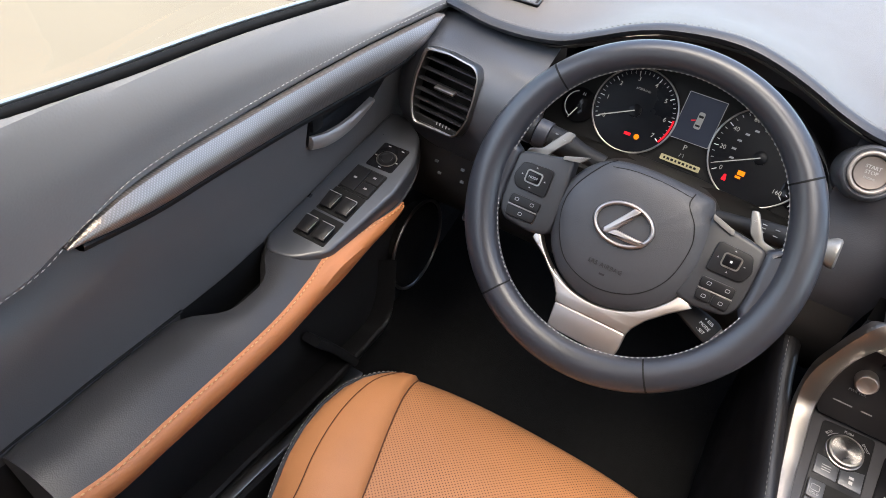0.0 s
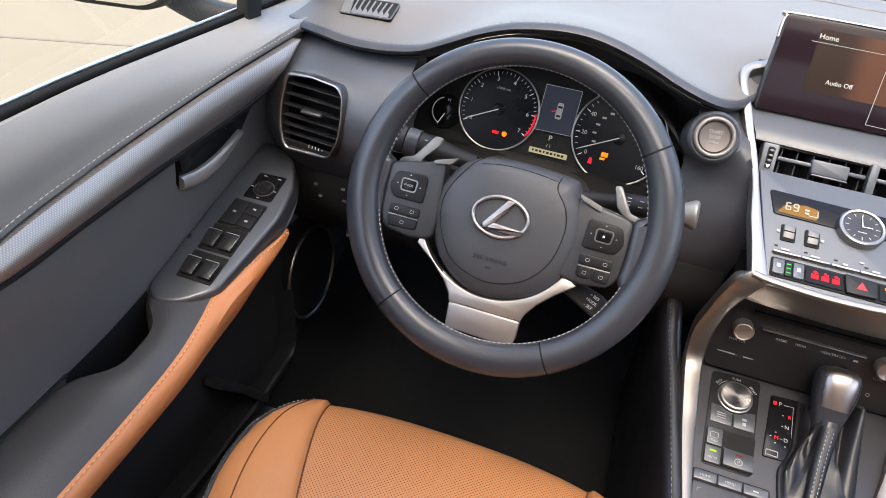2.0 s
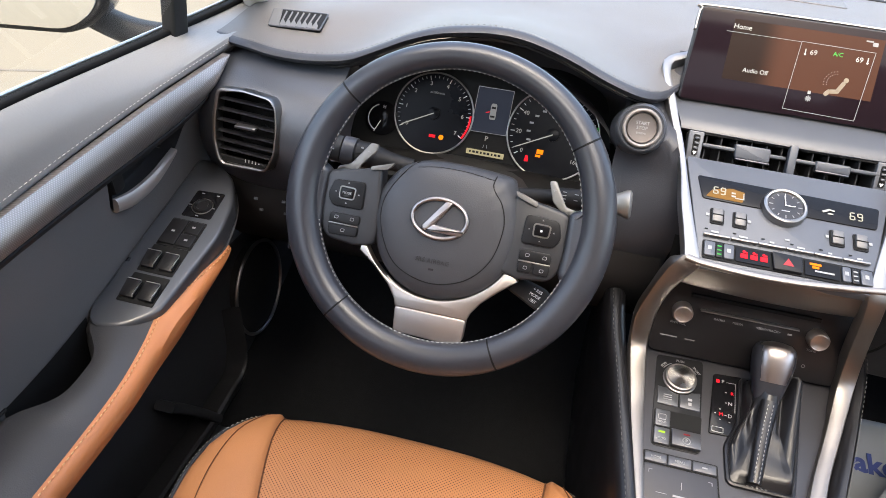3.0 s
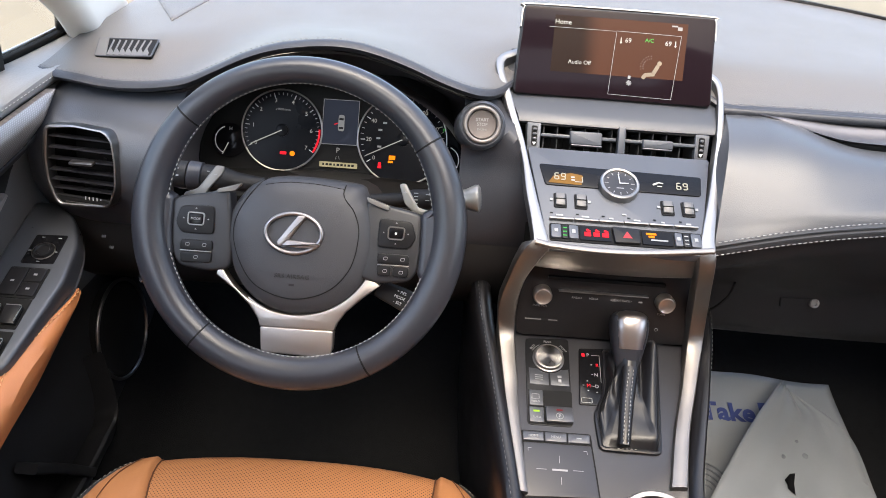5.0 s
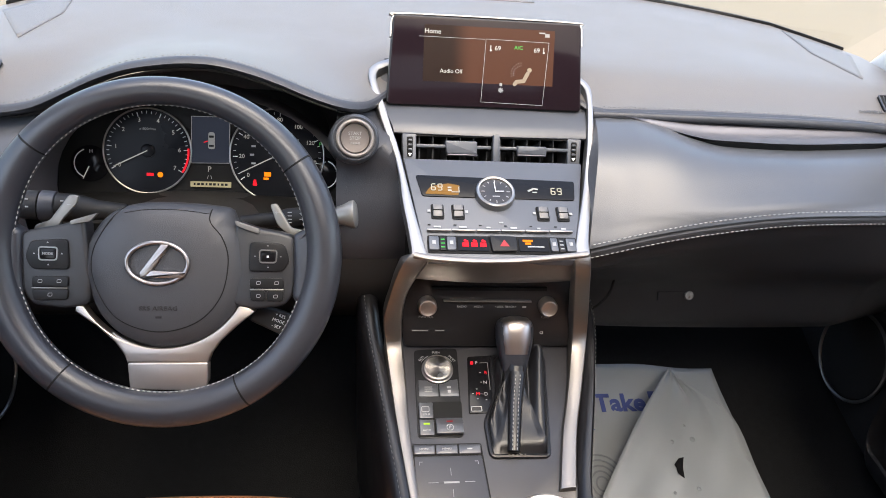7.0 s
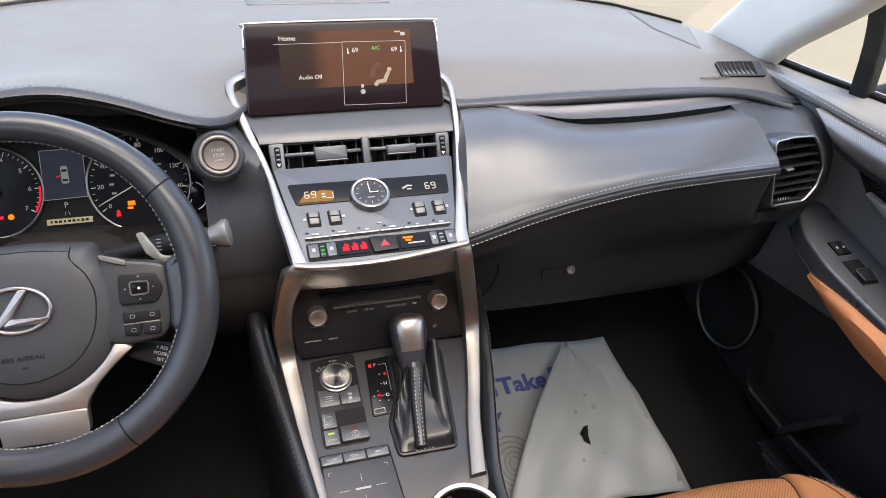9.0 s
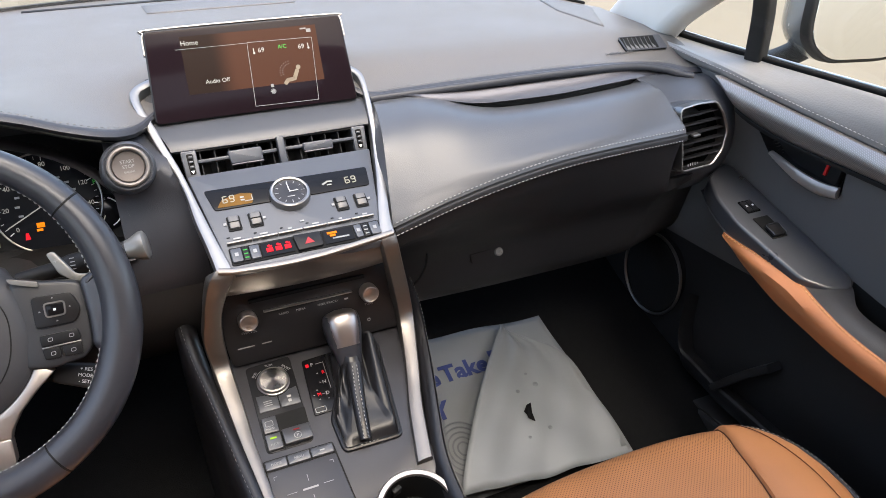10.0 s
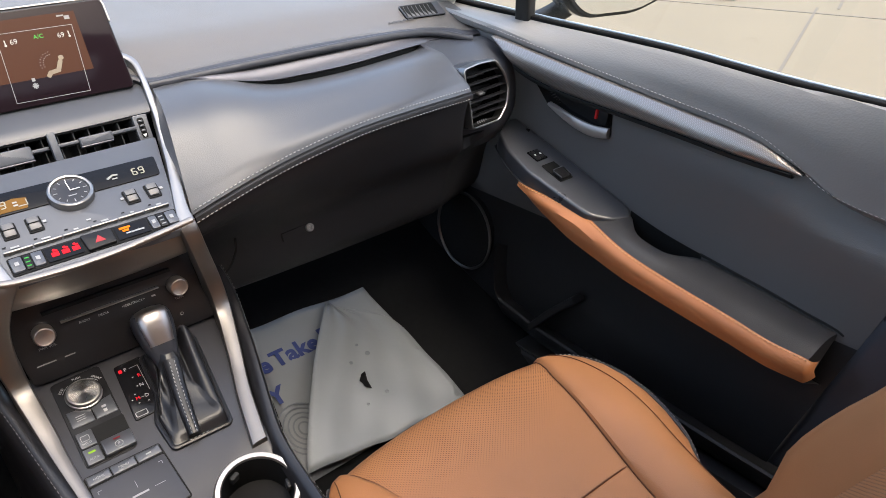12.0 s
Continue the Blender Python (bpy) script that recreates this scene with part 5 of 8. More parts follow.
def build_console():
    co = thing("centre_console", (0, -0.05, 0.1), "dark grey centre console with padded leather sides", "centre console")
    # radio face
    m = axes((0.008, 0.105, 0.552), (1, 0, 0), (0, 0.12, 1))
    part("radio_panel", plate(rounded([(-0.108, 0.060), (0.112, 0.060), (0.119, 0.0), (0.117, -0.065), (-0.109, -0.065), (-0.117, 0.0)], 0.008, 3), m, 0.02, 0.001), RADIO, co, "dark radio panel with a disc slot")
    rows = [[(x, y, z) for x in np.linspace(-0.105, 0.122, 6)] for y, z in ((0.10, 0.605), (0.115, 0.612), (0.12, 0.64))]
    part("radio_top", grid(rows), BLACK, co)
    # sloping top
    T = CONSOLE_TOP
    ol = [(-0.113, 0.105), (0.130, 0.105), (0.126, 0.06), (0.100, -0.06), (0.099, -0.112)]
    ol += [(0.054 + 0.0445 * math.cos(radians(a)), -0.162 + 0.0445 * math.sin(radians(a))) for a in np.linspace(38, 180, 16)]
    ol += [(0.0095, -0.30), (-0.102, -0.30), (-0.101, -0.12), (-0.108, -0.04)]
    part("console_top", plate(ol, T, 0.02, 0.001), CONSOLE, co, "satin dark grey console top")
    # padded sides running back from the stack
    for s, path in ((-1, [(-0.152, 0.33, 0.540), (-0.150, 0.175, 0.520), (-0.145, 0.12, 0.499), (-0.134, 0.055, 0.474), (-0.122, -0.02, 0.445), (-0.108, -0.11, 0.410), (-0.104, -0.20, 0.385), (-0.104, -0.40, 0.37)]),
                    (1, [(0.168, 0.33, 0.540), (0.166, 0.16, 0.512), (0.148, 0.06, 0.473), (0.121, -0.04, 0.435), (0.109, -0.09, 0.415), (0.106, -0.145, 0.397), (0.103, -0.25, 0.378), (0.102, -0.40, 0.36)])):
        pts = curve(path, 40)
        rows = []
        for p in pts:
            rows.append([(p.x + s * (0.4 * a if s > 0 and a > 0 else a), p.y, p.z + b) for a, b in ((-0.016, -0.012), (-0.011, -0.002), (-0.005, 0.002), (0.001, 0.002), (0.007, -0.001), (0.011, -0.010), (0.012, -0.05), (0.011, -0.14), (0.008, -0.30))])
        part("padded_side", grid(rows), BOOTLEATHER, co, "padded black leather console side")
        part("stitching", stitches([p + Vector((s * 0.003, 0, 0.0024)) for p in pts], up=(0, 0, 1)), DASHTHREAD, co)
    # tunnel under it, and the armrest box behind
    part("tunnel", box(pose(0.003, -0.25, 0.22), 0.20, 0.9, 0.28, 0.02), CHARCOAL, co)
    return co


build_console()

# ---------- front doors ----------
SILL = [(-0.62, 0.728), (-0.42, 0.735), (-0.30, 0.742), (-0.13, 0.757), (0.10, 0.768), (0.30, 0.778), (0.47, 0.79)]
SEAM_LINE = [(-0.62, 0.760, 0.595), (-0.52, 0.760, 0.598), (-0.445, 0.757, 0.604), (-0.385, 0.754, 0.619), (-0.345, 0.752, 0.645), (-0.285, 0.752, 0.671), (-0.17, 0.750, 0.689), (0.03, 0.738, 0.722), (0.17, 0.716, 0.752), (0.23, 0.708, 0.762), (0.30, 0.708, 0.772), (0.40, 0.715, 0.782)]
TRIM_UPPER = [(-0.358, 0.752, 0.636), (-0.297, 0.746, 0.664), (-0.188, 0.742, 0.682), (0.01, 0.728, 0.715), (0.10, 0.716, 0.733), (0.172, 0.703, 0.750)]
TRIM_LOWER = [(-0.358, 0.752, 0.634), (-0.27, 0.746, 0.641), (-0.19, 0.743, 0.650), (-0.075, 0.740, 0.661), (0.02, 0.734, 0.671), (0.08, 0.726, 0.684), (0.13, 0.716, 0.706), (0.172, 0.703, 0.7485)]
# armrest: y, outer d, inner d, top height
ARM = [(-0.462, 0.740, 0.672, 0.430), (-0.445, 0.745, 0.664, 0.438), (-0.40, 0.745, 0.656, 0.445), (-0.343, 0.745, 0.655, 0.455), (-0.25, 0.745, 0.655, 0.468), (-0.167, 0.745, 0.656, 0.482), (-0.10, 0.745, 0.659, 0.500), (-0.04, 0.745, 0.657, 0.517), (0.03, 0.742, 0.653, 0.532), (0.06, 0.740, 0.656, 0.537), (0.11, 0.735, 0.668, 0.555), (0.17, 0.735, 0.70, 0.565)]


def build_door(s, driver):
    side = "driver" if driver else "passenger"
    door = thing("front_door", (s * 0.78, -0.1, 0.1), "closed car door, dark grey lining, tan armrest edge, " + ("many window switches" if driver else "one window switch"), "car door", group="front doors")
    P = lambda d, y, z: Vector((s * d, y, z))
    drop = [(-0.62, -0.024, -0.024), (-0.34, -0.019, -0.019), (-0.27, -0.014, -0.018), (-0.19, -0.008, -0.013), (-0.10, -0.004, -0.009), (0.0, -0.001, -0.003), (0.10, 0.0, 0.0)] if driver else [(0, 0, 0), (1, 0, 0)]
    SEAM = [(y, d, z + along(drop, y)[0]) for y, d, z in SEAM_LINE]
    TRIM_TOP = [(y, d, z + along(drop, y)[0]) for y, d, z in TRIM_UPPER]
    TRIM_LOW = [(y, d, z + along(drop, y)[1]) for y, d, z in TRIM_LOWER]
    # the door's rear edge leans: panels are sheared to it
    rear = lambda y, z: y + (0.025 - 0.30 * (z - 0.39)) * max(0.0, (-0.30 - y) / 0.19)
    ys = np.linspace(-0.49, 0.40, 60)
    # upper pad, sill to seam
    rows = []
    for y in ys:
        (zs,), (ds, zc) = along(SILL, y), along(SEAM, y)
        pro = curve([(0.785, zs - 0.03), (0.780, zs - 0.006), (0.774, zs - 0.001), (0.766, zs - 0.0045), (0.5 * ds + 0.383 - 0.004, zs * 0.55 + zc * 0.45), (ds + 0.001, zc + 0.010), (ds, zc), (ds + 0.004, zc - 0.006), (ds + 0.014, zc - 0.009)], 22)
        rows.append([P(d, rear(y, z), z) for d, z in pro])
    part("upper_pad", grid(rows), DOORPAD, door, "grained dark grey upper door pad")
    seam = [P(along(SEAM, y)[0] - 0.0014, y, along(SEAM, y)[1] + 0.0055) for y in np.linspace(-0.53, 0.36, 120)]
    part("stitching", stitches(seam, 0.0046, 0.0022, 0.00065, up=(-s, 0, 0.5)), THREAD, door, "pale stitching along the upper pad")
    # main panel, hollowed for the handle
    def panel(y):
        ds, zc = along(SEAM, y)
        front = max(0, y - 0.12)
        z0 = zc - 0.022
        pro = curve([(ds + 0.014, zc - 0.006), (ds + 0.010, z0), (0.752 - 0.10 * front, z0 + (0.50 - z0) * 0.36), (0.753 - 0.05 * front, z0 + (0.50 - z0) * 0.68), (0.752, 0.50), (0.748, 0.42), (0.735, 0.34), (0.725, 0.27), (0.730, 0.18), (0.745, 0.10)], 80)
        return [q[1] for q in pro][::-1], [q[0] for q in pro][::-1], zc - 0.006
    hy, hz = (0.018, -0.008) if driver else (0.0, 0.0)
    hollow_low = lambda y: hz + along([(-0.055, 0.612), (-0.021, 0.608), (0.021, 0.614), (0.072, 0.630), (0.09, 0.648), (0.106, 0.674)], y - hy)[0]
    hollow_up = lambda y: along([(-0.055, 0.660), (-0.017, 0.664), (0.065, 0.673), (0.106, 0.680)], y - hy)[0] - hz * 0.5

    def hollow(y, z):
        k = min(1, max(0, min(hollow_up(y) - z, z - hollow_low(y), y - hy + 0.052, 0.104 - y + hy) / 0.009))
        return 0.026 * k * k * (3 - 2 * k)
    rows, low_panel = [], []
    for y in list(np.linspace(-0.49, -0.065, 26)) + list(np.linspace(-0.0625, 0.128, 64)) + list(np.linspace(0.14, 0.46, 17)):
        pz, pd, top = panel(y)
        rows.append([P(float(np.interp(z, pz, pd)) + hollow(y, z), rear(y, z), z) for z in list(np.linspace(top, 0.56, 46)) + list(np.linspace(0.545, 0.42, 6))])
        low_panel.append([P(float(np.interp(z, pz, pd)) - 0.001, rear(y, z), z) for z in np.linspace(0.425, 0.10, 14)])
    part("main_panel", grid(rows), DOORPANEL, door, "smooth dark grey door panel")
    part("lower_panel", grid(low_panel), LOWPANEL, door, "black plastic lower door panel")
    # rear edge
    part("door_edge", sweep(curve([P(0.775, rear(-0.505, z), z) for z in (0.10, 0.3, 0.5, 0.735)], 16), round_profile(0.03, 0.05, 0.008), up=(s, 0, 0)), RUBBER, door, "black rubber door edge")
    # woven metal strip
    rows = []
    for y in np.linspace(-0.358, 0.172, 60):
        (dt, zt), (dl, zl) = along(TRIM_TOP, y), along(TRIM_LOW, y)
        zl = min(zl, zt - 0.0004)
        h = zt - zl
        b = 0.010 * min(1, h / 0.03)
        pro = [(dt + 0.012, zt - 0.001), (dt + 0.002, zt), (dt - b * 0.5, zt - 0.25 * h), (dl * 0.4 + dt * 0.6 - b * 0.9, zt - 0.5 * h), (dl - b * 0.9, zt - 0.78 * h), (dl - b * 0.5, zl + 0.08 * h), (dl, zl), (dl + 0.012, zl)]
        rows.append([P(d, y, z) for d, z in pro])
    part("metal_trim", grid(rows), TRIM, door, "woven metal-look trim strip")
    rows = []
    for y in np.linspace(-0.345, 0.13, 40):
        dl, zl = along(TRIM_LOW, y)
        rows.append([P(dl + a, y, zl + b) for a, b in ((-0.001, 0.001), (-0.004, -0.001), (-0.003, -0.006), (0.004, -0.009), (0.015, -0.009))])
    part("trim_lip", grid(rows), RUBBER, door, "dark lip under the trim strip")
    # armrest: dark top, tan padded edge, underside
    top_rows, tan_rows, low_rows, seam1 = [], [], [], []
    for y in np.linspace(-0.447, 0.16, 66):
        do, di, z = along(ARM, y)
        bite = math.exp(-((y + 0.175) / 0.052) ** 4)
        outer = do - 0.036 * bite
        seam_d = di + along([(-0.5, 0.006), (-0.2, 0.009), (-0.115, 0.013), (-0.07, 0.020), (-0.02, 0.012), (0.058, 0.001), (0.2, 0.001)], y)[0]
        crown = 0.004
        top_rows.append([P(outer + 0.006, y, z - 0.05 * bite - 0.004)] + [P(outer * (1 - k) + seam_d * k, y, z + crown * math.sin(math.pi * min(1, k * 1.2)) - 0.004 * k * k) for k in np.linspace(0, 1, 8)])
        hgt = along([(-0.5, 0.034), (-0.40, 0.040), (-0.2, 0.044), (-0.06, 0.050), (0.0, 0.036), (0.04, 0.020), (0.058, 0.004)], min(y, 0.058))[0]
        zt = z - 0.004
        if y <= 0.06:
            tan_rows.append([P(d, y, zz) for d, zz in curve([(seam_d, zt), (seam_d - 0.003, zt + 0.0004), (di - 0.003, zt - 0.007 - 0.05 * hgt), (di - 0.003, zt - 0.5 * hgt), (di + 0.006, zt - hgt)], 9)])
            seam1.append(P(seam_d - 0.0042, y, zt - 0.0002))
        low_rows.append([P(di + 0.006, y, zt - hgt), P(di + 0.016, y, zt - hgt - 0.006), P(di + 0.05, y, zt - hgt - 0.025), P(0.752, y, zt - hgt - 0.05)])
    part("armrest_top", grid(top_rows), ARMTOP, door, "black leather armrest top")
    part("armrest_edge", grid(tan_rows), TANEDGE, door, "tan leather armrest edge")
    part("armrest_underside", grid(low_rows), CHARCOAL, door)
    part("stitching", stitches(seam1, 0.0042, 0.0026, 0.0009, up=(-s * 0.5, 0, 1)), TANTHREAD, door, "tan stitching on the armrest")
    # ends: the tan edge turns round its corner, the black top is closed behind it
    turn = [[Vector((p.x + s * 0.016 * (1 - math.cos(a)), p.y - 0.008 * math.sin(a), p.z + 0.3 * math.sin(a) * (tan_rows[0][4].z - p.z))) for p in tan_rows[0]] for a in np.linspace(0, math.pi / 2, 6)]
    part("armrest_end", grid(turn), TANEDGE, door, "rounded tan leather end")
    cap = bmesh.new()
    cap.faces.new([cap.verts.new(p) for p in top_rows[0] + tan_rows[0][1:] + low_rows[0][1:2]])
    part("armrest_end", cap, LEATHER, door)
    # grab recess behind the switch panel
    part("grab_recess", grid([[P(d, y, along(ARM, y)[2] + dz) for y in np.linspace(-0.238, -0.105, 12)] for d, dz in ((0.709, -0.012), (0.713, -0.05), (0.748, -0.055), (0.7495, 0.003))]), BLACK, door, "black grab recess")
    # black rod on the joint, drawing the shade of the armrest gap
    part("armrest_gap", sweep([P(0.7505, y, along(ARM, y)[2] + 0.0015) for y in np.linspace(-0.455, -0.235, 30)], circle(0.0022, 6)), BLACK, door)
    # switch panel
    slope = Vector((0, 1, 0.36)).normalized()
    m = axes(P(0.706, 0.02, 0.549), (1, 0, 0), slope)
    w = s
    ol = [(w * -0.040, 0.078), (w * -0.018, 0.125), (w * 0.020, 0.150), (w * 0.044, 0.150), (w * 0.046, -0.02), (w * 0.046, -0.128), (w * 0.028, -0.145), (w * -0.005, -0.136), (w * -0.034, -0.108), (w * -0.040, -0.06), (w * -0.048, 0.02)]
    pod = part("switch_panel", plate(rounded(ol, 0.012, 4), m, 0.03, 0.005), SWITCHPANEL, door, "satin dark switch panel")
    sw = lambda x, y, hw, hh: rounded([(w * (x - hw), y - hh), (w * (x + hw), y - hh), (w * (x + hw), y + hh), (w * (x - hw), y + hh)], 0.0015, 2)
    F = at(m, 0, 0, 0.001)
    if driver:
        part("mirror_switch", plate(rounded([(w * -0.025, 0.042), (w * 0.015, 0.040), (w * 0.015, 0.088), (w * -0.024, 0.090)], 0.003, 3), F, 0.002, 0.0004), GLOSS, pod)
        k = part("mirror_knob", turned([(0.0, -0.001), (0.0125, -0.001), (0.0125, 0.0005), (0.0105, 0.004), (0.0085, 0.0042), (0.007, 0.0025), (0.0, 0.0025)], at(F, w * -0.006, 0.060, 0.001), 28), BUTTON, pod)
        part("knob_ring", sweep([at(F, w * -0.006, 0.060, 0.0016) @ Vector((x, y, 0)) for x, y in circle(0.0135, 32)], circle(0.0007, 6), up=tuple(m.to_3x3() @ Vector((0, 0, 1))), closed=True), SILVER, pod)
        for x, y in ((-0.017, 0.083), (0.004, 0.083), (0.011, 0.060), (-0.006, 0.043), (-0.021, 0.060)):
            part("switch_mark", box(at(F, w * x, y, 0.0012), 0.004, 0.0012, 0.0006), GREY, pod)
        part("switch_well", plate(sw(-0.002, 0.010, 0.0235, 0.0235), F, 0.001), BLACK, pod)
        for x, y, hw, hh in ((0.0095, 0.0105, 0.0115, 0.0210), (-0.0135, 0.0215, 0.0105, 0.0100), (-0.0135, -0.0005, 0.0105, 0.0100)):
            part("lock_switch", plate(sw(x, y, hw, hh), at(F, 0, 0, 0.002), 0.004, 0.001), BUTTON, pod)
            part("switch_mark", box(at(F, w * x, y, 0.0022), 0.0042, 0.0026, 0.0006), GREY, pod)
        for yy in (-0.036, -0.083):
            part("switch_well", plate(sw(-0.001, yy + 0.0, 0.0235, 0.0215), F, 0.001), BLACK, pod)
            for x in (0.011, -0.013):
                key = part("window_switch", box(at(F, w * x, yy - 0.005, 0.004) @ pose(0, 0, 0, 10), 0.0185, 0.024, 0.006, 0.0015), BUTTON, pod)
                part("switch_edge", box(at(F, w * x, yy + 0.0065, 0.0075), 0.0175, 0.0013, 0.0014), BADGE, key)
                part("switch_edge", box(at(F, w * (x - 0.0088), yy - 0.0045, 0.0068), 0.0010, 0.021, 0.0012), BADGE, key)
    else:
        part("lock_switch", plate(sw(-0.002, 0.045, 0.013, 0.0135), F, 0.001), GLOSS, pod)
        for x in (-0.008, 0.004):
            part("lock_switch", plate(sw(x, 0.045, 0.005, 0.011), at(F, 0, 0, 0.002), 0.003, 0.001), BUTTON, pod)
            part("switch_mark", box(at(F, w * x, 0.045, 0.0022), 0.003, 0.0035, 0.0006), WHITE, pod)
        part("switch_well", plate(sw(-0.002, -0.004, 0.0150, 0.0235), F, 0.001), BLACK, pod)
        key = part("window_switch", box(at(F, w * -0.003, -0.0150, 0.004) @ pose(0, 0, 0, 10), 0.024, 0.021, 0.006, 0.0015), BUTTON, pod)
        part("switch_edge", box(at(F, w * -0.003, -0.0042, 0.0072), 0.023, 0.0016, 0.0016), CHROME, key)
        part("switch_edge", box(at(F, w * -0.0145, -0.0150, 0.0066), 0.0014, 0.020, 0.0014), CHROME, key)
        part("switch_edge", box(at(F, w * 0.0088, -0.0150, 0.0066), 0.0010, 0.020, 0.0012), SILVER, key)
    # inner door handle in its bowl
    rows = []
    for y in np.linspace(-0.0515 + hy, 0.1035 + hy, 60):
        pz, pd, top = panel(y)
        zl, zu = hollow_low(y) + 0.001, hollow_up(y) - 0.001
        rows.append([P(float(np.interp(z, pz, pd)) + hollow(y, z) - 0.003, y, z) for z in np.linspace(zl, max(zl + 0.001, zu), 22)])
    part("handle_bowl", grid(rows), CHARCOAL, door, "dark recessed handle bowl")
    rows = []
    for y, z, h in zip(np.linspace(0.078, -0.050, 26), [along([(-0.05, 0.6185), (-0.02, 0.6175), (0.021, 0.6255), (0.045, 0.6325), (0.078, 0.6420)], y)[0] for y in np.linspace(0.078, -0.050, 26)], [along([(-0.05, 0.0085), (-0.02, 0.0095), (0.021, 0.0085), (0.06, 0.0055), (0.078, 0.003)], y)[0] for y in np.linspace(0.078, -0.050, 26)]):
        d = 0.745 - 0.006 * math.sin(math.pi * min(1, max(0, (0.078 - y) / 0.128)))
        rows.append([P(d + a, y + hy, z + hz + h * b) for a, b in ((0.007, 0.95), (0.002, 1.0), (-0.001, 0.7), (-0.0022, 0.0), (-0.001, -0.7), (0.002, -1.0), (0.007, -0.95))])
    part("door_handle", grid(rows, close_v=True, caps=True), HANDLE, door, "satin metal pull handle")
    lk = part("lock_lever", box(Matrix.Translation(P(0.757, -0.034 + hy, 0.643 + hz)) @ pose(0, 0, 0, 12), 0.014, 0.022, 0.032, 0.006), RUBBER, door, "small black lock lever")
    if not driver:
        part("red_mark", box(Matrix.Translation(P(0.757, -0.0205, 0.647)) @ pose(0, 0, 0, 12), 0.011, 0.0045, 0.024, 0.001), surface("red_plastic", (0.6, 0.02, 0.02), 0.5), lk, "red flash behind the lock lever")
    # loudspeaker low down in front
    m = axes(P(0.722, 0.271 if driver else 0.283, 0.324 if driver else 0.335), (0, -s, 0), (s * 0.10, 0, 1))
    sp = part("speaker_grille", turned([(0.0, 0.004), (0.05, 0.005), (0.075, 0.003), (0.078, 0.0), (0.079, -0.02)], m, 48), RUBBER, door, "round black speaker grille")
    part("speaker_ring", sweep([m @ Vector((x, y, 0.003)) for x, y in circle(0.0815, 64)], circle(0.003, 8), up=tuple(m.to_3x3() @ Vector((0, 0, 1))), closed=True), SILVER, sp, "thin silver speaker ring")
    # map pocket rail
    rail = curve([P(0.705, 0.166, 0.35), P(0.692, 0.158, 0.28), P(0.690, 0.145, 0.245), P(0.690, 0.11, 0.2375), P(0.690, 0.049, 0.225), P(0.690, -0.023, 0.220), P(0.690, -0.088, 0.214), P(0.690, -0.17, 0.214), P(0.690, -0.24, 0.209), P(0.690, -0.35, 0.204), P(0.692, -0.45, 0.20)], 56)
    rows = [[p + Vector((s * a, 0, b)) for a, b in ((0.045, -0.02), (0.006, 0.002), (0.0, 0.004), (-0.004, 0.001), (-0.004, -0.006), (0.004, -0.03), (0.02, -0.05))] for p in rail]
    pk = part("map_pocket", grid(rows), LOWPANEL, door, "dark plastic map pocket")
    part("pocket_rib", sweep(curve([P(0.708, -0.040, 0.322), P(0.702, 0.008, 0.276), P(0.694, 0.056, 0.222)], 10), round_profile(0.014, 0.030, 0.004), up=(s, 0, 0)), LOWPANEL, pk, "slanted pocket divider")
    # window seal, divider and glass
    seal = curve([P(0.778, y, along(SILL, y)[0] + 0.0005) for y in np.linspace(-0.6, 0.44, 20)], 40)
    part("window_seal", sweep(seal, round_profile(0.012, 0.008, 0.003), up=(0, 0, 1)), SEAL, door, "black rubber window seal")
    part("seal_strip", sweep([p + Vector((s * 0.011, 0, 0.001)) for p in seal], round_profile(0.004, 0.008, 0.0015), up=(0, 0, 1)), BADGE, door, "bright outer window strip")
    dv = [P(0.776, 0.166, 0.765), P(0.762, 0.152, 0.86), P(0.715, 0.130, 0.985)]
    part("window_divider", sweep(curve(dv, 10), round_profile(0.032, 0.02, 0.004), up=(s, 0, 0.3)), RUBBER, door, "black window divider bar")
    fr = [P(0.778, 0.385, 0.772), P(0.766, 0.345, 0.800), P(0.750, 0.318, 0.826), P(0.735, 0.206, 0.880), P(0.70, 0.0, 0.985), P(0.665, -0.2, 1.085), P(0.635, -0.4, 1.14), P(0.625, -0.64, 1.16)]
    part("window_frame", sweep(curve(fr, 30), round_profile(0.03, 0.03, 0.006), up=(s, 0, 0.3)), RUBBER, door, "black upper window frame")
    top = lambda y: along([(-0.64, 1.16), (-0.4, 1.14), (-0.2, 1.085), (0.0, 0.985), (0.206, 0.880), (0.318, 0.826), (0.385, 0.78)], y)[0]
    gl = part("window_pane", grid([[P(0.780 - 0.40 * (max(along(SILL, y)[0] + 0.004, top(y)) - 0.77) * k, y, along(SILL, y)[0] + (max(0.004, top(y) - along(SILL, y)[0])) * k) for y in np.linspace(-0.60, 0.385, 16)] for k in np.linspace(0, 1, 6)]), PANE, door, "clear side window glass")
    gl.visible_shadow = False
    part("door_skin", box(Matrix.Translation(P(0.85, -0.05, 0.38)), 0.03, 1.05, 0.54, 0.01), PAINT, door, "grey painted outer skin")
    return door


build_door(-1, True)
build_door(1, False)


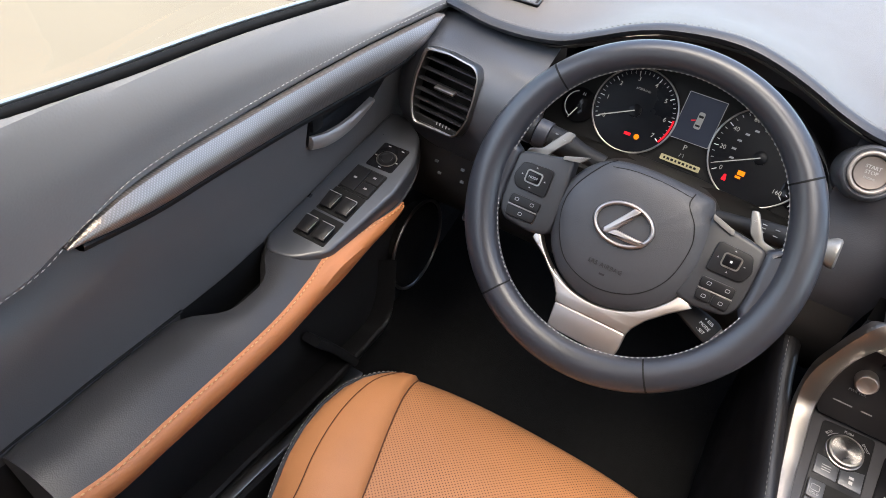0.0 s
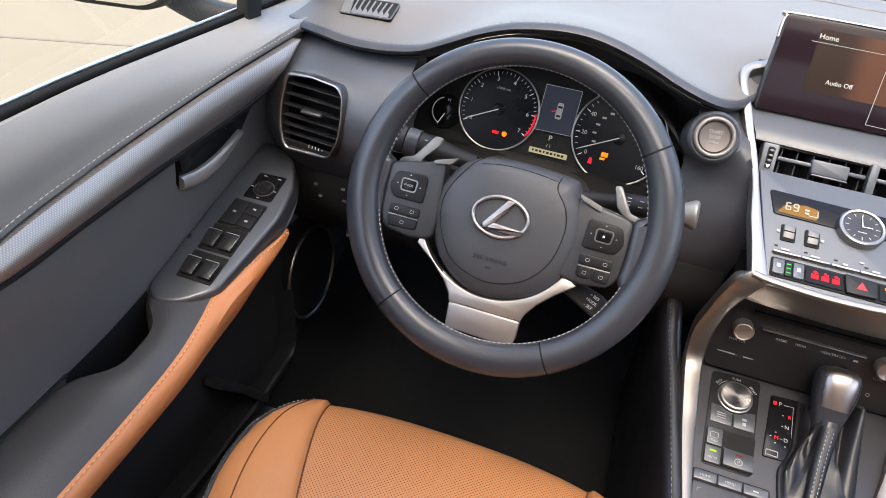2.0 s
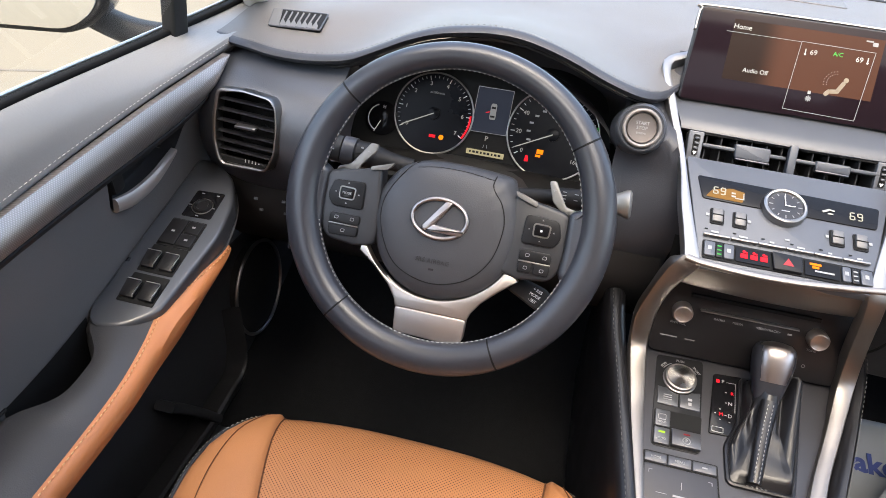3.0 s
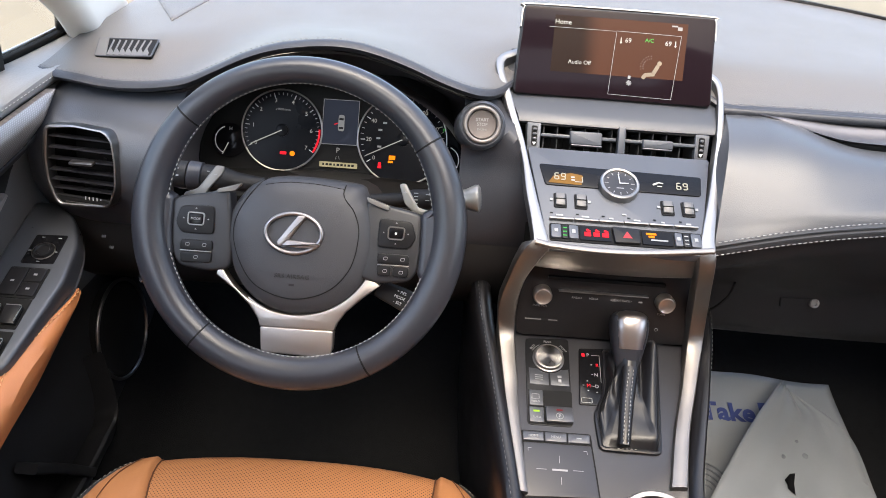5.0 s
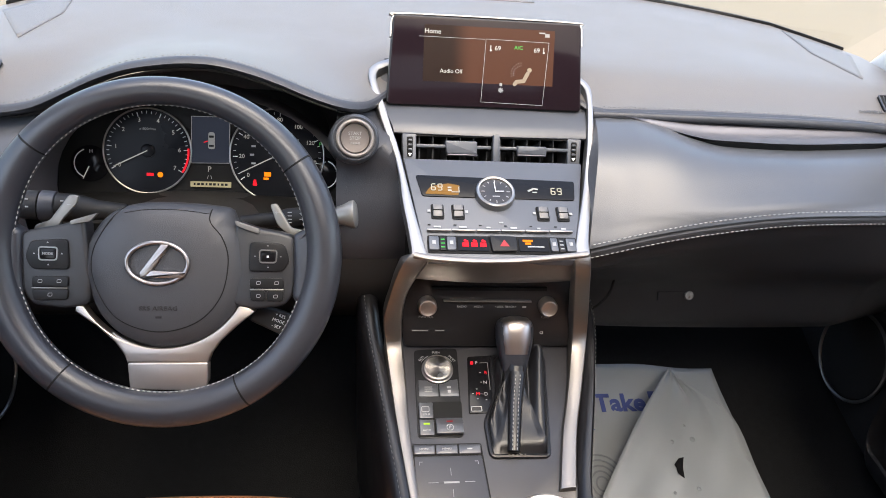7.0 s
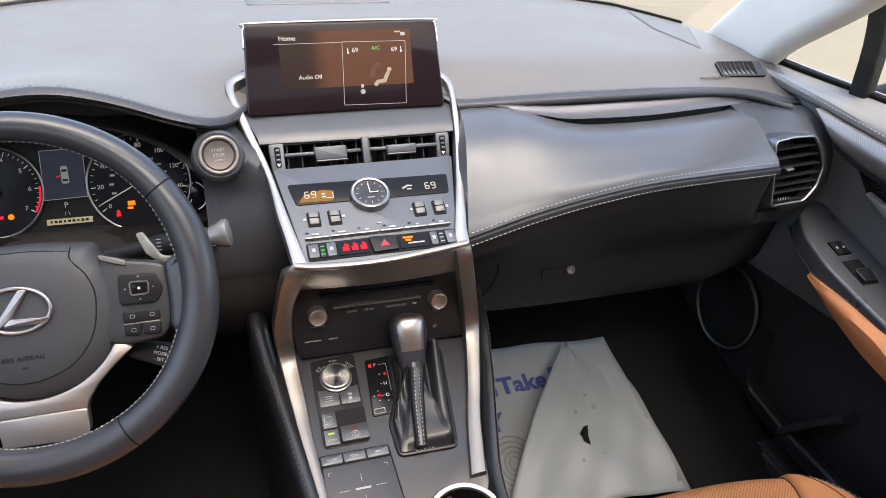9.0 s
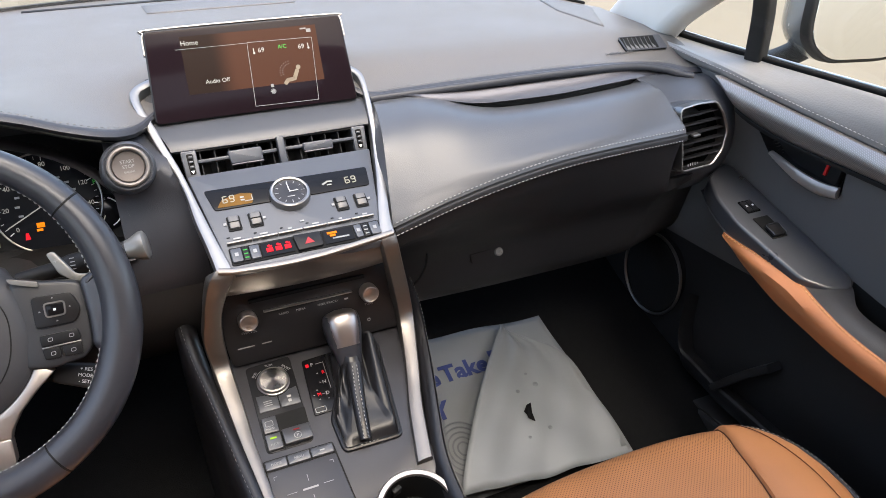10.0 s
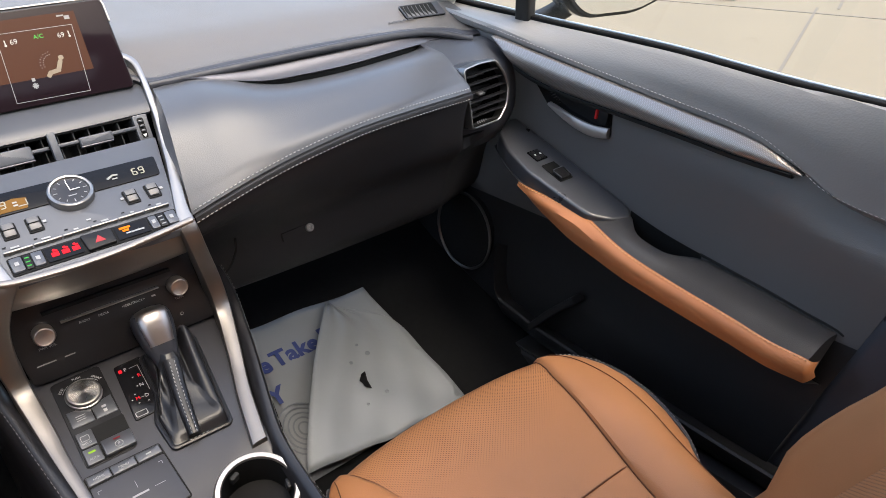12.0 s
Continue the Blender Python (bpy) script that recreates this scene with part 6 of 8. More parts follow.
def build_mirror(s):
    mr = thing("wing_mirror", (s * 0.86, 0.20, 0.78), "grey painted wing mirror outside the door window", "wing mirror", group="wing mirrors")
    m = axes((s * 1.005, 0.135, 0.835), (1, -0.10 * s, 0), (0, 0.05, 1))
    ol = rounded([(-0.145, -0.045), (-0.135, 0.06), (0.05, 0.095), (0.12, 0.085), (0.150, 0.01), (0.125, -0.070), (0.03, -0.092), (-0.10, -0.085)], 0.03, 6)
    ol = [(s * x, y) for x, y in ol]
    b = plate(ol, m, 0.02, 0.006)
    part("housing", b, RUBBER, mr, "black mirror surround")
    rows = []
    for k in np.linspace(0, 1, 6):
        c = math.sqrt(max(0, 1 - (k * 0.98) ** 2))
        rows.append([m @ Vector((x * (0.55 + 0.45 * c), y * (0.5 + 0.5 * c), -0.018 - 0.09 * k)) for x, y in ol])
    part("cap", grid(rows, close_v=True, caps=True), PAINT, mr, "grey painted mirror cap")
    part("mirror_glass", plate([(x * 0.955, y * 0.93) for x, y in ol], at(m, 0, 0, 0.002), 0.002, 0.001), MIRROR, mr, "reflecting mirror glass")
    part("foot", sweep(curve([(s * 0.82, 0.25, 0.735), (s * 0.89, 0.23, 0.742), (s * 0.95, 0.20, 0.775)], 10), round_profile(0.045, 0.035, 0.012), up=(0, 0, 1)), RUBBER, mr)
    return mr


build_mirror(-1)
build_mirror(1)

# ---------- seats ----------


def build_seat(cx, fy, fz, label, backrest_y, slim=0.0):
    """Front seat: cushion whose front edge lies at y = fy, its top at height fz there."""
    seat = thing("front_seat", (cx, fy - 0.25, 0.09), label, "car seat", group="front seats")
    half = lambda v: along([(0.0, 0.177), (0.05, 0.172), (0.11, 0.157), (0.2, 0.131), (0.3, 0.109), (0.55, 0.10)], v)[0] - slim * min(1, v / 0.05)          # half width of the insert
    vs = [-0.028, -0.024, -0.016, -0.006, 0.004, 0.015, 0.03, 0.05, 0.08, 0.12, 0.16, 0.20, 0.25, 0.30, 0.35, 0.40, 0.46, 0.52]
    fr = lambda v: along([(-0.028, -0.14), (-0.024, -0.07), (-0.016, -0.030), (-0.006, -0.012), (0.004, -0.004), (0.015, 0.0), (0.03, 0.003), (0.05, 0.004), (0.15, 0.0), (0.35, -0.03), (0.52, -0.045)], v)[0]
    rows = []
    for v in vs:
        h = half(max(0, v)) + 0.001
        rows.append([(cx + h * k, fy - v - 0.012 * abs(k) ** 3, fz + fr(v) - 0.006 * k * k + 0.003) for k in np.linspace(-1, 1, 15)])
    part("seat_insert", grid(rows), TAN_HOLES, seat, "perforated tan leather cushion")
    for s in (-1, 1):
        rows, pipe, seam2, crease = [], [], [], []
        for v in vs:
            h = half(max(0, v))
            full = along([(-0.028, 0.185), (-0.016, 0.197), (0.004, 0.207), (0.03, 0.224), (0.06, 0.240), (0.10, 0.247), (0.15, 0.246), (0.20, 0.236), (0.25, 0.218), (0.31, 0.192), (0.52, 0.165)], v)[0]
            up = along([(-0.03, 0.0), (0.05, 0.004), (0.15, 0.013), (0.3, 0.024), (0.52, 0.032)], v)[0]
            zf = fz + fr(v)
            low = along([(-0.028, zf - 0.02), (0.0, zf - 0.010), (0.06, fz - 0.006), (0.12, fz - 0.004), (0.25, fz - 0.022), (0.31, fz - 0.06), (0.52, fz - 0.10)], v)[0]
            low = min(low, zf - 0.008)
            y = fy - v - 0.012
            pro = curve([(h, zf - 0.004), (h + 0.006, zf + 0.003 + 0.3 * up), (h * 0.62 + full * 0.38, zf + 0.002 + up), (h * 0.25 + full * 0.75, zf - 0.002 + 0.85 * up), (full - 0.004, zf * 0.65 + low * 0.35), (full, low)], 16)
            rows.append([(cx + s * d, y, z) for d, z in pro])
            pipe.append(Vector((cx + s * (full + 0.001), y, low)))
            d, z = pro[10]
            seam2.append(Vector((cx + s * d, y, z + 0.0012)))
            d, z = pro[0]
            crease.append(Vector((cx + s * d, y, z + 0.002)))
        part("cushion_bolster", grid(rows), TAN, seat, "smooth tan leather side bolster")
        part("piping", sweep(curve(pipe, 60), circle(0.0028, 8)), LEATHER, seat, "dark piping round the cushion")
        part("stitching", stitches([p + Vector((s * 0.002, 0, 0.003)) for p in curve(pipe, 80)], 0.004, 0.003), THREAD, seat)
        # dark cords draw the shade in the seam folds
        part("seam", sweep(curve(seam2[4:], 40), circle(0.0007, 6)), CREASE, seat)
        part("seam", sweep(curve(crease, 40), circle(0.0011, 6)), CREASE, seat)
        # plastic skirt under the bolster
        rows = [[(cx + s * 0.16, fy - v, z) for v in np.linspace(0.02, 0.56, 6)] for z in (0.27, 0.2, 0.12)]
        part("seat_skirt", grid(rows), CHARCOAL, seat)
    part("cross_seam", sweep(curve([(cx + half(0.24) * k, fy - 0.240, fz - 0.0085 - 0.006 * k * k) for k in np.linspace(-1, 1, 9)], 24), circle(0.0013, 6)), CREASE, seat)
    part("seat_base", box(pose(cx, fy - 0.30, 0.18), 0.31, 0.44, 0.16, 0.02), CHARCOAL, seat)
    # backrest, leaning back
    by = backrest_y
    rows = []
    hs = np.linspace(-0.25, 1, 26)
    lean = lambda k: by - 0.30 * k
    hz = lambda k: 0.33 + 0.62 * k
    rows = [[(cx + 0.125 * x, lean(k) + 0.008 * x * x, hz(k)) for x in np.linspace(-1, 1, 9)] for k in hs]
    part("backrest_insert", grid(rows), TAN_HOLES_BACK, seat, "perforated tan leather backrest")
    for s in (-1, 1):
        rows = []
        for k in hs:
            fwd = along([(0, 0.046), (0.06, 0.058), (0.113, 0.068), (0.22, 0.068), (0.32, 0.060), (0.5, 0.055), (0.8, 0.035), (1, 0.01)], k)[0]
            wide = along([(0, 0.215), (0.3, 0.245), (0.7, 0.245), (1, 0.20)], k)[0]
            pro = curve([(0.124, lean(k) - 0.002), (0.135, lean(k) + 0.02), (0.175, lean(k) + fwd), (wide - 0.02, lean(k) + fwd * 0.8), (wide, lean(k) + 0.0), (wide - 0.01, lean(k) - 0.08)], 14)
            rows.append([(cx + s * d, y, hz(k)) for d, y in pro])
        part("backrest_bolster", grid(rows), TAN, seat, "smooth tan leather backrest bolster")
    rows = [[(cx + x, lean(k) - 0.09, hz(k)) for x in np.linspace(-0.235, 0.235, 5)] for k in hs]
    part("backrest_shell", grid(rows), CHARCOAL, seat)
    rows = [[(cx + x, y, z) for x in np.linspace(-0.2, 0.2, 6)] for y, z in ((lean(1) + 0.01, hz(1)), (lean(1) - 0.03, hz(1) + 0.02), (lean(1) - 0.09, hz(1)))]
    part("backrest_top", grid(rows), TAN, seat)
    return seat


build_seat(-0.37, -0.002, 0.335, "tan leather driver's seat with perforated cushion", -0.60)
build_seat(0.356, -0.095, 0.318, "tan leather passenger seat with perforated cushion", -0.53, 0.012)


def build_rear_bench():
    b = thing("rear_bench", (0, -1.4, 0.09), "tan leather rear bench seat", "rear seat")
    part("cushion", box(pose(0, -1.30, 0.34, 6), 1.3, 0.48, 0.16, 0.05), TAN, b)
    part("backrest", box(pose(0, -1.62, 0.66, -18), 1.3, 0.16, 0.58, 0.05), TAN, b)
    return b


build_rear_bench()

# ---------- instruments ----------
DIALS = axes((-0.37, 0.270, 0.688), (1, 0, 0), (0, TILT_S, TILT_C))


def build_cluster():
    c = thing("instrument_cluster", (-0.37, 0.27, 0.62), "dark instrument cluster with two silver-ringed dials", "instrument cluster")
    M = DIALS
    part("face", plate(rounded([(-0.19, -0.075), (-0.185, 0.055), (-0.13, 0.085), (0.10, 0.085), (0.16, 0.06), (0.19, -0.075)], 0.02, 4), at(M, 0, 0, -0.003), 0.01), BLACK, c)
    # tunnel walls up to the hood
    rows = []
    for k, e in ((0.0, 0), (0.5, 0.004), (1.0, 0.008)):
        ring = []
        for a in np.linspace(-0.2, 1.2, 30):
            ang = math.pi * a
            x, y = 0.19 * math.cos(ang), -0.045 + 0.135 * max(-0.2, math.sin(ang))
            q = M @ Vector((x * (1 + 0.02 * k), y, 0.0))
            ring.append(q + Vector((0, -0.085 * k, 0.012 * k)))
        rows.append(ring)
    part("tunnel", grid(rows), HOODLINING, c, "dark grey tunnel round the dials")
    def dial(x, y, r, nums, a0, a1, major, needle, red):
        D = at(M, x, y, 0)
        d = part("dial", turned([(0, -0.003), (r * 0.97, -0.003), (r * 0.97, 0.0), (0.0, 0.0)], D, 64), DIALFACE, c, "round black dial")
        nz = tuple(M.to_3x3() @ Vector((0, 0, 1)))
        part("dial_ring", sweep([D @ Vector((p, q, 0.002)) for p, q in circle(r, 72)], circle(0.0012, 8), up=nz, closed=True), SILVER, d, "satin silver dial ring")
        n = (len(nums) - 1) * major
        tk = []
        for k in range(n + 1):
            a = radians(a0 + (a1 - a0) * k / n)
            l = 0.006 if k % major == 0 else 0.0035
            tk.append(box(at(D, (r - 0.004 - l / 2) * math.cos(a), (r - 0.004 - l / 2) * math.sin(a), 0.0012) @ pose(0, 0, 0, 0, 0, math.degrees(a)), l, 0.0010 if k % major == 0 else 0.0005, 0.0006))
        part("tick_marks", join(*tk), WHITE, d)
        for k, t in enumerate(nums):
            a = radians(a0 + (a1 - a0) * k / (len(nums) - 1))
            if t:
                part("numeral", lettering(t, at(D, (r - 0.0155) * math.cos(a), (r - 0.0145) * math.sin(a), 0.0012), 0.0057), G_WHITE, d)
        if red:
            part("red_zone", grid([[D @ Vector(((r - q) * math.cos(radians(a)), (r - q) * math.sin(radians(a)), 0.0016)) for q in (0.0025, 0.0052)] for a in np.linspace(*red, 14)]), G_RED, d)
        a = radians(needle)
        part("needle", box(at(D, 0.5 * (r - 0.008) * math.cos(a), 0.5 * (r - 0.008) * math.sin(a), 0.004) @ pose(0, 0, 0, 0, 0, needle), r - 0.008, 0.0013, 0.0008), G_WHITE, d)
        part("needle_hub", turned([(0, 0), (0.009, 0), (0.009, 0.0018), (0.007, 0.0025), (0, 0.0025)], D, 28), DIALFACE, d)
        return d
    t = dial(-0.074, -0.003, 0.0565, ["0", "1", "2", "3", "4", "5", "6", "7"], 208, -32, 5, 207, (5, -32))
    part("dial_text", lettering("x1000r/min", at(M, -0.074, 0.026, 0.0012), 0.0032), G_DIM, t)
    part("warning_lamp", box(at(M, -0.071, -0.0345, 0.0012), 0.009, 0.004, 0.0006), G_RED, t)
    part("warning_lamp", turned([(0, 0), (0.0036, 0), (0.0036, 0.0006), (0, 0.0006)], at(M, -0.058, -0.0345, 0.001), 14), G_AMBER, t)
    s = dial(0.096, -0.004, 0.063, ["0", "20", "40", "60", "80", "100", "120", "140", "160"], 215, -42, 4, 207, None)
    for k, a in enumerate(np.linspace(200, 20, 10)):
        part("dial_text", box(at(M, 0.096 + 0.034 * math.cos(radians(a)), -0.004 + 0.034 * math.sin(radians(a)), 0.0012), 0.0055, 0.0026, 0.0005), GREY, s)
    part("warning_lamp", plate(rounded([(-0.003, -0.004), (0.003, -0.004), (0.0015, 0.0045), (-0.0015, 0.0045)], 0.001), at(M, 0.066, -0.042, 0.0014), 0.0006), G_RED, s)
    part("warning_lamp", join(box(at(M, 0.083, -0.030, 0.0012), 0.009, 0.006, 0.0006), box(at(M, 0.081, -0.036, 0.0012), 0.007, 0.003, 0.0006)), G_AMBER, s)
    # small fuel and temperature arcs
    for x, y, a0, a1, le in ((-0.148, -0.022, 110, 250, "E"), (0.158, -0.028, 70, -70, "F")):
        g = part("small_gauge", turned([(0, -0.002), (0.024, -0.002), (0.024, 0.0), (0.022, 0.001), (0, 0.0005)], at(M, x, y, 0), 36), GLOSS, c, "small black side gauge")
        part("gauge_arc", grid([[at(M, x, y, 0) @ Vector((q * math.cos(radians(a)), q * math.sin(radians(a)), 0.0016)) for q in (0.0185, 0.0200)] for a in np.linspace(a0, a1, 16)]), WHITE, g)
        part("gauge_needle", box(at(M, x + (0.006 if x < 0 else -0.006) * 0 - 0.004, y - 0.012, 0.003) @ pose(0, 0, 0, 0, 0, 245), 0.018, 0.0012, 0.0006), G_WHITE, g)
        part("gauge_mark", lettering("H" if x < 0 else "F", at(M, x + 0.002, y + 0.016, 0.0016), 0.0045), WHITE, g)
    # middle display
    q = part("trip_display", plate([(-0.0175, 0.045), (0.0325, 0.0455), (0.0320, -0.0165), (-0.0180, -0.0175)], at(M, 0, 0, 0.0), 0.002), G_LCD, c, "lit trip display between the dials")
    fr = [(-0.0175, 0.045), (0.0325, 0.0455), (0.0320, -0.0165), (-0.0180, -0.0175)]
    for i in range(4):
        a, b = Vector(fr[i]), Vector(fr[(i + 1) % 4])
        k = (a + b) / 2
        part("display_edge", box(at(M, k.x, k.y, 0.0006) @ pose(0, 0, 0, 0, 0, math.degrees(math.atan2(b.y - a.y, b.x - a.x))), (b - a).length, 0.0007, 0.0006), G_DIM, q)
    car = part("car_symbol", plate(rounded([(0.0045, 0.0245), (0.0125, 0.0245), (0.0130, 0.0020), (0.0040, 0.0020)], 0.003, 4), at(M, 0, 0, 0.0008), 0.0005), G_DIM, q, "small car seen from above")
    for y, h in ((0.0185, 0.0030), (0.0062, 0.0026)):
        part("car_glass", box(at(M, 0.0085, y, 0.0010), 0.0062, h, 0.0004), DIALFACE, car)
    part("door_mark", box(at(M, 0.0010, 0.0115, 0.0008) @ pose(0, 0, 0, 0, 0, 20), 0.0055, 0.0012, 0.0005), G_RED, q)
    part("gear_letter", lettering("P", at(M, 0.006, -0.0255, 0.0012), 0.0072), G_WHITE, q)
    part("lane_symbol", join(*[box(at(M, 0.006 + dx, -0.036, 0.0010) @ pose(0, 0, 0, 0, 0, a), 0.0007, 0.0048, 0.0005) for dx, a in ((-0.0022, -14), (0.0022, 14))]), G_DIM, q)
    part("message_bar", plate(rounded([(-0.019, -0.042), (0.0345, -0.042), (0.0345, -0.0495), (-0.019, -0.0495)], 0.0008), at(M, 0, 0, 0.0010), 0.001), G_YELLOW, q, "pale yellow lit message bar")
    for k in range(9):
        part("message_mark", box(at(M, -0.0135 + 0.0052 * k, -0.0457, 0.0012), 0.0036 if k % 3 else 0.0024, 0.0030, 0.0004), DIALFACE, q)
    part("ready_lamp", lettering("P", at(M, 0.154, 0.012, 0.010), 0.0055), G_GREEN, c)
    # lower cowl between the dials and the wheel
    rows = []
    for x in np.linspace(-0.555, -0.195, 16):
        d = 0.006 * ((x + 0.375) / 0.18) ** 2
        rows.append([(x, y, z - d) for y, z in ((0.262, 0.630), (0.255, 0.6335), (0.22, 0.640), (0.185, 0.6365), (0.165, 0.628), (0.165, 0.60))])
    part("lower_cowl", grid(rows), BLACK, c)
    return c


build_cluster()


def build_start_button():
    m = axes((-0.169, 0.166, 0.747), (1, 0.08, 0), (0, TILT_S, TILT_C))
    b = thing("start_button", m.translation, "round start stop button with a silver ring", "push button")
    part("pod", turned([(0.0, -0.05), (0.031, -0.05), (0.0305, -0.006), (0.0285, -0.001), (0.0265, 0.0005), (0.0245, -0.001), (0, -0.001)], m, 48), PAD, b)
    nz = tuple(m.to_3x3() @ Vector((0, 0, 1)))
    part("button_ring", sweep([m @ Vector((x, y, 0.001)) for x, y in circle(0.0212, 56)], circle(0.0025, 10), up=nz, closed=True), RINGMETAL, b, "satin metal ring")
    part("button_face", turned([(0, -0.004), (0.0182, -0.004), (0.0182, -0.0005), (0.0170, 0.0005), (0.014, -0.0002), (0, -0.0006)], m, 48), surface("brushed_dark_metal", (0.095, 0.082, 0.076), 0.4, metallic=0.6, vary=0.1), b, "dark brushed button face")
    for t, y, h in (("START", 0.0058, 0.0040), ("STOP", 0.0, 0.0040), ("ENGINE", -0.0062, 0.0024)):
        part("lettering", lettering(t, at(m, 0, y, 0.0004), h), GREY, b)
    return b


build_start_button()


def build_side_vent(s):
    v = thing("side_vent", (s * 0.64, 0.12, 0.61), "dark dashboard air vent with a silver surround", "air vent", group="side vents")
    m, ol = vent_opening(s)
    nz = tuple(m.to_3x3() @ Vector((0, 0, 1)))
    # the metal surround is broad beside the door and thin elsewhere
    broad = lambda i: 1.0 + 0.9 * max(0.0, s * ol[i % len(ol)][0] / 0.045)
    n = len(ol)
    rows = []
    for i, (x, y) in enumerate(ol):
        a, b = Vector(ol[i - 1]), Vector(ol[(i + 1) % n])
        side = Vector((b - a).yx).normalized()
        out = Vector((side.x, -side.y))
        if out.dot(Vector((x, y))) < 0:
            out = -out
        k = 0.0024 * broad(i)
        rows.append([m @ Vector((x + out.x * d, y + out.y * d, h)) for d, h in ((-0.4 * k, -0.012), (-0.4 * k, 0.004), (0.0, 0.0052), (0.7 * k, 0.0046), (k, 0.002), (k, -0.012))])
    part("surround", grid(rows, close_u=True), VENTMETAL, v, "satin metal vent surround")
    part("duct", grid([[m @ Vector((x * k, y * k, z)) for x, y in ol] for k, z in ((1.0, 0.003), (0.98, -0.02), (0.9, -0.05), (0.05, -0.05))], close_v=True), BLACK, v, "black air duct behind the slats")
    part("vent_shell", grid([[m @ Vector((x * k, y * k, z)) for x, y in ol] for k, z in ((1.02, 0.0), (1.035, -0.004), (1.045, -0.02), (1.05, -0.06))], close_v=True), PAD, v)
    low = 0.0 if s < 0 else -0.0040
    for y in (0.0355, 0.0215, 0.0075, -0.0065, -0.0185, -0.0290):
        y += low
        cross = sorted(ax + (bx - ax) * (y - ay) / (by - ay) for (ax, ay), (bx, by) in zip(ol, ol[1:] + ol[:1]) if (ay > y) != (by > y))
        if len(cross) > 1:
            part("slat", box(at(m, (cross[0] + cross[-1]) / 2, y, -0.004) @ pose(0, 0, 0, 12), cross[-1] - cross[0] - 0.002, 0.0017, 0.010, 0.0006), SLATGREY, v)
    part("vent_tab", box(at(m, 0.003 if s < 0 else -0.020, 0.0060 + 1.2 * low, 0.0035) @ pose(0, 0, 0, 20, 0, 2), 0.031 if s < 0 else 0.014, 0.0040, 0.010, 0.0016), SILVER, v, "silver vent tab")
    part("vent_foot", plate([q for q in [(x * 0.97, y * 0.985) for x, y in ol] if q[1] < -0.033 + low], at(m, 0, 0, 0.002), 0.006, 0.0006), BLACK, v, "plain foot of the vent with its scale")
    x0 = 0.004 if s < 0 else -0.034
    for k in range(5):
        part("scale_mark", box(at(m, x0 + 0.0050 * k, -0.0385 + 1.1 * low, 0.0022), 0.0012, 0.0042 if k < 4 else 0.002, 0.0006), GREY, v)
    part("foot_line", box(at(m, 0.003 if s < 0 else -0.020, -0.0455 + 1.2 * low, 0.0026), 0.052, 0.0009, 0.0012), SILVER, v)
    return v


build_side_vent(-1)
build_side_vent(1)


def build_defroster(s):
    g = thing("defroster_grille", (s * 0.65, 0.275, top_height(s * 0.65, 0.275)), "small slatted side window defroster grille", "air grille", group="defroster grilles")
    corners = [(-0.678, 0.233), (-0.6865, 0.275), (-0.606, 0.2735), (-0.6045, 0.233)] if s < 0 else [(0.603, 0.268), (0.6085, 0.3055), (0.701, 0.318), (0.694, 0.279)]
    x, y = sum(c[0] for c in corners) / 4, sum(c[1] for c in corners) / 4
    slope_x = (top_height(x + 0.03, y) - top_height(x - 0.03, y)) / 0.06
    slope_y = (top_height(x, y + 0.02) - top_height(x, y - 0.02)) / 0.04
    m = axes((x, y, top_height(x, y) + 0.0030), (1, 0, slope_x), (0, 1, slope_y))
    q = [(c[0] - x, c[1] - y) for c in corners]
    nz = tuple(m.to_3x3() @ Vector((0, 0, 1)))
    part("frame", sweep([m @ Vector((a, b, 0.0002)) for a, b in rounded(q, 0.003, 3)], round_profile(0.0022, 0.002, 0.0008), up=nz, closed=True), PLASTIC, g, "dark edge of the grille")
    part("shaft", plate(rounded(q, 0.003, 3), m, 0.008), BLACK, g)
    near, far = (Vector(q[0]), Vector(q[3])), (Vector(q[1]), Vector(q[2]))
    outer = 0.0 if s < 0 else 1.0
    flat = [near[0].lerp(near[1], outer + s * -0.0), far[0].lerp(far[1], outer), far[0].lerp(far[1], abs(outer - 0.16)), near[0].lerp(near[1], abs(outer - 0.20))]
    part("flat_end", plate([tuple(v) for v in flat], at(m, 0, 0, 0.0012), 0.002), SLAT if s < 0 else PLASTIC, g, "plain end of the grille")
    for k in range(7):
        u = 0.25 + 0.105 * k if s < 0 else 0.08 + 0.105 * k
        a, b = near[0].lerp(near[1], u), far[0].lerp(far[1], u + 0.02)
        w0, w1 = 0.0074, 0.0040
        top = [(a.x - w0 / 2, a.y + 0.002, 0.0012), (a.x + w0 / 2, a.y + 0.002, 0.0004), (b.x + w1 / 2, b.y - 0.003, -0.0015), (b.x - w1 / 2, b.y - 0.003, 0.0012)]
        bm = bmesh.new()
        up = [bm.verts.new(m @ Vector(v)) for v in top]
        dn = [bm.verts.new(m @ (Vector(v) - Vector((0, 0, 0.0014)))) for v in top]
        bm.faces.new(up)
        bm.faces.new(dn[::-1])
        for i in range(4):
            bm.faces.new((up[i], dn[i], dn[(i + 1) % 4], up[(i + 1) % 4]))
        part("slat", bm, SLAT, g)
    return g


build_defroster(-1)
build_defroster(1)

# ---------- climate controls ----------


def quad(x0, x1, y0, y1, r=0.0015):
    return rounded([(x0, y0), (x1, y0), (x1, y1), (x0, y1)], r, 3)


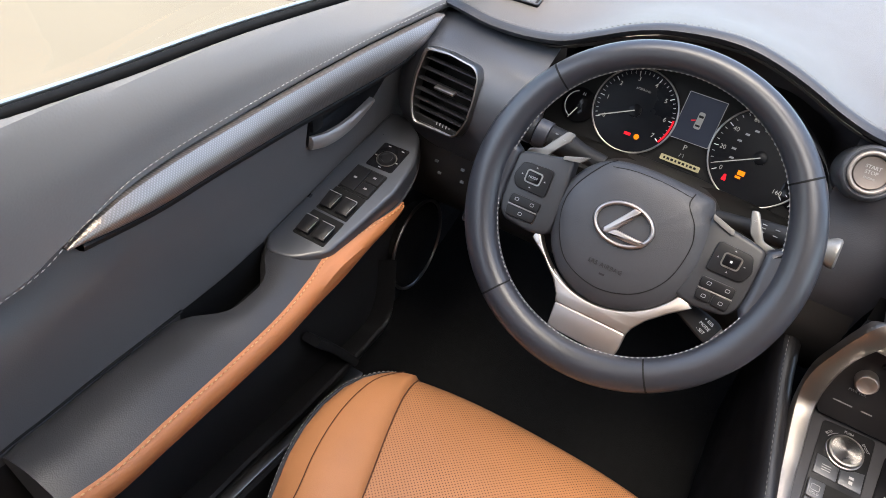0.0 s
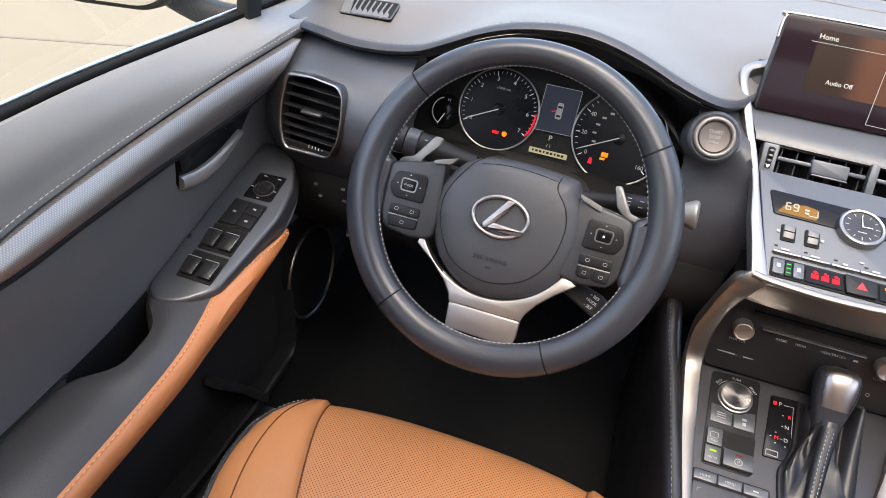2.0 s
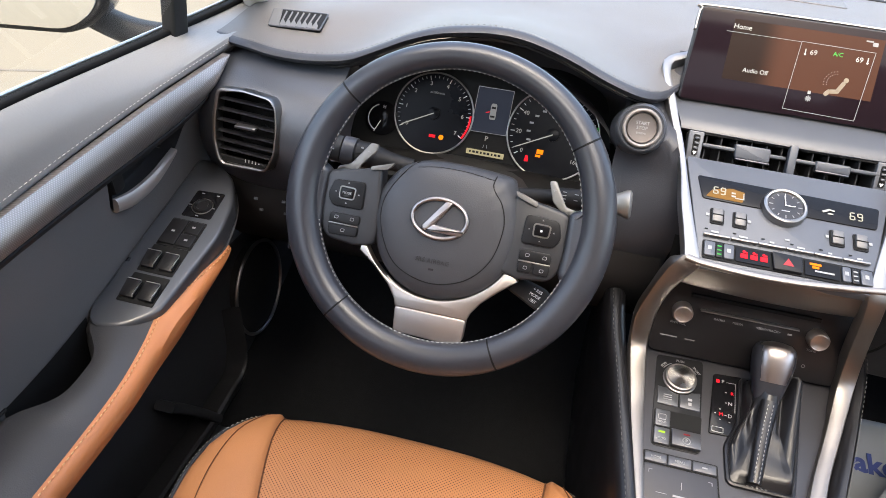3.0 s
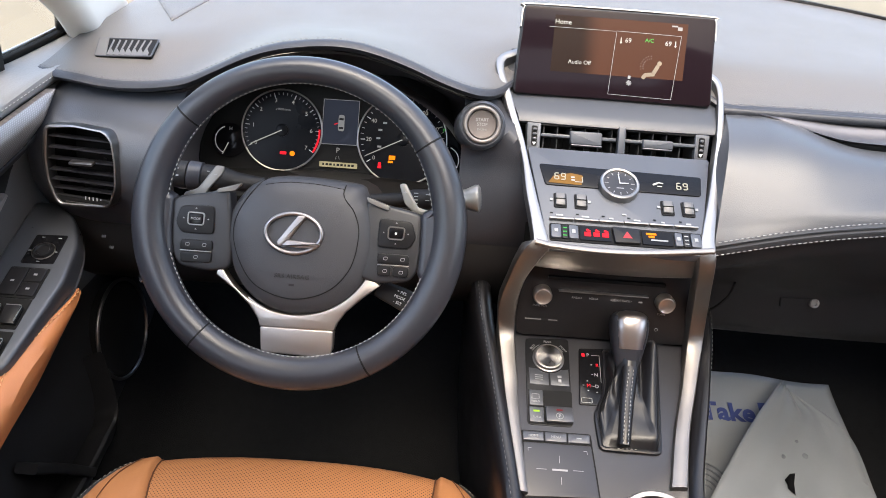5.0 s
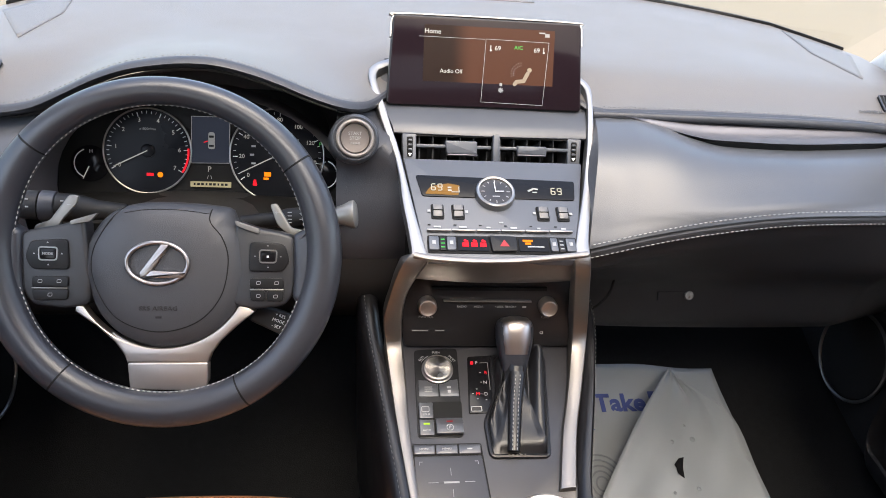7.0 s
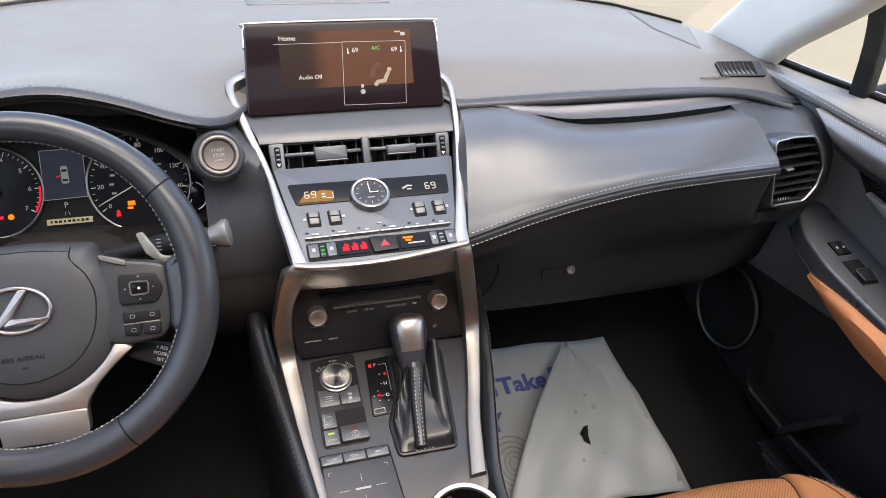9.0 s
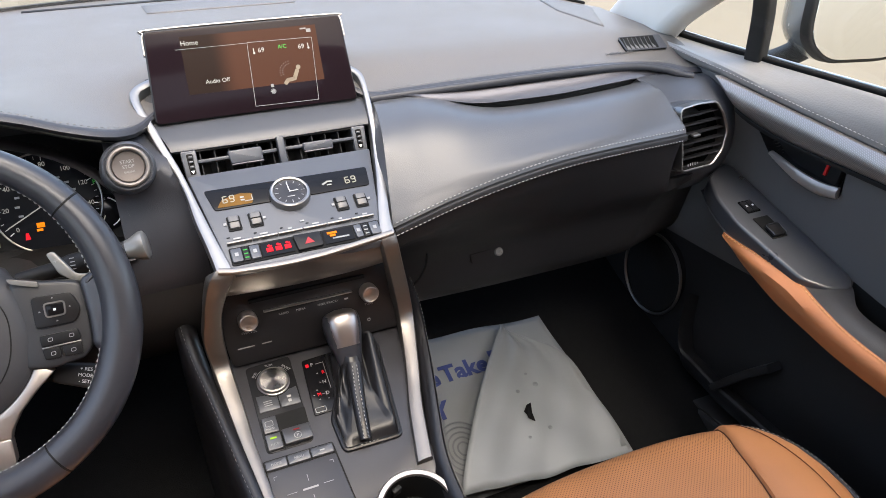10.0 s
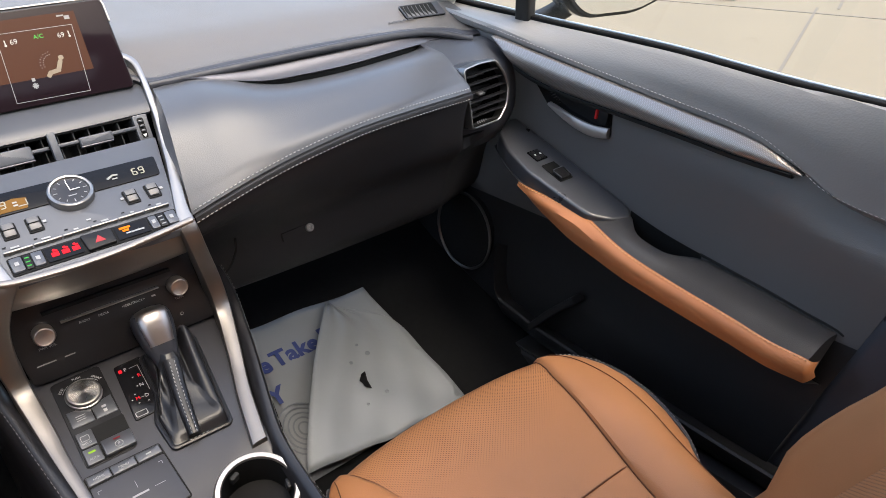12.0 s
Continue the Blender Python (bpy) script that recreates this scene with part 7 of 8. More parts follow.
def segments(text, m, h):
    """Seven-segment figures, slightly slanted, centred on m."""
    on = {"6": "acdefg", "9": "abcdfg", "0": "abcdef", "1": "bc"}
    w, t = h * 0.5, h * 0.13
    bits = []
    for k, ch in enumerate(text):
        x = (k - (len(text) - 1) / 2) * w * 1.65
        for g, dx, dy, up in (("a", 0, h / 2, 0), ("g", 0, 0, 0), ("d", 0, -h / 2, 0), ("f", -w / 2, h / 4, 1), ("b", w / 2, h / 4, 1), ("e", -w / 2, -h / 4, 1), ("c", w / 2, -h / 4, 1)):
            if g in on[ch]:
                bits.append(box(at(m, x + dx + 0.1 * dy, dy, 0), t if up else w - t * 0.6, h / 2 - t * 0.5 if up else t, 0.0004))
    return join(*bits)


def build_climate():
    C = CLIMATE
    p = thing("climate_controls", C.translation, "climate control buttons, temperature displays and warning switch", "control panel")
    part("temperature_window", plate(rounded([(-0.102, 0.0605), (0.101, 0.0565), (0.0965, 0.0255), (-0.095, 0.0270)], 0.004, 4), at(C, 0, 0, 0.0005), 0.002, 0.0004), GLOSS, p, "glossy black temperature window")
    D = at(C, 0, 0, 0.0010)
    part("lit_patch", plate(rounded([(-0.0915, 0.0300), (-0.050, 0.0290), (-0.0475, 0.0445), (-0.062, 0.0475), (-0.084, 0.0420)], 0.002), D, 0.0003), G_ORANGE, p, "amber lit patch of the display")
    part("digits", segments("69", at(D, -0.0765, 0.0405, 0.0006), 0.0098), G_LIT, p)
    part("digits", segments("69", at(D, 0.0745, 0.0385, 0.0004), 0.0098), G_LIT, p)
    part("symbol", join(box(at(D, -0.049, 0.0375, 0.0004), 0.0010, 0.009, 0.0004), box(at(D, -0.0535, 0.0335, 0.0004), 0.010, 0.0010, 0.0004)), G_WHITE, p)
    part("symbol", join(box(at(D, -0.0605, 0.0405, 0.0004), 0.0045, 0.0022, 0.0004), box(at(D, -0.0605, 0.036, 0.0004), 0.0045, 0.0022, 0.0004)), G_WHITE, p)
    part("symbol", join(box(at(D, 0.0415, 0.0395, 0.0004) @ pose(0, 0, 0, 0, 0, 30), 0.0075, 0.0026, 0.0004), box(at(D, 0.048, 0.0415, 0.0004) @ pose(0, 0, 0, 0, 0, -10), 0.007, 0.0020, 0.0004), box(at(D, 0.0465, 0.0360, 0.0004), 0.006, 0.0016, 0.0004)), G_WHITE, p)
    # paired toggles
    for x in (-0.0775, -0.0525, 0.0525, 0.0775):
        part("toggle_well", plate(quad(x - 0.0078, x + 0.0078, -0.0078, 0.0142, 0.002), at(C, 0, 0, 0.0002), 0.001), BLACK, p)
        t = part("toggle", box(at(C, x, 0.0035, 0.001) @ pose(0, 0, 0, 9), 0.0118, 0.0168, 0.006, 0.0014), TOGGLE, p, "grey toggle key")
        part("toggle_groove", box(at(C, x, 0.0028, 0.0042), 0.0125, 0.0008, 0.0012), BLACK, t)
        for dx, yy in ((0.0105, 0.007),):
            part("symbol", box(at(C, x + dx * (1 if x in (-0.0525, 0.0775) else -1), 0.004, 0.0001), 0.0035, 0.0035, 0.0005), GREY, p)
    for k in range(6):
        x = -0.079 + 0.0308 * k
        part("legend", box(at(C, x, -0.0195, 0.0001), (0.0085, 0.009, 0.005, 0.008, 0.004, 0.006)[k], 0.0024, 0.0004), GREY, p)
        part("legend", box(at(C, x - 0.0095, -0.0165, 0.0001), 0.0035, 0.0012, 0.0005), BLACK, p)
    part("symbol", box(at(C, -0.001, -0.0118, 0.0001), 0.005, 0.002, 0.0004), GREY, p)
    for k in range(6):
        part("bar_key", box(at(C, -0.0775 + 0.0296 * k, -0.0262 + 0.0002 * k, 0.0015), 0.0290, 0.0030, 0.005, 0.0012), SILVER, p, "slim silver bar key")
    # lower row
    lo, hi = -0.0555, -0.0345
    part("key_tray", plate(quad(-0.092, 0.0875, lo - 0.002, hi + 0.002, 0.003), at(C, 0, 0, 0.0002), 0.001), BLACK, p)
    for x0, x1 in ((-0.0905, -0.0785), (-0.0695, -0.0585), (0.0545, 0.0635), (0.0735, 0.0855)):
        part("seat_heat_key", plate(quad(x0, x1, lo + 0.001, hi - 0.001, 0.002), at(C, 0, 0, 0.003), 0.004, 0.0008), STACKGREY, p)
        part("symbol", box(at(C, (x0 + x1) / 2, -0.0445, 0.0032), 0.004, 0.005, 0.0005), GREY, p)
    for x0, x1, g in ((-0.0775, -0.0705, G_GREEN), (0.0645, 0.0725, GREY)):
        part("seat_heat_key", plate(quad(x0, x1, lo + 0.001, hi - 0.001, 0.001), at(C, 0, 0, 0.002), 0.003, 0.0006), BUTTON, p)
        for y in (-0.0395, -0.045, -0.0505):
            part("indicator", box(at(C, (x0 + x1) / 2, y, 0.0022), 0.0045, 0.0014, 0.0004), g, p)
    part("lamp_window", plate(quad(-0.0565, -0.0200, lo + 0.001, hi - 0.001, 0.001), at(C, 0, 0, 0.0015), 0.002), GLOSS, p)
    for k in range(3):
        x = -0.0475 + 0.0105 * k
        part("belt_lamp", join(turned([(0, 0), (0.0018, 0), (0.0018, 0.0005), (0, 0.0005)], at(C, x, -0.0405, 0.0016), 10), box(at(C, x, -0.0462, 0.0018), 0.0075, 0.0060, 0.0005), box(at(C, x + 0.002, -0.0413, 0.0018), 0.003, 0.002, 0.0005)), G_RED, p)
    part("hazard_switch", plate(rounded([(-0.0185, hi + 0.001), (0.0135, hi), (0.0135, lo), (-0.0165, lo - 0.001)], 0.002), at(C, 0, 0, 0.004), 0.005, 0.001), BUTTON, p, "dark hazard switch with a red triangle")
    part("hazard_mark", plate([(-0.0072, -0.0495), (0.0042, -0.0495), (-0.0015, -0.0400)], at(C, 0, 0, 0.0043), 0.0005), glow("hazard_red", (0.8, 0.1, 0.12), 0.6), p)
    part("lamp_window", plate(quad(0.0165, 0.0525, lo + 0.001, hi - 0.001, 0.001), at(C, 0, 0, 0.0015), 0.002), GLOSS, p)
    part("airbag_lamp", join(box(at(C, 0.0275, -0.0395, 0.0018), 0.012, 0.0028, 0.0005), box(at(C, 0.0275, -0.0435, 0.0018), 0.007, 0.0028, 0.0005)), G_AMBER, p)
    part("lamp_text", box(at(C, 0.0365, -0.0480, 0.0018), 0.020, 0.0020, 0.0004), GREY, p)
    return p


build_climate()


def build_clock():
    m = at(CLIMATE, -0.0045, 0.0315, 0.0)
    c = thing("analogue_clock", m.translation, "round analogue clock with a silver rim", "clock")
    nz = tuple(m.to_3x3() @ Vector((0, 0, 1)))
    part("case", turned([(0, -0.004), (0.0250, -0.004), (0.0250, 0.004), (0.0240, 0.0075), (0.0225, 0.0085), (0.0205, 0.0080), (0.0195, 0.0060), (0.0, 0.0060)], m, 56), SILVER, c, "satin silver clock rim")
    part("clock_face", turned([(0, 0.0061), (0.0194, 0.0061), (0.0194, 0.0064), (0, 0.0064)], m, 48), surface("clock_black", (0.02, 0.018, 0.018), 0.3), c)
    for k in range(12):
        a = radians(90 - 30 * k)
        l = 0.0045 if k % 3 == 0 else 0.003
        part("hour_mark", box(at(m, 0.0160 * math.cos(a), 0.0160 * math.sin(a), 0.0067) @ pose(0, 0, 0, 0, 0, math.degrees(a)), l, 0.0008, 0.0004), GREY, c)
    for a, l in ((93, 0.0150), (2, 0.0110)):
        part("hour_hand", box(at(m, 0.45 * l * math.cos(radians(a)), 0.45 * l * math.sin(radians(a)), 0.0073) @ pose(0, 0, 0, 0, 0, a), l, 0.0009, 0.0004), WHITE, c)
    part("maker_mark", box(at(m, 0, -0.0075, 0.0066), 0.009, 0.0012, 0.0003), GREY, c)
    return c


build_clock()


def build_radio():
    m = axes((0.008, 0.0985, 0.552), (1, 0, 0), (0, 0.12, 1))
    r = thing("radio_controls", (0.008, 0.1, 0.50), "radio knobs, disc slot and slim key bar", "radio")
    part("disc_slot", box(at(m, -0.002, 0.0215, -0.0015), 0.150, 0.0042, 0.004), BLACK, r, "black disc slot")
    for x, t in ((-0.082, "PWR VOL"), (0.0765, "TUNE")):
        k = part("knob", turned([(0, -0.006), (0.0120, -0.006), (0.0122, 0.006), (0.0108, 0.0088), (0.0098, 0.0092), (0.0088, 0.0086), (0, 0.0080)], at(m, x, -0.0025, 0), 36), surface("warm_metal_" + t[:3], (0.38, 0.325, 0.29), 0.34, metallic=0.9, vary=0.05), r, "warm metal radio knob")
        part("knob_label", lettering(t, at(m, x, -0.0215, -0.0066), 0.0032), GREY, r)
    part("key_bar", box(at(m, -0.003, 0.0030, -0.004), 0.116, 0.0016, 0.006, 0.0006), SILVER, r, "slim silver bar above radio keys")
    for x, t in ((-0.036, "RADIO"), (-0.014, "MEDIA"), (0.022, "<SEEK/TRACK>")):
        part("key_label", lettering(t, at(m, x, -0.0065, -0.0066), 0.0030), GREY, r)
    part("key_label", plate([(-0.0022, -0.001), (0.0022, -0.001), (0, 0.002)], at(m, -0.0555, -0.0062, -0.0066), 0.0004), GREY, r)
    part("key_label", box(at(m, 0.047, -0.0065, -0.0066), 0.005, 0.0022, 0.0005), GREY, r)
    part("maker_text", box(at(m, -0.089, -0.041, -0.0066), 0.021, 0.0016, 0.0004), DASHTHREAD, r)
    part("maker_text", box(at(m, -0.063, -0.041, -0.0066), 0.012, 0.0016, 0.0004), DASHTHREAD, r)
    part("socket_mark", sweep([at(m, 0.074, -0.044, -0.0064) @ Vector((x, y, 0)) for x, y in circle(0.002, 14)], circle(0.0003, 4), up=(0, -1, 0.1), closed=True), GREY, r)
    return r


build_radio()

# ---------- console controls ----------
T = CONSOLE_TOP


def build_drive_mode():
    d = thing("drive_mode_controls", T @ Vector((-0.059, 0.02, 0)), "metal drive mode dial above dark console buttons", "control panel")
    part("panel", plate(rounded([(-0.088, 0.084), (-0.030, 0.087), (-0.033, -0.0425), (-0.0885, -0.0425)], 0.006, 4), at(T, 0, 0, 0.0008), 0.004, 0.0006), BUTTON, d, "dark button panel")
    k = part("mode_dial", turned([(0, 0), (0.0205, 0), (0.0205, 0.0020), (0.0194, 0.0025), (0.0192, 0.0055), (0.0184, 0.0066), (0.0165, 0.0070), (0, 0.0066)], at(T, -0.0585, 0.0535, 0.0008), 56), SILVER, d, "spun metal drive mode dial")
    tex = surface("spun_metal", (0.78, 0.77, 0.75), 0.25, metallic=1.0, vary=0.05)
    tn, tl = tex.node_tree.nodes, tex.node_tree.links
    tn["Principled BSDF"].inputs["Anisotropic"].default_value = 0.85
    tg = tn.new("ShaderNodeTangent")
    tg.direction_type, tg.axis = "RADIAL", "Z"
    tl.new(tg.outputs[0], tn["Principled BSDF"].inputs["Tangent"])
    # the cap lies in its own axes, so that its brushing runs round its middle
    cap = turned([(0, 0.0), (0.0163, 0.0), (0.0163, 0.0003), (0, 0.0002)], Matrix.Identity(4), 48)
    ob = part("dial_cap", cap, tex, k)
    ob.matrix_basis = at(T, -0.0585, 0.0535, 0.0079)
    for a, t in ((90, "PUSH"), (140, "ECO"), (40, "SPORT")):
        part("dial_label", lettering(t, at(T, -0.0585 + 0.0262 * math.cos(radians(a)), 0.0535 + 0.0262 * math.sin(radians(a)), 0.001) @ pose(0, 0, 0, 0, 0, a - 90), 0.0030), GREY, d)
    nz = tuple(T.to_3x3() @ Vector((0, 0, 1)))
    for a0, a1 in ((150, 118), (62, 30)):
        part("dial_arc", sweep([T @ Vector((-0.0585 + 0.0232 * math.cos(radians(a)), 0.0535 + 0.0232 * math.sin(radians(a)), 0.001)) for a in np.linspace(a0, a1, 8)], circle(0.00035, 4), up=nz), GREY, d)
    arc = [(-0.0585 + 0.0225 * math.cos(radians(a)), 0.0535 + 0.0225 * math.sin(radians(a))) for a in np.linspace(-138, -92, 8)]
    part("key", plate([(-0.0842, 0.0375)] + arc[1:] + [(-0.0595, 0.0135), (-0.0842, 0.0135)], at(T, 0, 0, 0.0022), 0.003, 0.0008), SWITCHPANEL, d)
    arc = [(-0.0585 + 0.0225 * math.cos(radians(a)), 0.0535 + 0.0225 * math.sin(radians(a))) for a in np.linspace(-88, -42, 8)]
    part("key", plate([(-0.0575, 0.0135)] + arc[:-1] + [(-0.0335, 0.0385), (-0.0335, 0.0135)], at(T, 0, 0, 0.0022), 0.003, 0.0008), SWITCHPANEL, d)
    for y in (0.021, 0.024, 0.027):
        part("key_mark", box(at(T, -0.072, y, 0.0024), 0.010, 0.0008, 0.0004), GREY, d)
    part("key_mark", join(box(at(T, -0.0455, 0.0265, 0.0024), 0.005, 0.003, 0.0004), box(at(T, -0.0455, 0.0205, 0.0024), 0.004, 0.004, 0.0004)), GREY, d)
    part("switch_block", plate(rounded([(-0.0865, 0.0055), (-0.0310, 0.0065), (-0.0330, -0.0410), (-0.0870, -0.0410)], 0.003, 3), at(T, 0, 0, 0.0014), 0.003), BLACK, d)
    part("key", plate(quad(-0.0855, -0.0680, -0.0170, 0.0045, 0.0015), at(T, 0, 0, 0.0036), 0.004, 0.0008), SWITCHPANEL, d)
    part("key", plate(quad(-0.0860, -0.0680, -0.0400, -0.0190, 0.0015), at(T, 0, 0, 0.0036), 0.004, 0.0008), SWITCHPANEL, d)
    part("parking_switch", box(at(T, -0.0490, -0.0285, 0.003) @ pose(0, 0, 0, -5), 0.0335, 0.0215, 0.006, 0.0012), SWITCHPANEL, d, "parking brake switch")
    part("switch_edge", box(at(T, -0.0490, -0.0178, 0.0025), 0.0330, 0.0010, 0.0014), WHITE, d)
    part("key_mark", sweep([at(T, -0.0775, -0.005, 0.0038) @ Vector((x, y, 0)) for x, y in quad(-0.0045, 0.0045, -0.0035, 0.0035)], circle(0.0004, 4), up=nz, closed=True), GREY, d)
    part("key_mark", lettering("HOLD", at(T, -0.0775, -0.0120, 0.0038), 0.0026), GREY, d)
    part("indicator", box(at(T, -0.0770, -0.0250, 0.0038), 0.0075, 0.0024, 0.0004), glow("lit_lime", (0.45, 0.8, 0.05), 0.9), d)
    part("key_mark", lettering("AUTO", at(T, -0.0770, -0.0335, 0.0038), 0.0026), GREY, d)
    part("indicator", box(at(T, -0.0490, -0.0235, 0.0066) @ pose(0, 0, 0, -5), 0.0075, 0.0018, 0.0004), glow("dim_red", (0.5, 0.05, 0.06), 0.4), d)
    part("key_mark", sweep([at(T, -0.0490, -0.0315, 0.0066) @ pose(0, 0, 0, -5) @ Vector((x, y, 0)) for x, y in circle(0.0042, 18)], circle(0.0005, 4), up=nz, closed=True), GREY, d)
    part("key_mark", lettering("P", at(T, -0.0490, -0.0315, 0.0066) @ pose(0, 0, 0, -5), 0.0042), GREY, d)
    return d


build_drive_mode()


def build_touchpad():
    d = thing("touchpad", T @ Vector((-0.052, -0.09, 0)), "dark touchpad with three keys above it", "touchpad")
    part("surround", plate(rounded([(-0.0960, -0.0500), (-0.0120, -0.0500), (-0.0070, -0.1300), (-0.0955, -0.1340)], 0.003, 3), at(T, 0, 0, 0.0006), 0.002), BLACK, d)
    for x0, x1, t in ((-0.0945, -0.0690, "HOME"), (-0.0680, -0.0415, "MENU"), (-0.0405, -0.0135, "BACK")):
        part("key", plate(quad(x0, x1, -0.0640, -0.0520, 0.0015), at(T, 0, 0, 0.003), 0.004, 0.0012), STACKGREY, d)
        if t != "BACK":
            part("key_mark", lettering(t, at(T, (x0 + x1) / 2, -0.058, 0.0032), 0.0030), GREY, d)
        else:
            part("key_mark", box(at(T, (x0 + x1) / 2, -0.058, 0.0032), 0.006, 0.0016, 0.0004), GREY, d)
    part("pad", plate(rounded([(-0.0940, -0.0665), (-0.0130, -0.0665), (-0.0090, -0.1290), (-0.0940, -0.1325)], 0.002, 3), at(T, 0, 0, 0.0022), 0.003, 0.0006), CONSOLE, d, "matt grey touch surface")
    for x, y, w, h in ((-0.052, -0.0990, 0.018, 0.0022), (-0.0735, -0.0990, 0.012, 0.0005), (-0.0305, -0.0985, 0.012, 0.0005), (-0.052, -0.0860, 0.0005, 0.009), (-0.051, -0.1120, 0.0005, 0.009), (-0.0865, -0.0735, 0.004, 0.0005), (-0.0885, -0.0755, 0.0005, 0.004), (-0.0205, -0.0735, 0.004, 0.0005), (-0.0185, -0.0755, 0.0005, 0.004)):
        part("pad_mark", box(at(T, x, y, 0.0023), w, h, 0.0003), GREY, d)
    return d


build_touchpad()


def build_shifter():
    s = thing("gear_selector", T @ Vector((0.04, 0.0, 0)), "leather gear selector in its gate with a silver-topped knob", "gear selector")
    nz = tuple(T.to_3x3() @ Vector((0, 0, 1)))
    gate = [(-0.0175, 0.0725), (0.0165, 0.0745), (0.0155, 0.045), (0.0110, 0.0090), (0.0020, -0.0100), (-0.0230, -0.0110)]
    part("gate_panel", plate(rounded(gate, 0.003, 3), at(T, 0, 0, 0.002), 0.003, 0.0006), GLOSS, s, "glossy black gear gate panel")
    for t, x, y, g in (("P", -0.0065, 0.0625, GREY), ("R", 0.0045, 0.0475, G_RED), ("N", 0.0020, 0.0330, GREY), ("D", 0.0015, 0.0160, GREY), ("M", -0.0090, 0.0165, G_RED)):
        part("gate_letter", lettering(t, at(T, x, y, 0.0024), 0.0048), g, s)
    part("gate_lamp", plate(quad(-0.0145, -0.0105, 0.0600, 0.0650, 0.001), at(T, 0, 0, 0.0025), 0.0006), G_RED, s)
    for x0, y0, x1, y1 in ((-0.002, 0.0625, 0.0085, 0.0630), (0.0085, 0.0630, 0.0075, 0.022), (-0.006, 0.0165, -0.0015, 0.0162)):
        part("gate_line", sweep([T @ Vector((x0, y0, 0.0022)), T @ Vector((x1, y1, 0.0022))], circle(0.0003, 4), up=nz), GREY, s)
    for x, y in ((-0.0155, 0.0170), (-0.0100, 0.0235), (-0.0100, 0.0095), (0.001, 0.0080), (-0.003, 0.0335), (-0.003, 0.0480)):
        part("gate_mark", box(at(T, x, y, 0.0023), 0.0018, 0.0010, 0.0004), GREY, s)
    part("release_cover", sweep([at(T, 0, 0, 0.0024) @ Vector((x, y, 0)) for x, y in quad(-0.0195, -0.0065, -0.0080, -0.0015, 0.001)], circle(0.0005, 5), up=nz, closed=True), GREY, s)
    # leather boot
    base = rounded([(0.0155, 0.0715), (0.0850, 0.0740), (0.0690, -0.0690), (-0.0010, -0.0680), (-0.0035, -0.0240), (0.0110, 0.0080)], 0.006, 5)
    part("boot_rim", sweep([T @ Vector((x, y, 0.0015)) for x, y in base], circle(0.0030, 8), up=nz, closed=True), BOOTLEATHER, s, "leather rim of the boot")
    top = Vector((0.0410, 0.056, 0.494))
    rows = []
    up3 = T.to_3x3() @ Vector((0, 0, 1))
    side = lambda a, c, w: math.exp(-((math.remainder(a - radians(c), 2 * math.pi)) / radians(w)) ** 2)
    for k in np.linspace(0, 1, 26):
        ring = []
        for x, y in rounded([(0.0165, 0.0700), (0.0835, 0.0725), (0.0680, -0.0675), (0.0, -0.0665), (-0.0020, -0.0240), (0.0125, 0.0080)], 0.008, 12):
            a = math.atan2(y - 0.004, x - 0.036)
            q = T @ Vector((x, y, 0.0))
            neck = top + T.to_3x3() @ Vector((0.0125 * math.cos(a), 0.0125 * math.sin(a), 0))
            ridge = side(a, -100, 26)
            lobe = 0.85 * side(a, 5, 45) + 1.0 * side(a, 55, 30) + 0.6 * side(a, 190, 38) + 0.55 * side(a, -62, 24) + 0.5 * side(a, 140, 28)
            p = q.lerp(neck, k ** (1 - 0.12 * ridge))
            p.z = q.z + (neck.z - q.z) * (k ** (2.6 - 1.5 * ridge))
            p += up3 * (0.029 * lobe * math.sin(math.pi * min(1, k * 1.45)) ** 0.8 * (1 - k) ** 0.4 + 0.006 * min(1, k / 0.12))
            p += up3 * 0.0035 * math.sin(4 * a + 9 * k) * math.sin(math.pi * k)
            ring.append(p)
        rows.append(ring)
    part("boot", grid(rows, close_v=True), BOOTLEATHER, s, "soft black leather boot with deep folds", sharp=80)
    # lever sleeve with its stitched seam
    sleeve = curve([(0.0245, -0.046, 0.436), (0.0275, -0.025, 0.450), (0.0325, 0.005, 0.467), (0.0370, 0.026, 0.478), (0.0400, 0.040, 0.486)], 24)
    tilt = (0, -0.55, 0.83)
    part("sleeve", sweep(sleeve, circle(0.0082, 16, 0.006), up=tilt, scale=lambda t: (0.9 + 0.35 * t, 1)), BOOTLEATHER, s)
    for dx in (-0.0030, 0.0030):
        part("stitching", stitches([p + Vector((dx, -0.0032, 0.0049)) for p in sleeve], 0.0032, 0.0020, 0.00065, up=tilt), THREAD, s, "pale double stitching on the sleeve")
    part("stitching", stitches([T @ Vector((x, -0.0675, 0.0046)) for x in np.linspace(0.018, 0.045, 12)], 0.003, 0.002, 0.0006, up=tuple(up3)), THREAD, s)
    # knob: leather body, metal cap
    kz = axes((0.0390, 0.0615, 0.4930), (1, 0, 0), (0, 0.86, -0.50))
    prof = [(-0.030, 0.0115, 0.0100), (-0.020, 0.0130, 0.0115), (-0.010, 0.0148, 0.0135), (0.0, 0.0168, 0.0155), (0.010, 0.0190, 0.0175), (0.020, 0.0208, 0.0192), (0.030, 0.0218, 0.0205), (0.040, 0.0216, 0.0205), (0.0465, 0.0196, 0.0186), (0.0505, 0.0150, 0.0140), (0.0525, 0.0050, 0.0050)]
    prof = [(h * 1.03, a * 1.10, b * 1.06) for h, a, b in prof]
    square = lambda v: math.copysign(abs(v) ** 0.72, v)
    rows = []
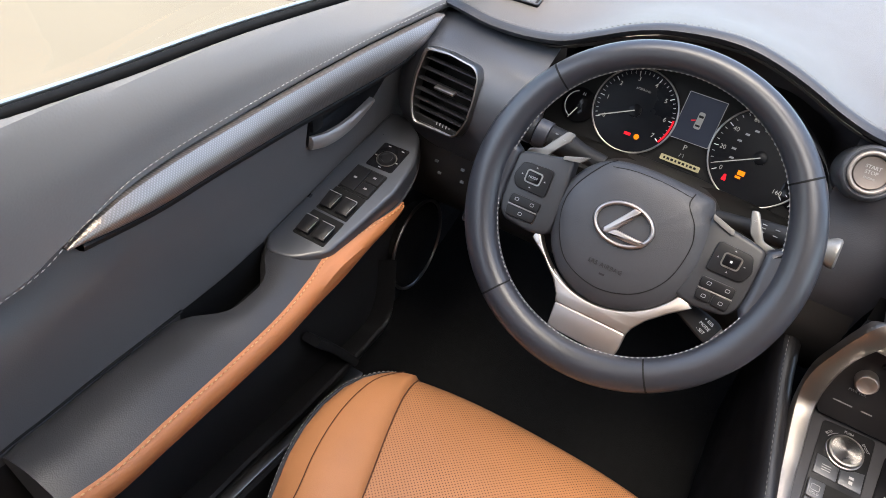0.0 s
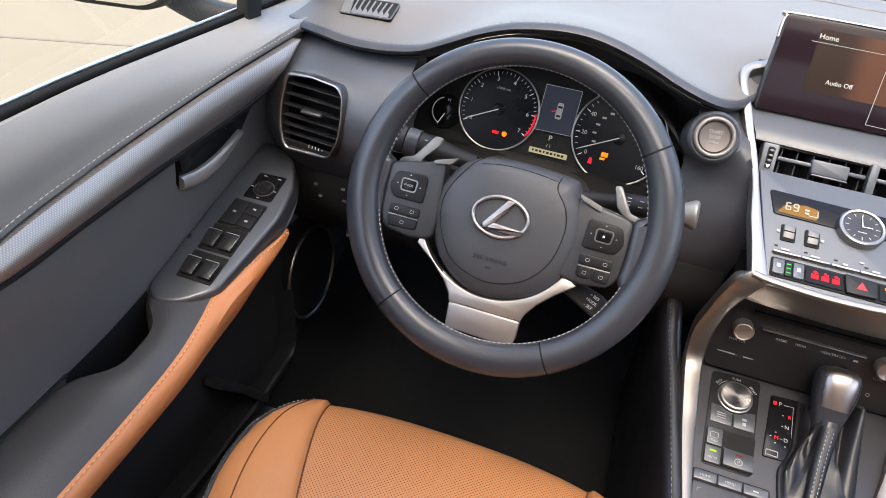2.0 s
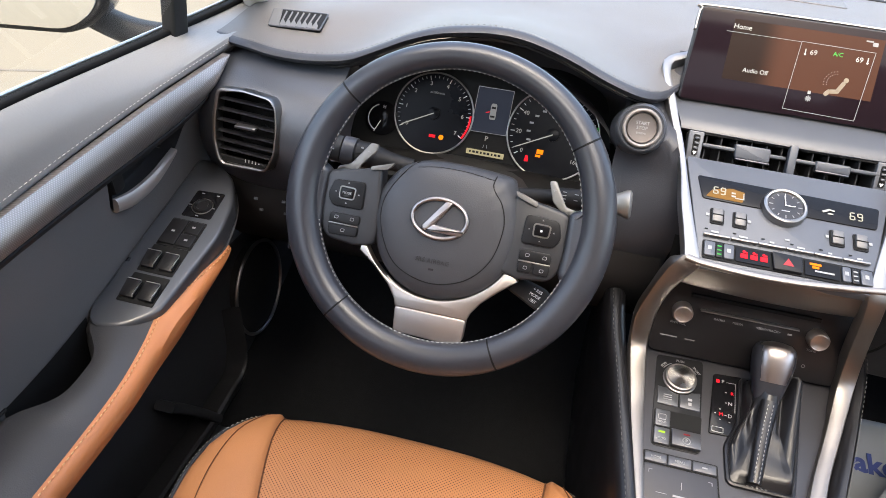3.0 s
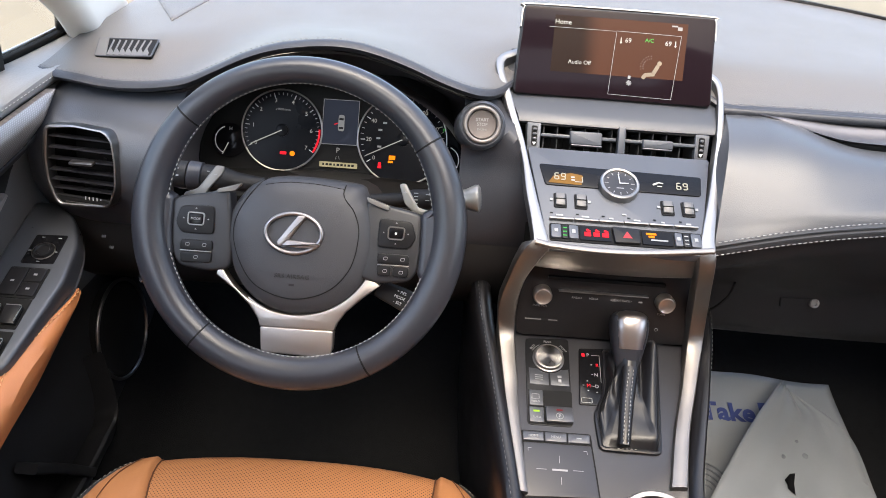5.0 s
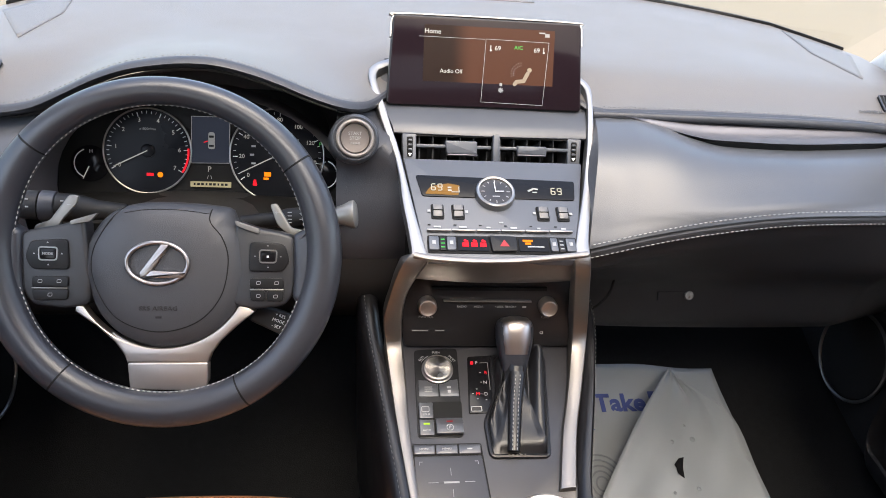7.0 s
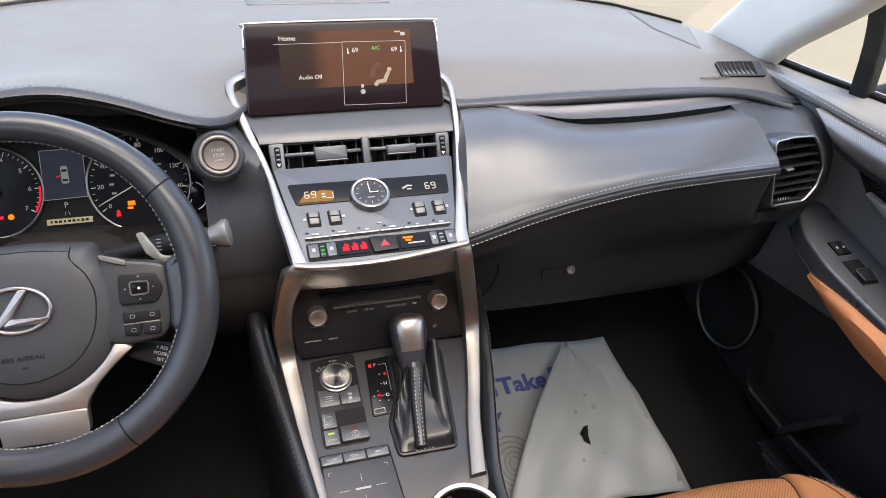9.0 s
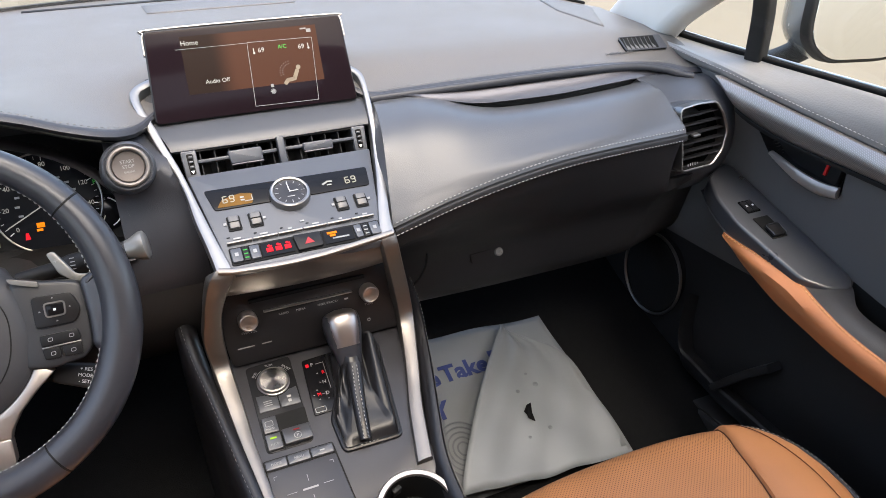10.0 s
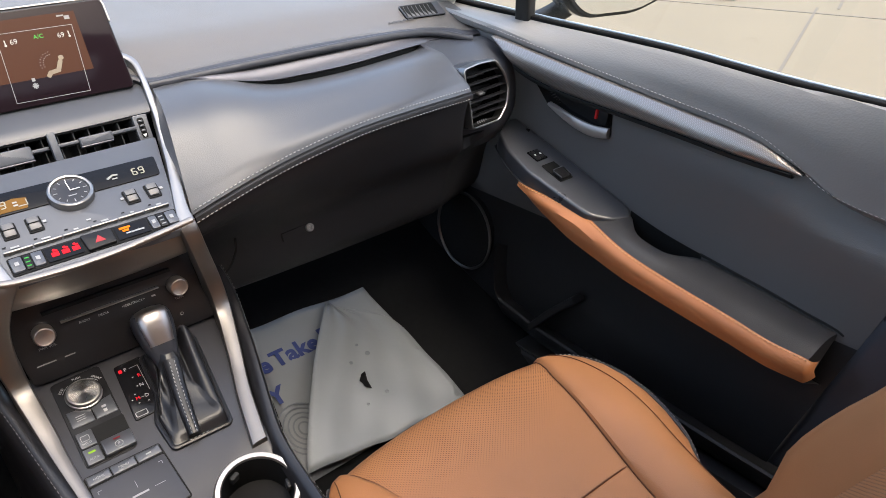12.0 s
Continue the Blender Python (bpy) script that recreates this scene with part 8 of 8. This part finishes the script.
    for h, a, b in prof:
        rows.append([kz @ Vector((a * square(math.cos(t)), b * square(math.sin(t)), h)) for t in np.linspace(0, 2 * math.pi, 40, endpoint=False)])
    kb = part("knob", grid(rows, close_v=True, caps=True), RIM, s, "smooth black leather knob")
    rows = []
    for h, a, b in [(0.006, 0.0195, 0.0180)] + [q for q in prof if 0.018 < q[0]]:
        rows.append([kz @ Vector(((a + 0.0006) * square(math.sin(t)) * 0.93, -(b + 0.0010) * square(math.cos(t)), h + 0.0008)) for t in np.linspace(-1.3, 1.3, 22)])
    part("knob_cap", grid(rows), EMBLEM, kb, "satin silver knob front")
    return s


build_shifter()


def build_cup_holder():
    m = at(T, 0.054, -0.164, 0.0006)
    c = thing("cup_holder", m.translation, "round cup holder with a silver rim", "cup holder")
    part("rim", turned([(0.0402, -0.012), (0.0402, 0.0020), (0.0415, 0.0042), (0.0465, 0.0042), (0.0485, 0.0016), (0.0485, -0.004)], m, 56, caps=False), SPOKE, c, "satin silver cup holder rim")
    part("well", turned([(0.0402, 0.001), (0.0398, -0.003), (0.037, -0.05), (0.001, -0.05)], m, 48, caps=False), BLACK, c, "black cup well")
    for a in (110, 230, 350):
        part("clip", box(at(m, 0.036 * math.cos(radians(a)), 0.036 * math.sin(radians(a)), -0.012) @ pose(0, 0, 0, 0, 0, a), 0.006, 0.012, 0.014, 0.002), CHARCOAL, c)
    return c


build_cup_holder()


# ---------- floor mat of paper, cable, pedals ----------
def build_paper():
    slope = Vector((0, 1, 0.40)).normalized()
    m = axes((0.36, 0.21, floor_height(0.21) + 0.006), (1, 0, 0), slope)
    pz = lambda x, y: Vector((x, y, floor_height(y) + 0.007))
    mat = thing("paper_floor_mat", (0.36, 0.2, 0.2), "creased white paper floor mat with blue print, one corner folded back", "paper mat")
    rows = []
    for v in np.linspace(0, 1, 26):
        y = 0.06 + 0.30 * v
        left, right = 0.185 + 0.068 * v, 0.512 - 0.014 * v
        rows.append([pz(left + (right - left) * u, y - 0.018 * u * v) + Vector((0, 0, 0.0035 * math.sin(9 * u + 4 * v) * math.sin(7 * v) + 0.004 * u)) for u in np.linspace(0, 1, 24)])
    thick(part("sheet", grid(rows), PAPER, mat), 0.0006)
    # folded flap: raised and curled along its free edge
    crest = curve([(0.190, 0.045, 0), (0.217, 0.088, 0), (0.318, 0.222, 0), (0.375, 0.293, 0), (0.410, 0.336, 0)], 26)
    def flap(k, u):
        """A point of the flap: k along its free edge, u from there to its fold."""
        i = min(24, int(k * 25))
        c = crest[i].lerp(crest[i + 1], k * 25 - i)
        right = along([(0.0, 0.520), (0.3, 0.513), (0.75, 0.500), (1.0, 0.425)], k)[0]
        lift = (0.036 * math.sin(math.pi * min(1, 0.25 + 0.75 * k)) + 0.010) * 1.12
        x = c.x + (right - c.x) * u
        crumple = 0.0035 * math.sin(11 * u + 5 * k) * math.sin(8 * k + 2 * u) + 0.002 * math.sin(23 * u - 9 * k)
        return pz(x, c.y - 0.012 * u * k) + Vector((0, 0, 0.004 + lift * (1 - u) ** 1.35 + crumple * min(1, 6 * u)))
    thick(part("folded_flap", grid([[flap(k, u) for u in np.linspace(0, 1, 28)] for k in np.linspace(0, 1, 28)]), PAPER, mat, "pale shiny back of the folded corner"), 0.0006)
    # blue print on the sheet
    W = lambda x, y, h: axes(pz(x, y) + Vector((0, 0, h)), (1, 0, 0.01), slope)
    part("print", lettering("Take", W(0.3035, 0.2765, 0.0045), 0.0335, bold=0.0016), BLUE, mat, "blue printed words")
    part("print", lettering("e", W(0.2400, 0.2745, 0.0045), 0.034, bold=0.0016), BLUE, mat)
    part("print", lettering("P", W(0.3690, 0.2785, 0.0062), 0.034, bold=0.0016), BLUE, mat)
    part("print", lettering("Y", W(0.2290, 0.2120, 0.0045), 0.034, bold=0.0016), BLUE, mat)
    nz = (0, -0.37, 0.93)
    for r in (0.010, 0.018, 0.026, 0.034, 0.042):
        pts = [W(0.238, 0.140, 0.0042) @ Vector((r * math.cos(a), 1.2 * r * math.sin(a), 0)) for a in np.linspace(0.4, 5.6, 30)]
        part("print", sweep(pts, round_profile(0.0030, 0.0006, 0.0002, 1), up=nz), PRINT, mat, "faint grey printed ring")
    # torn hole and a scuff
    hole = bmesh.new()
    hole.faces.new([hole.verts.new(flap(k, u) + Vector((0, 0, 0.003))) for k, u in ((0.345, 0.375), (0.385, 0.40), (0.395, 0.435), (0.33, 0.435), (0.275, 0.45), (0.30, 0.405), (0.325, 0.395))])
    thick(part("torn_hole", hole, CARPET, mat, "dark torn hole"), 0.001)
    for k, u, d in ((0.47, 0.33, 0.004), (0.52, 0.5, 0.005), (0.24, 0.55, 0.004), (0.60, 0.42, 0.003), (0.2, 0.4, 0.003)):
        part("scuff", turned([(0, 0), (d, 0), (d * 0.7, 0.0006), (0, 0.0008)], axes(flap(k, u) + Vector((0, 0, 0.0012)), (1, 0, 0), slope), 9), PRINT, mat)
    return mat


build_paper()
cable = part("cable", sweep(curve([(0.190, 0.150, 0.560), (0.187, 0.150, 0.540), (0.176, 0.152, 0.520), (0.168, 0.160, 0.508), (0.160, 0.18, 0.50)], 20), circle(0.0018, 8), up=(0, 1, 0)), BLACK)
tagged(cable, "thin black cable hanging below the glovebox", "cable")
pedal = thing("pedal_set", (-0.33, 0.52, 0.34), "dark rubber brake and accelerator pedals in the footwell", "pedals")
part("brake_pedal", box(pose(-0.37, 0.47, 0.40, -50), 0.10, 0.07, 0.012, 0.004), RUBBER, pedal)
part("brake_arm", box(pose(-0.37, 0.50, 0.48, 15), 0.014, 0.012, 0.16, 0.003), CHARCOAL, pedal)
part("accelerator", box(pose(-0.24, 0.48, 0.37, -52), 0.05, 0.14, 0.012, 0.004), RUBBER, pedal)
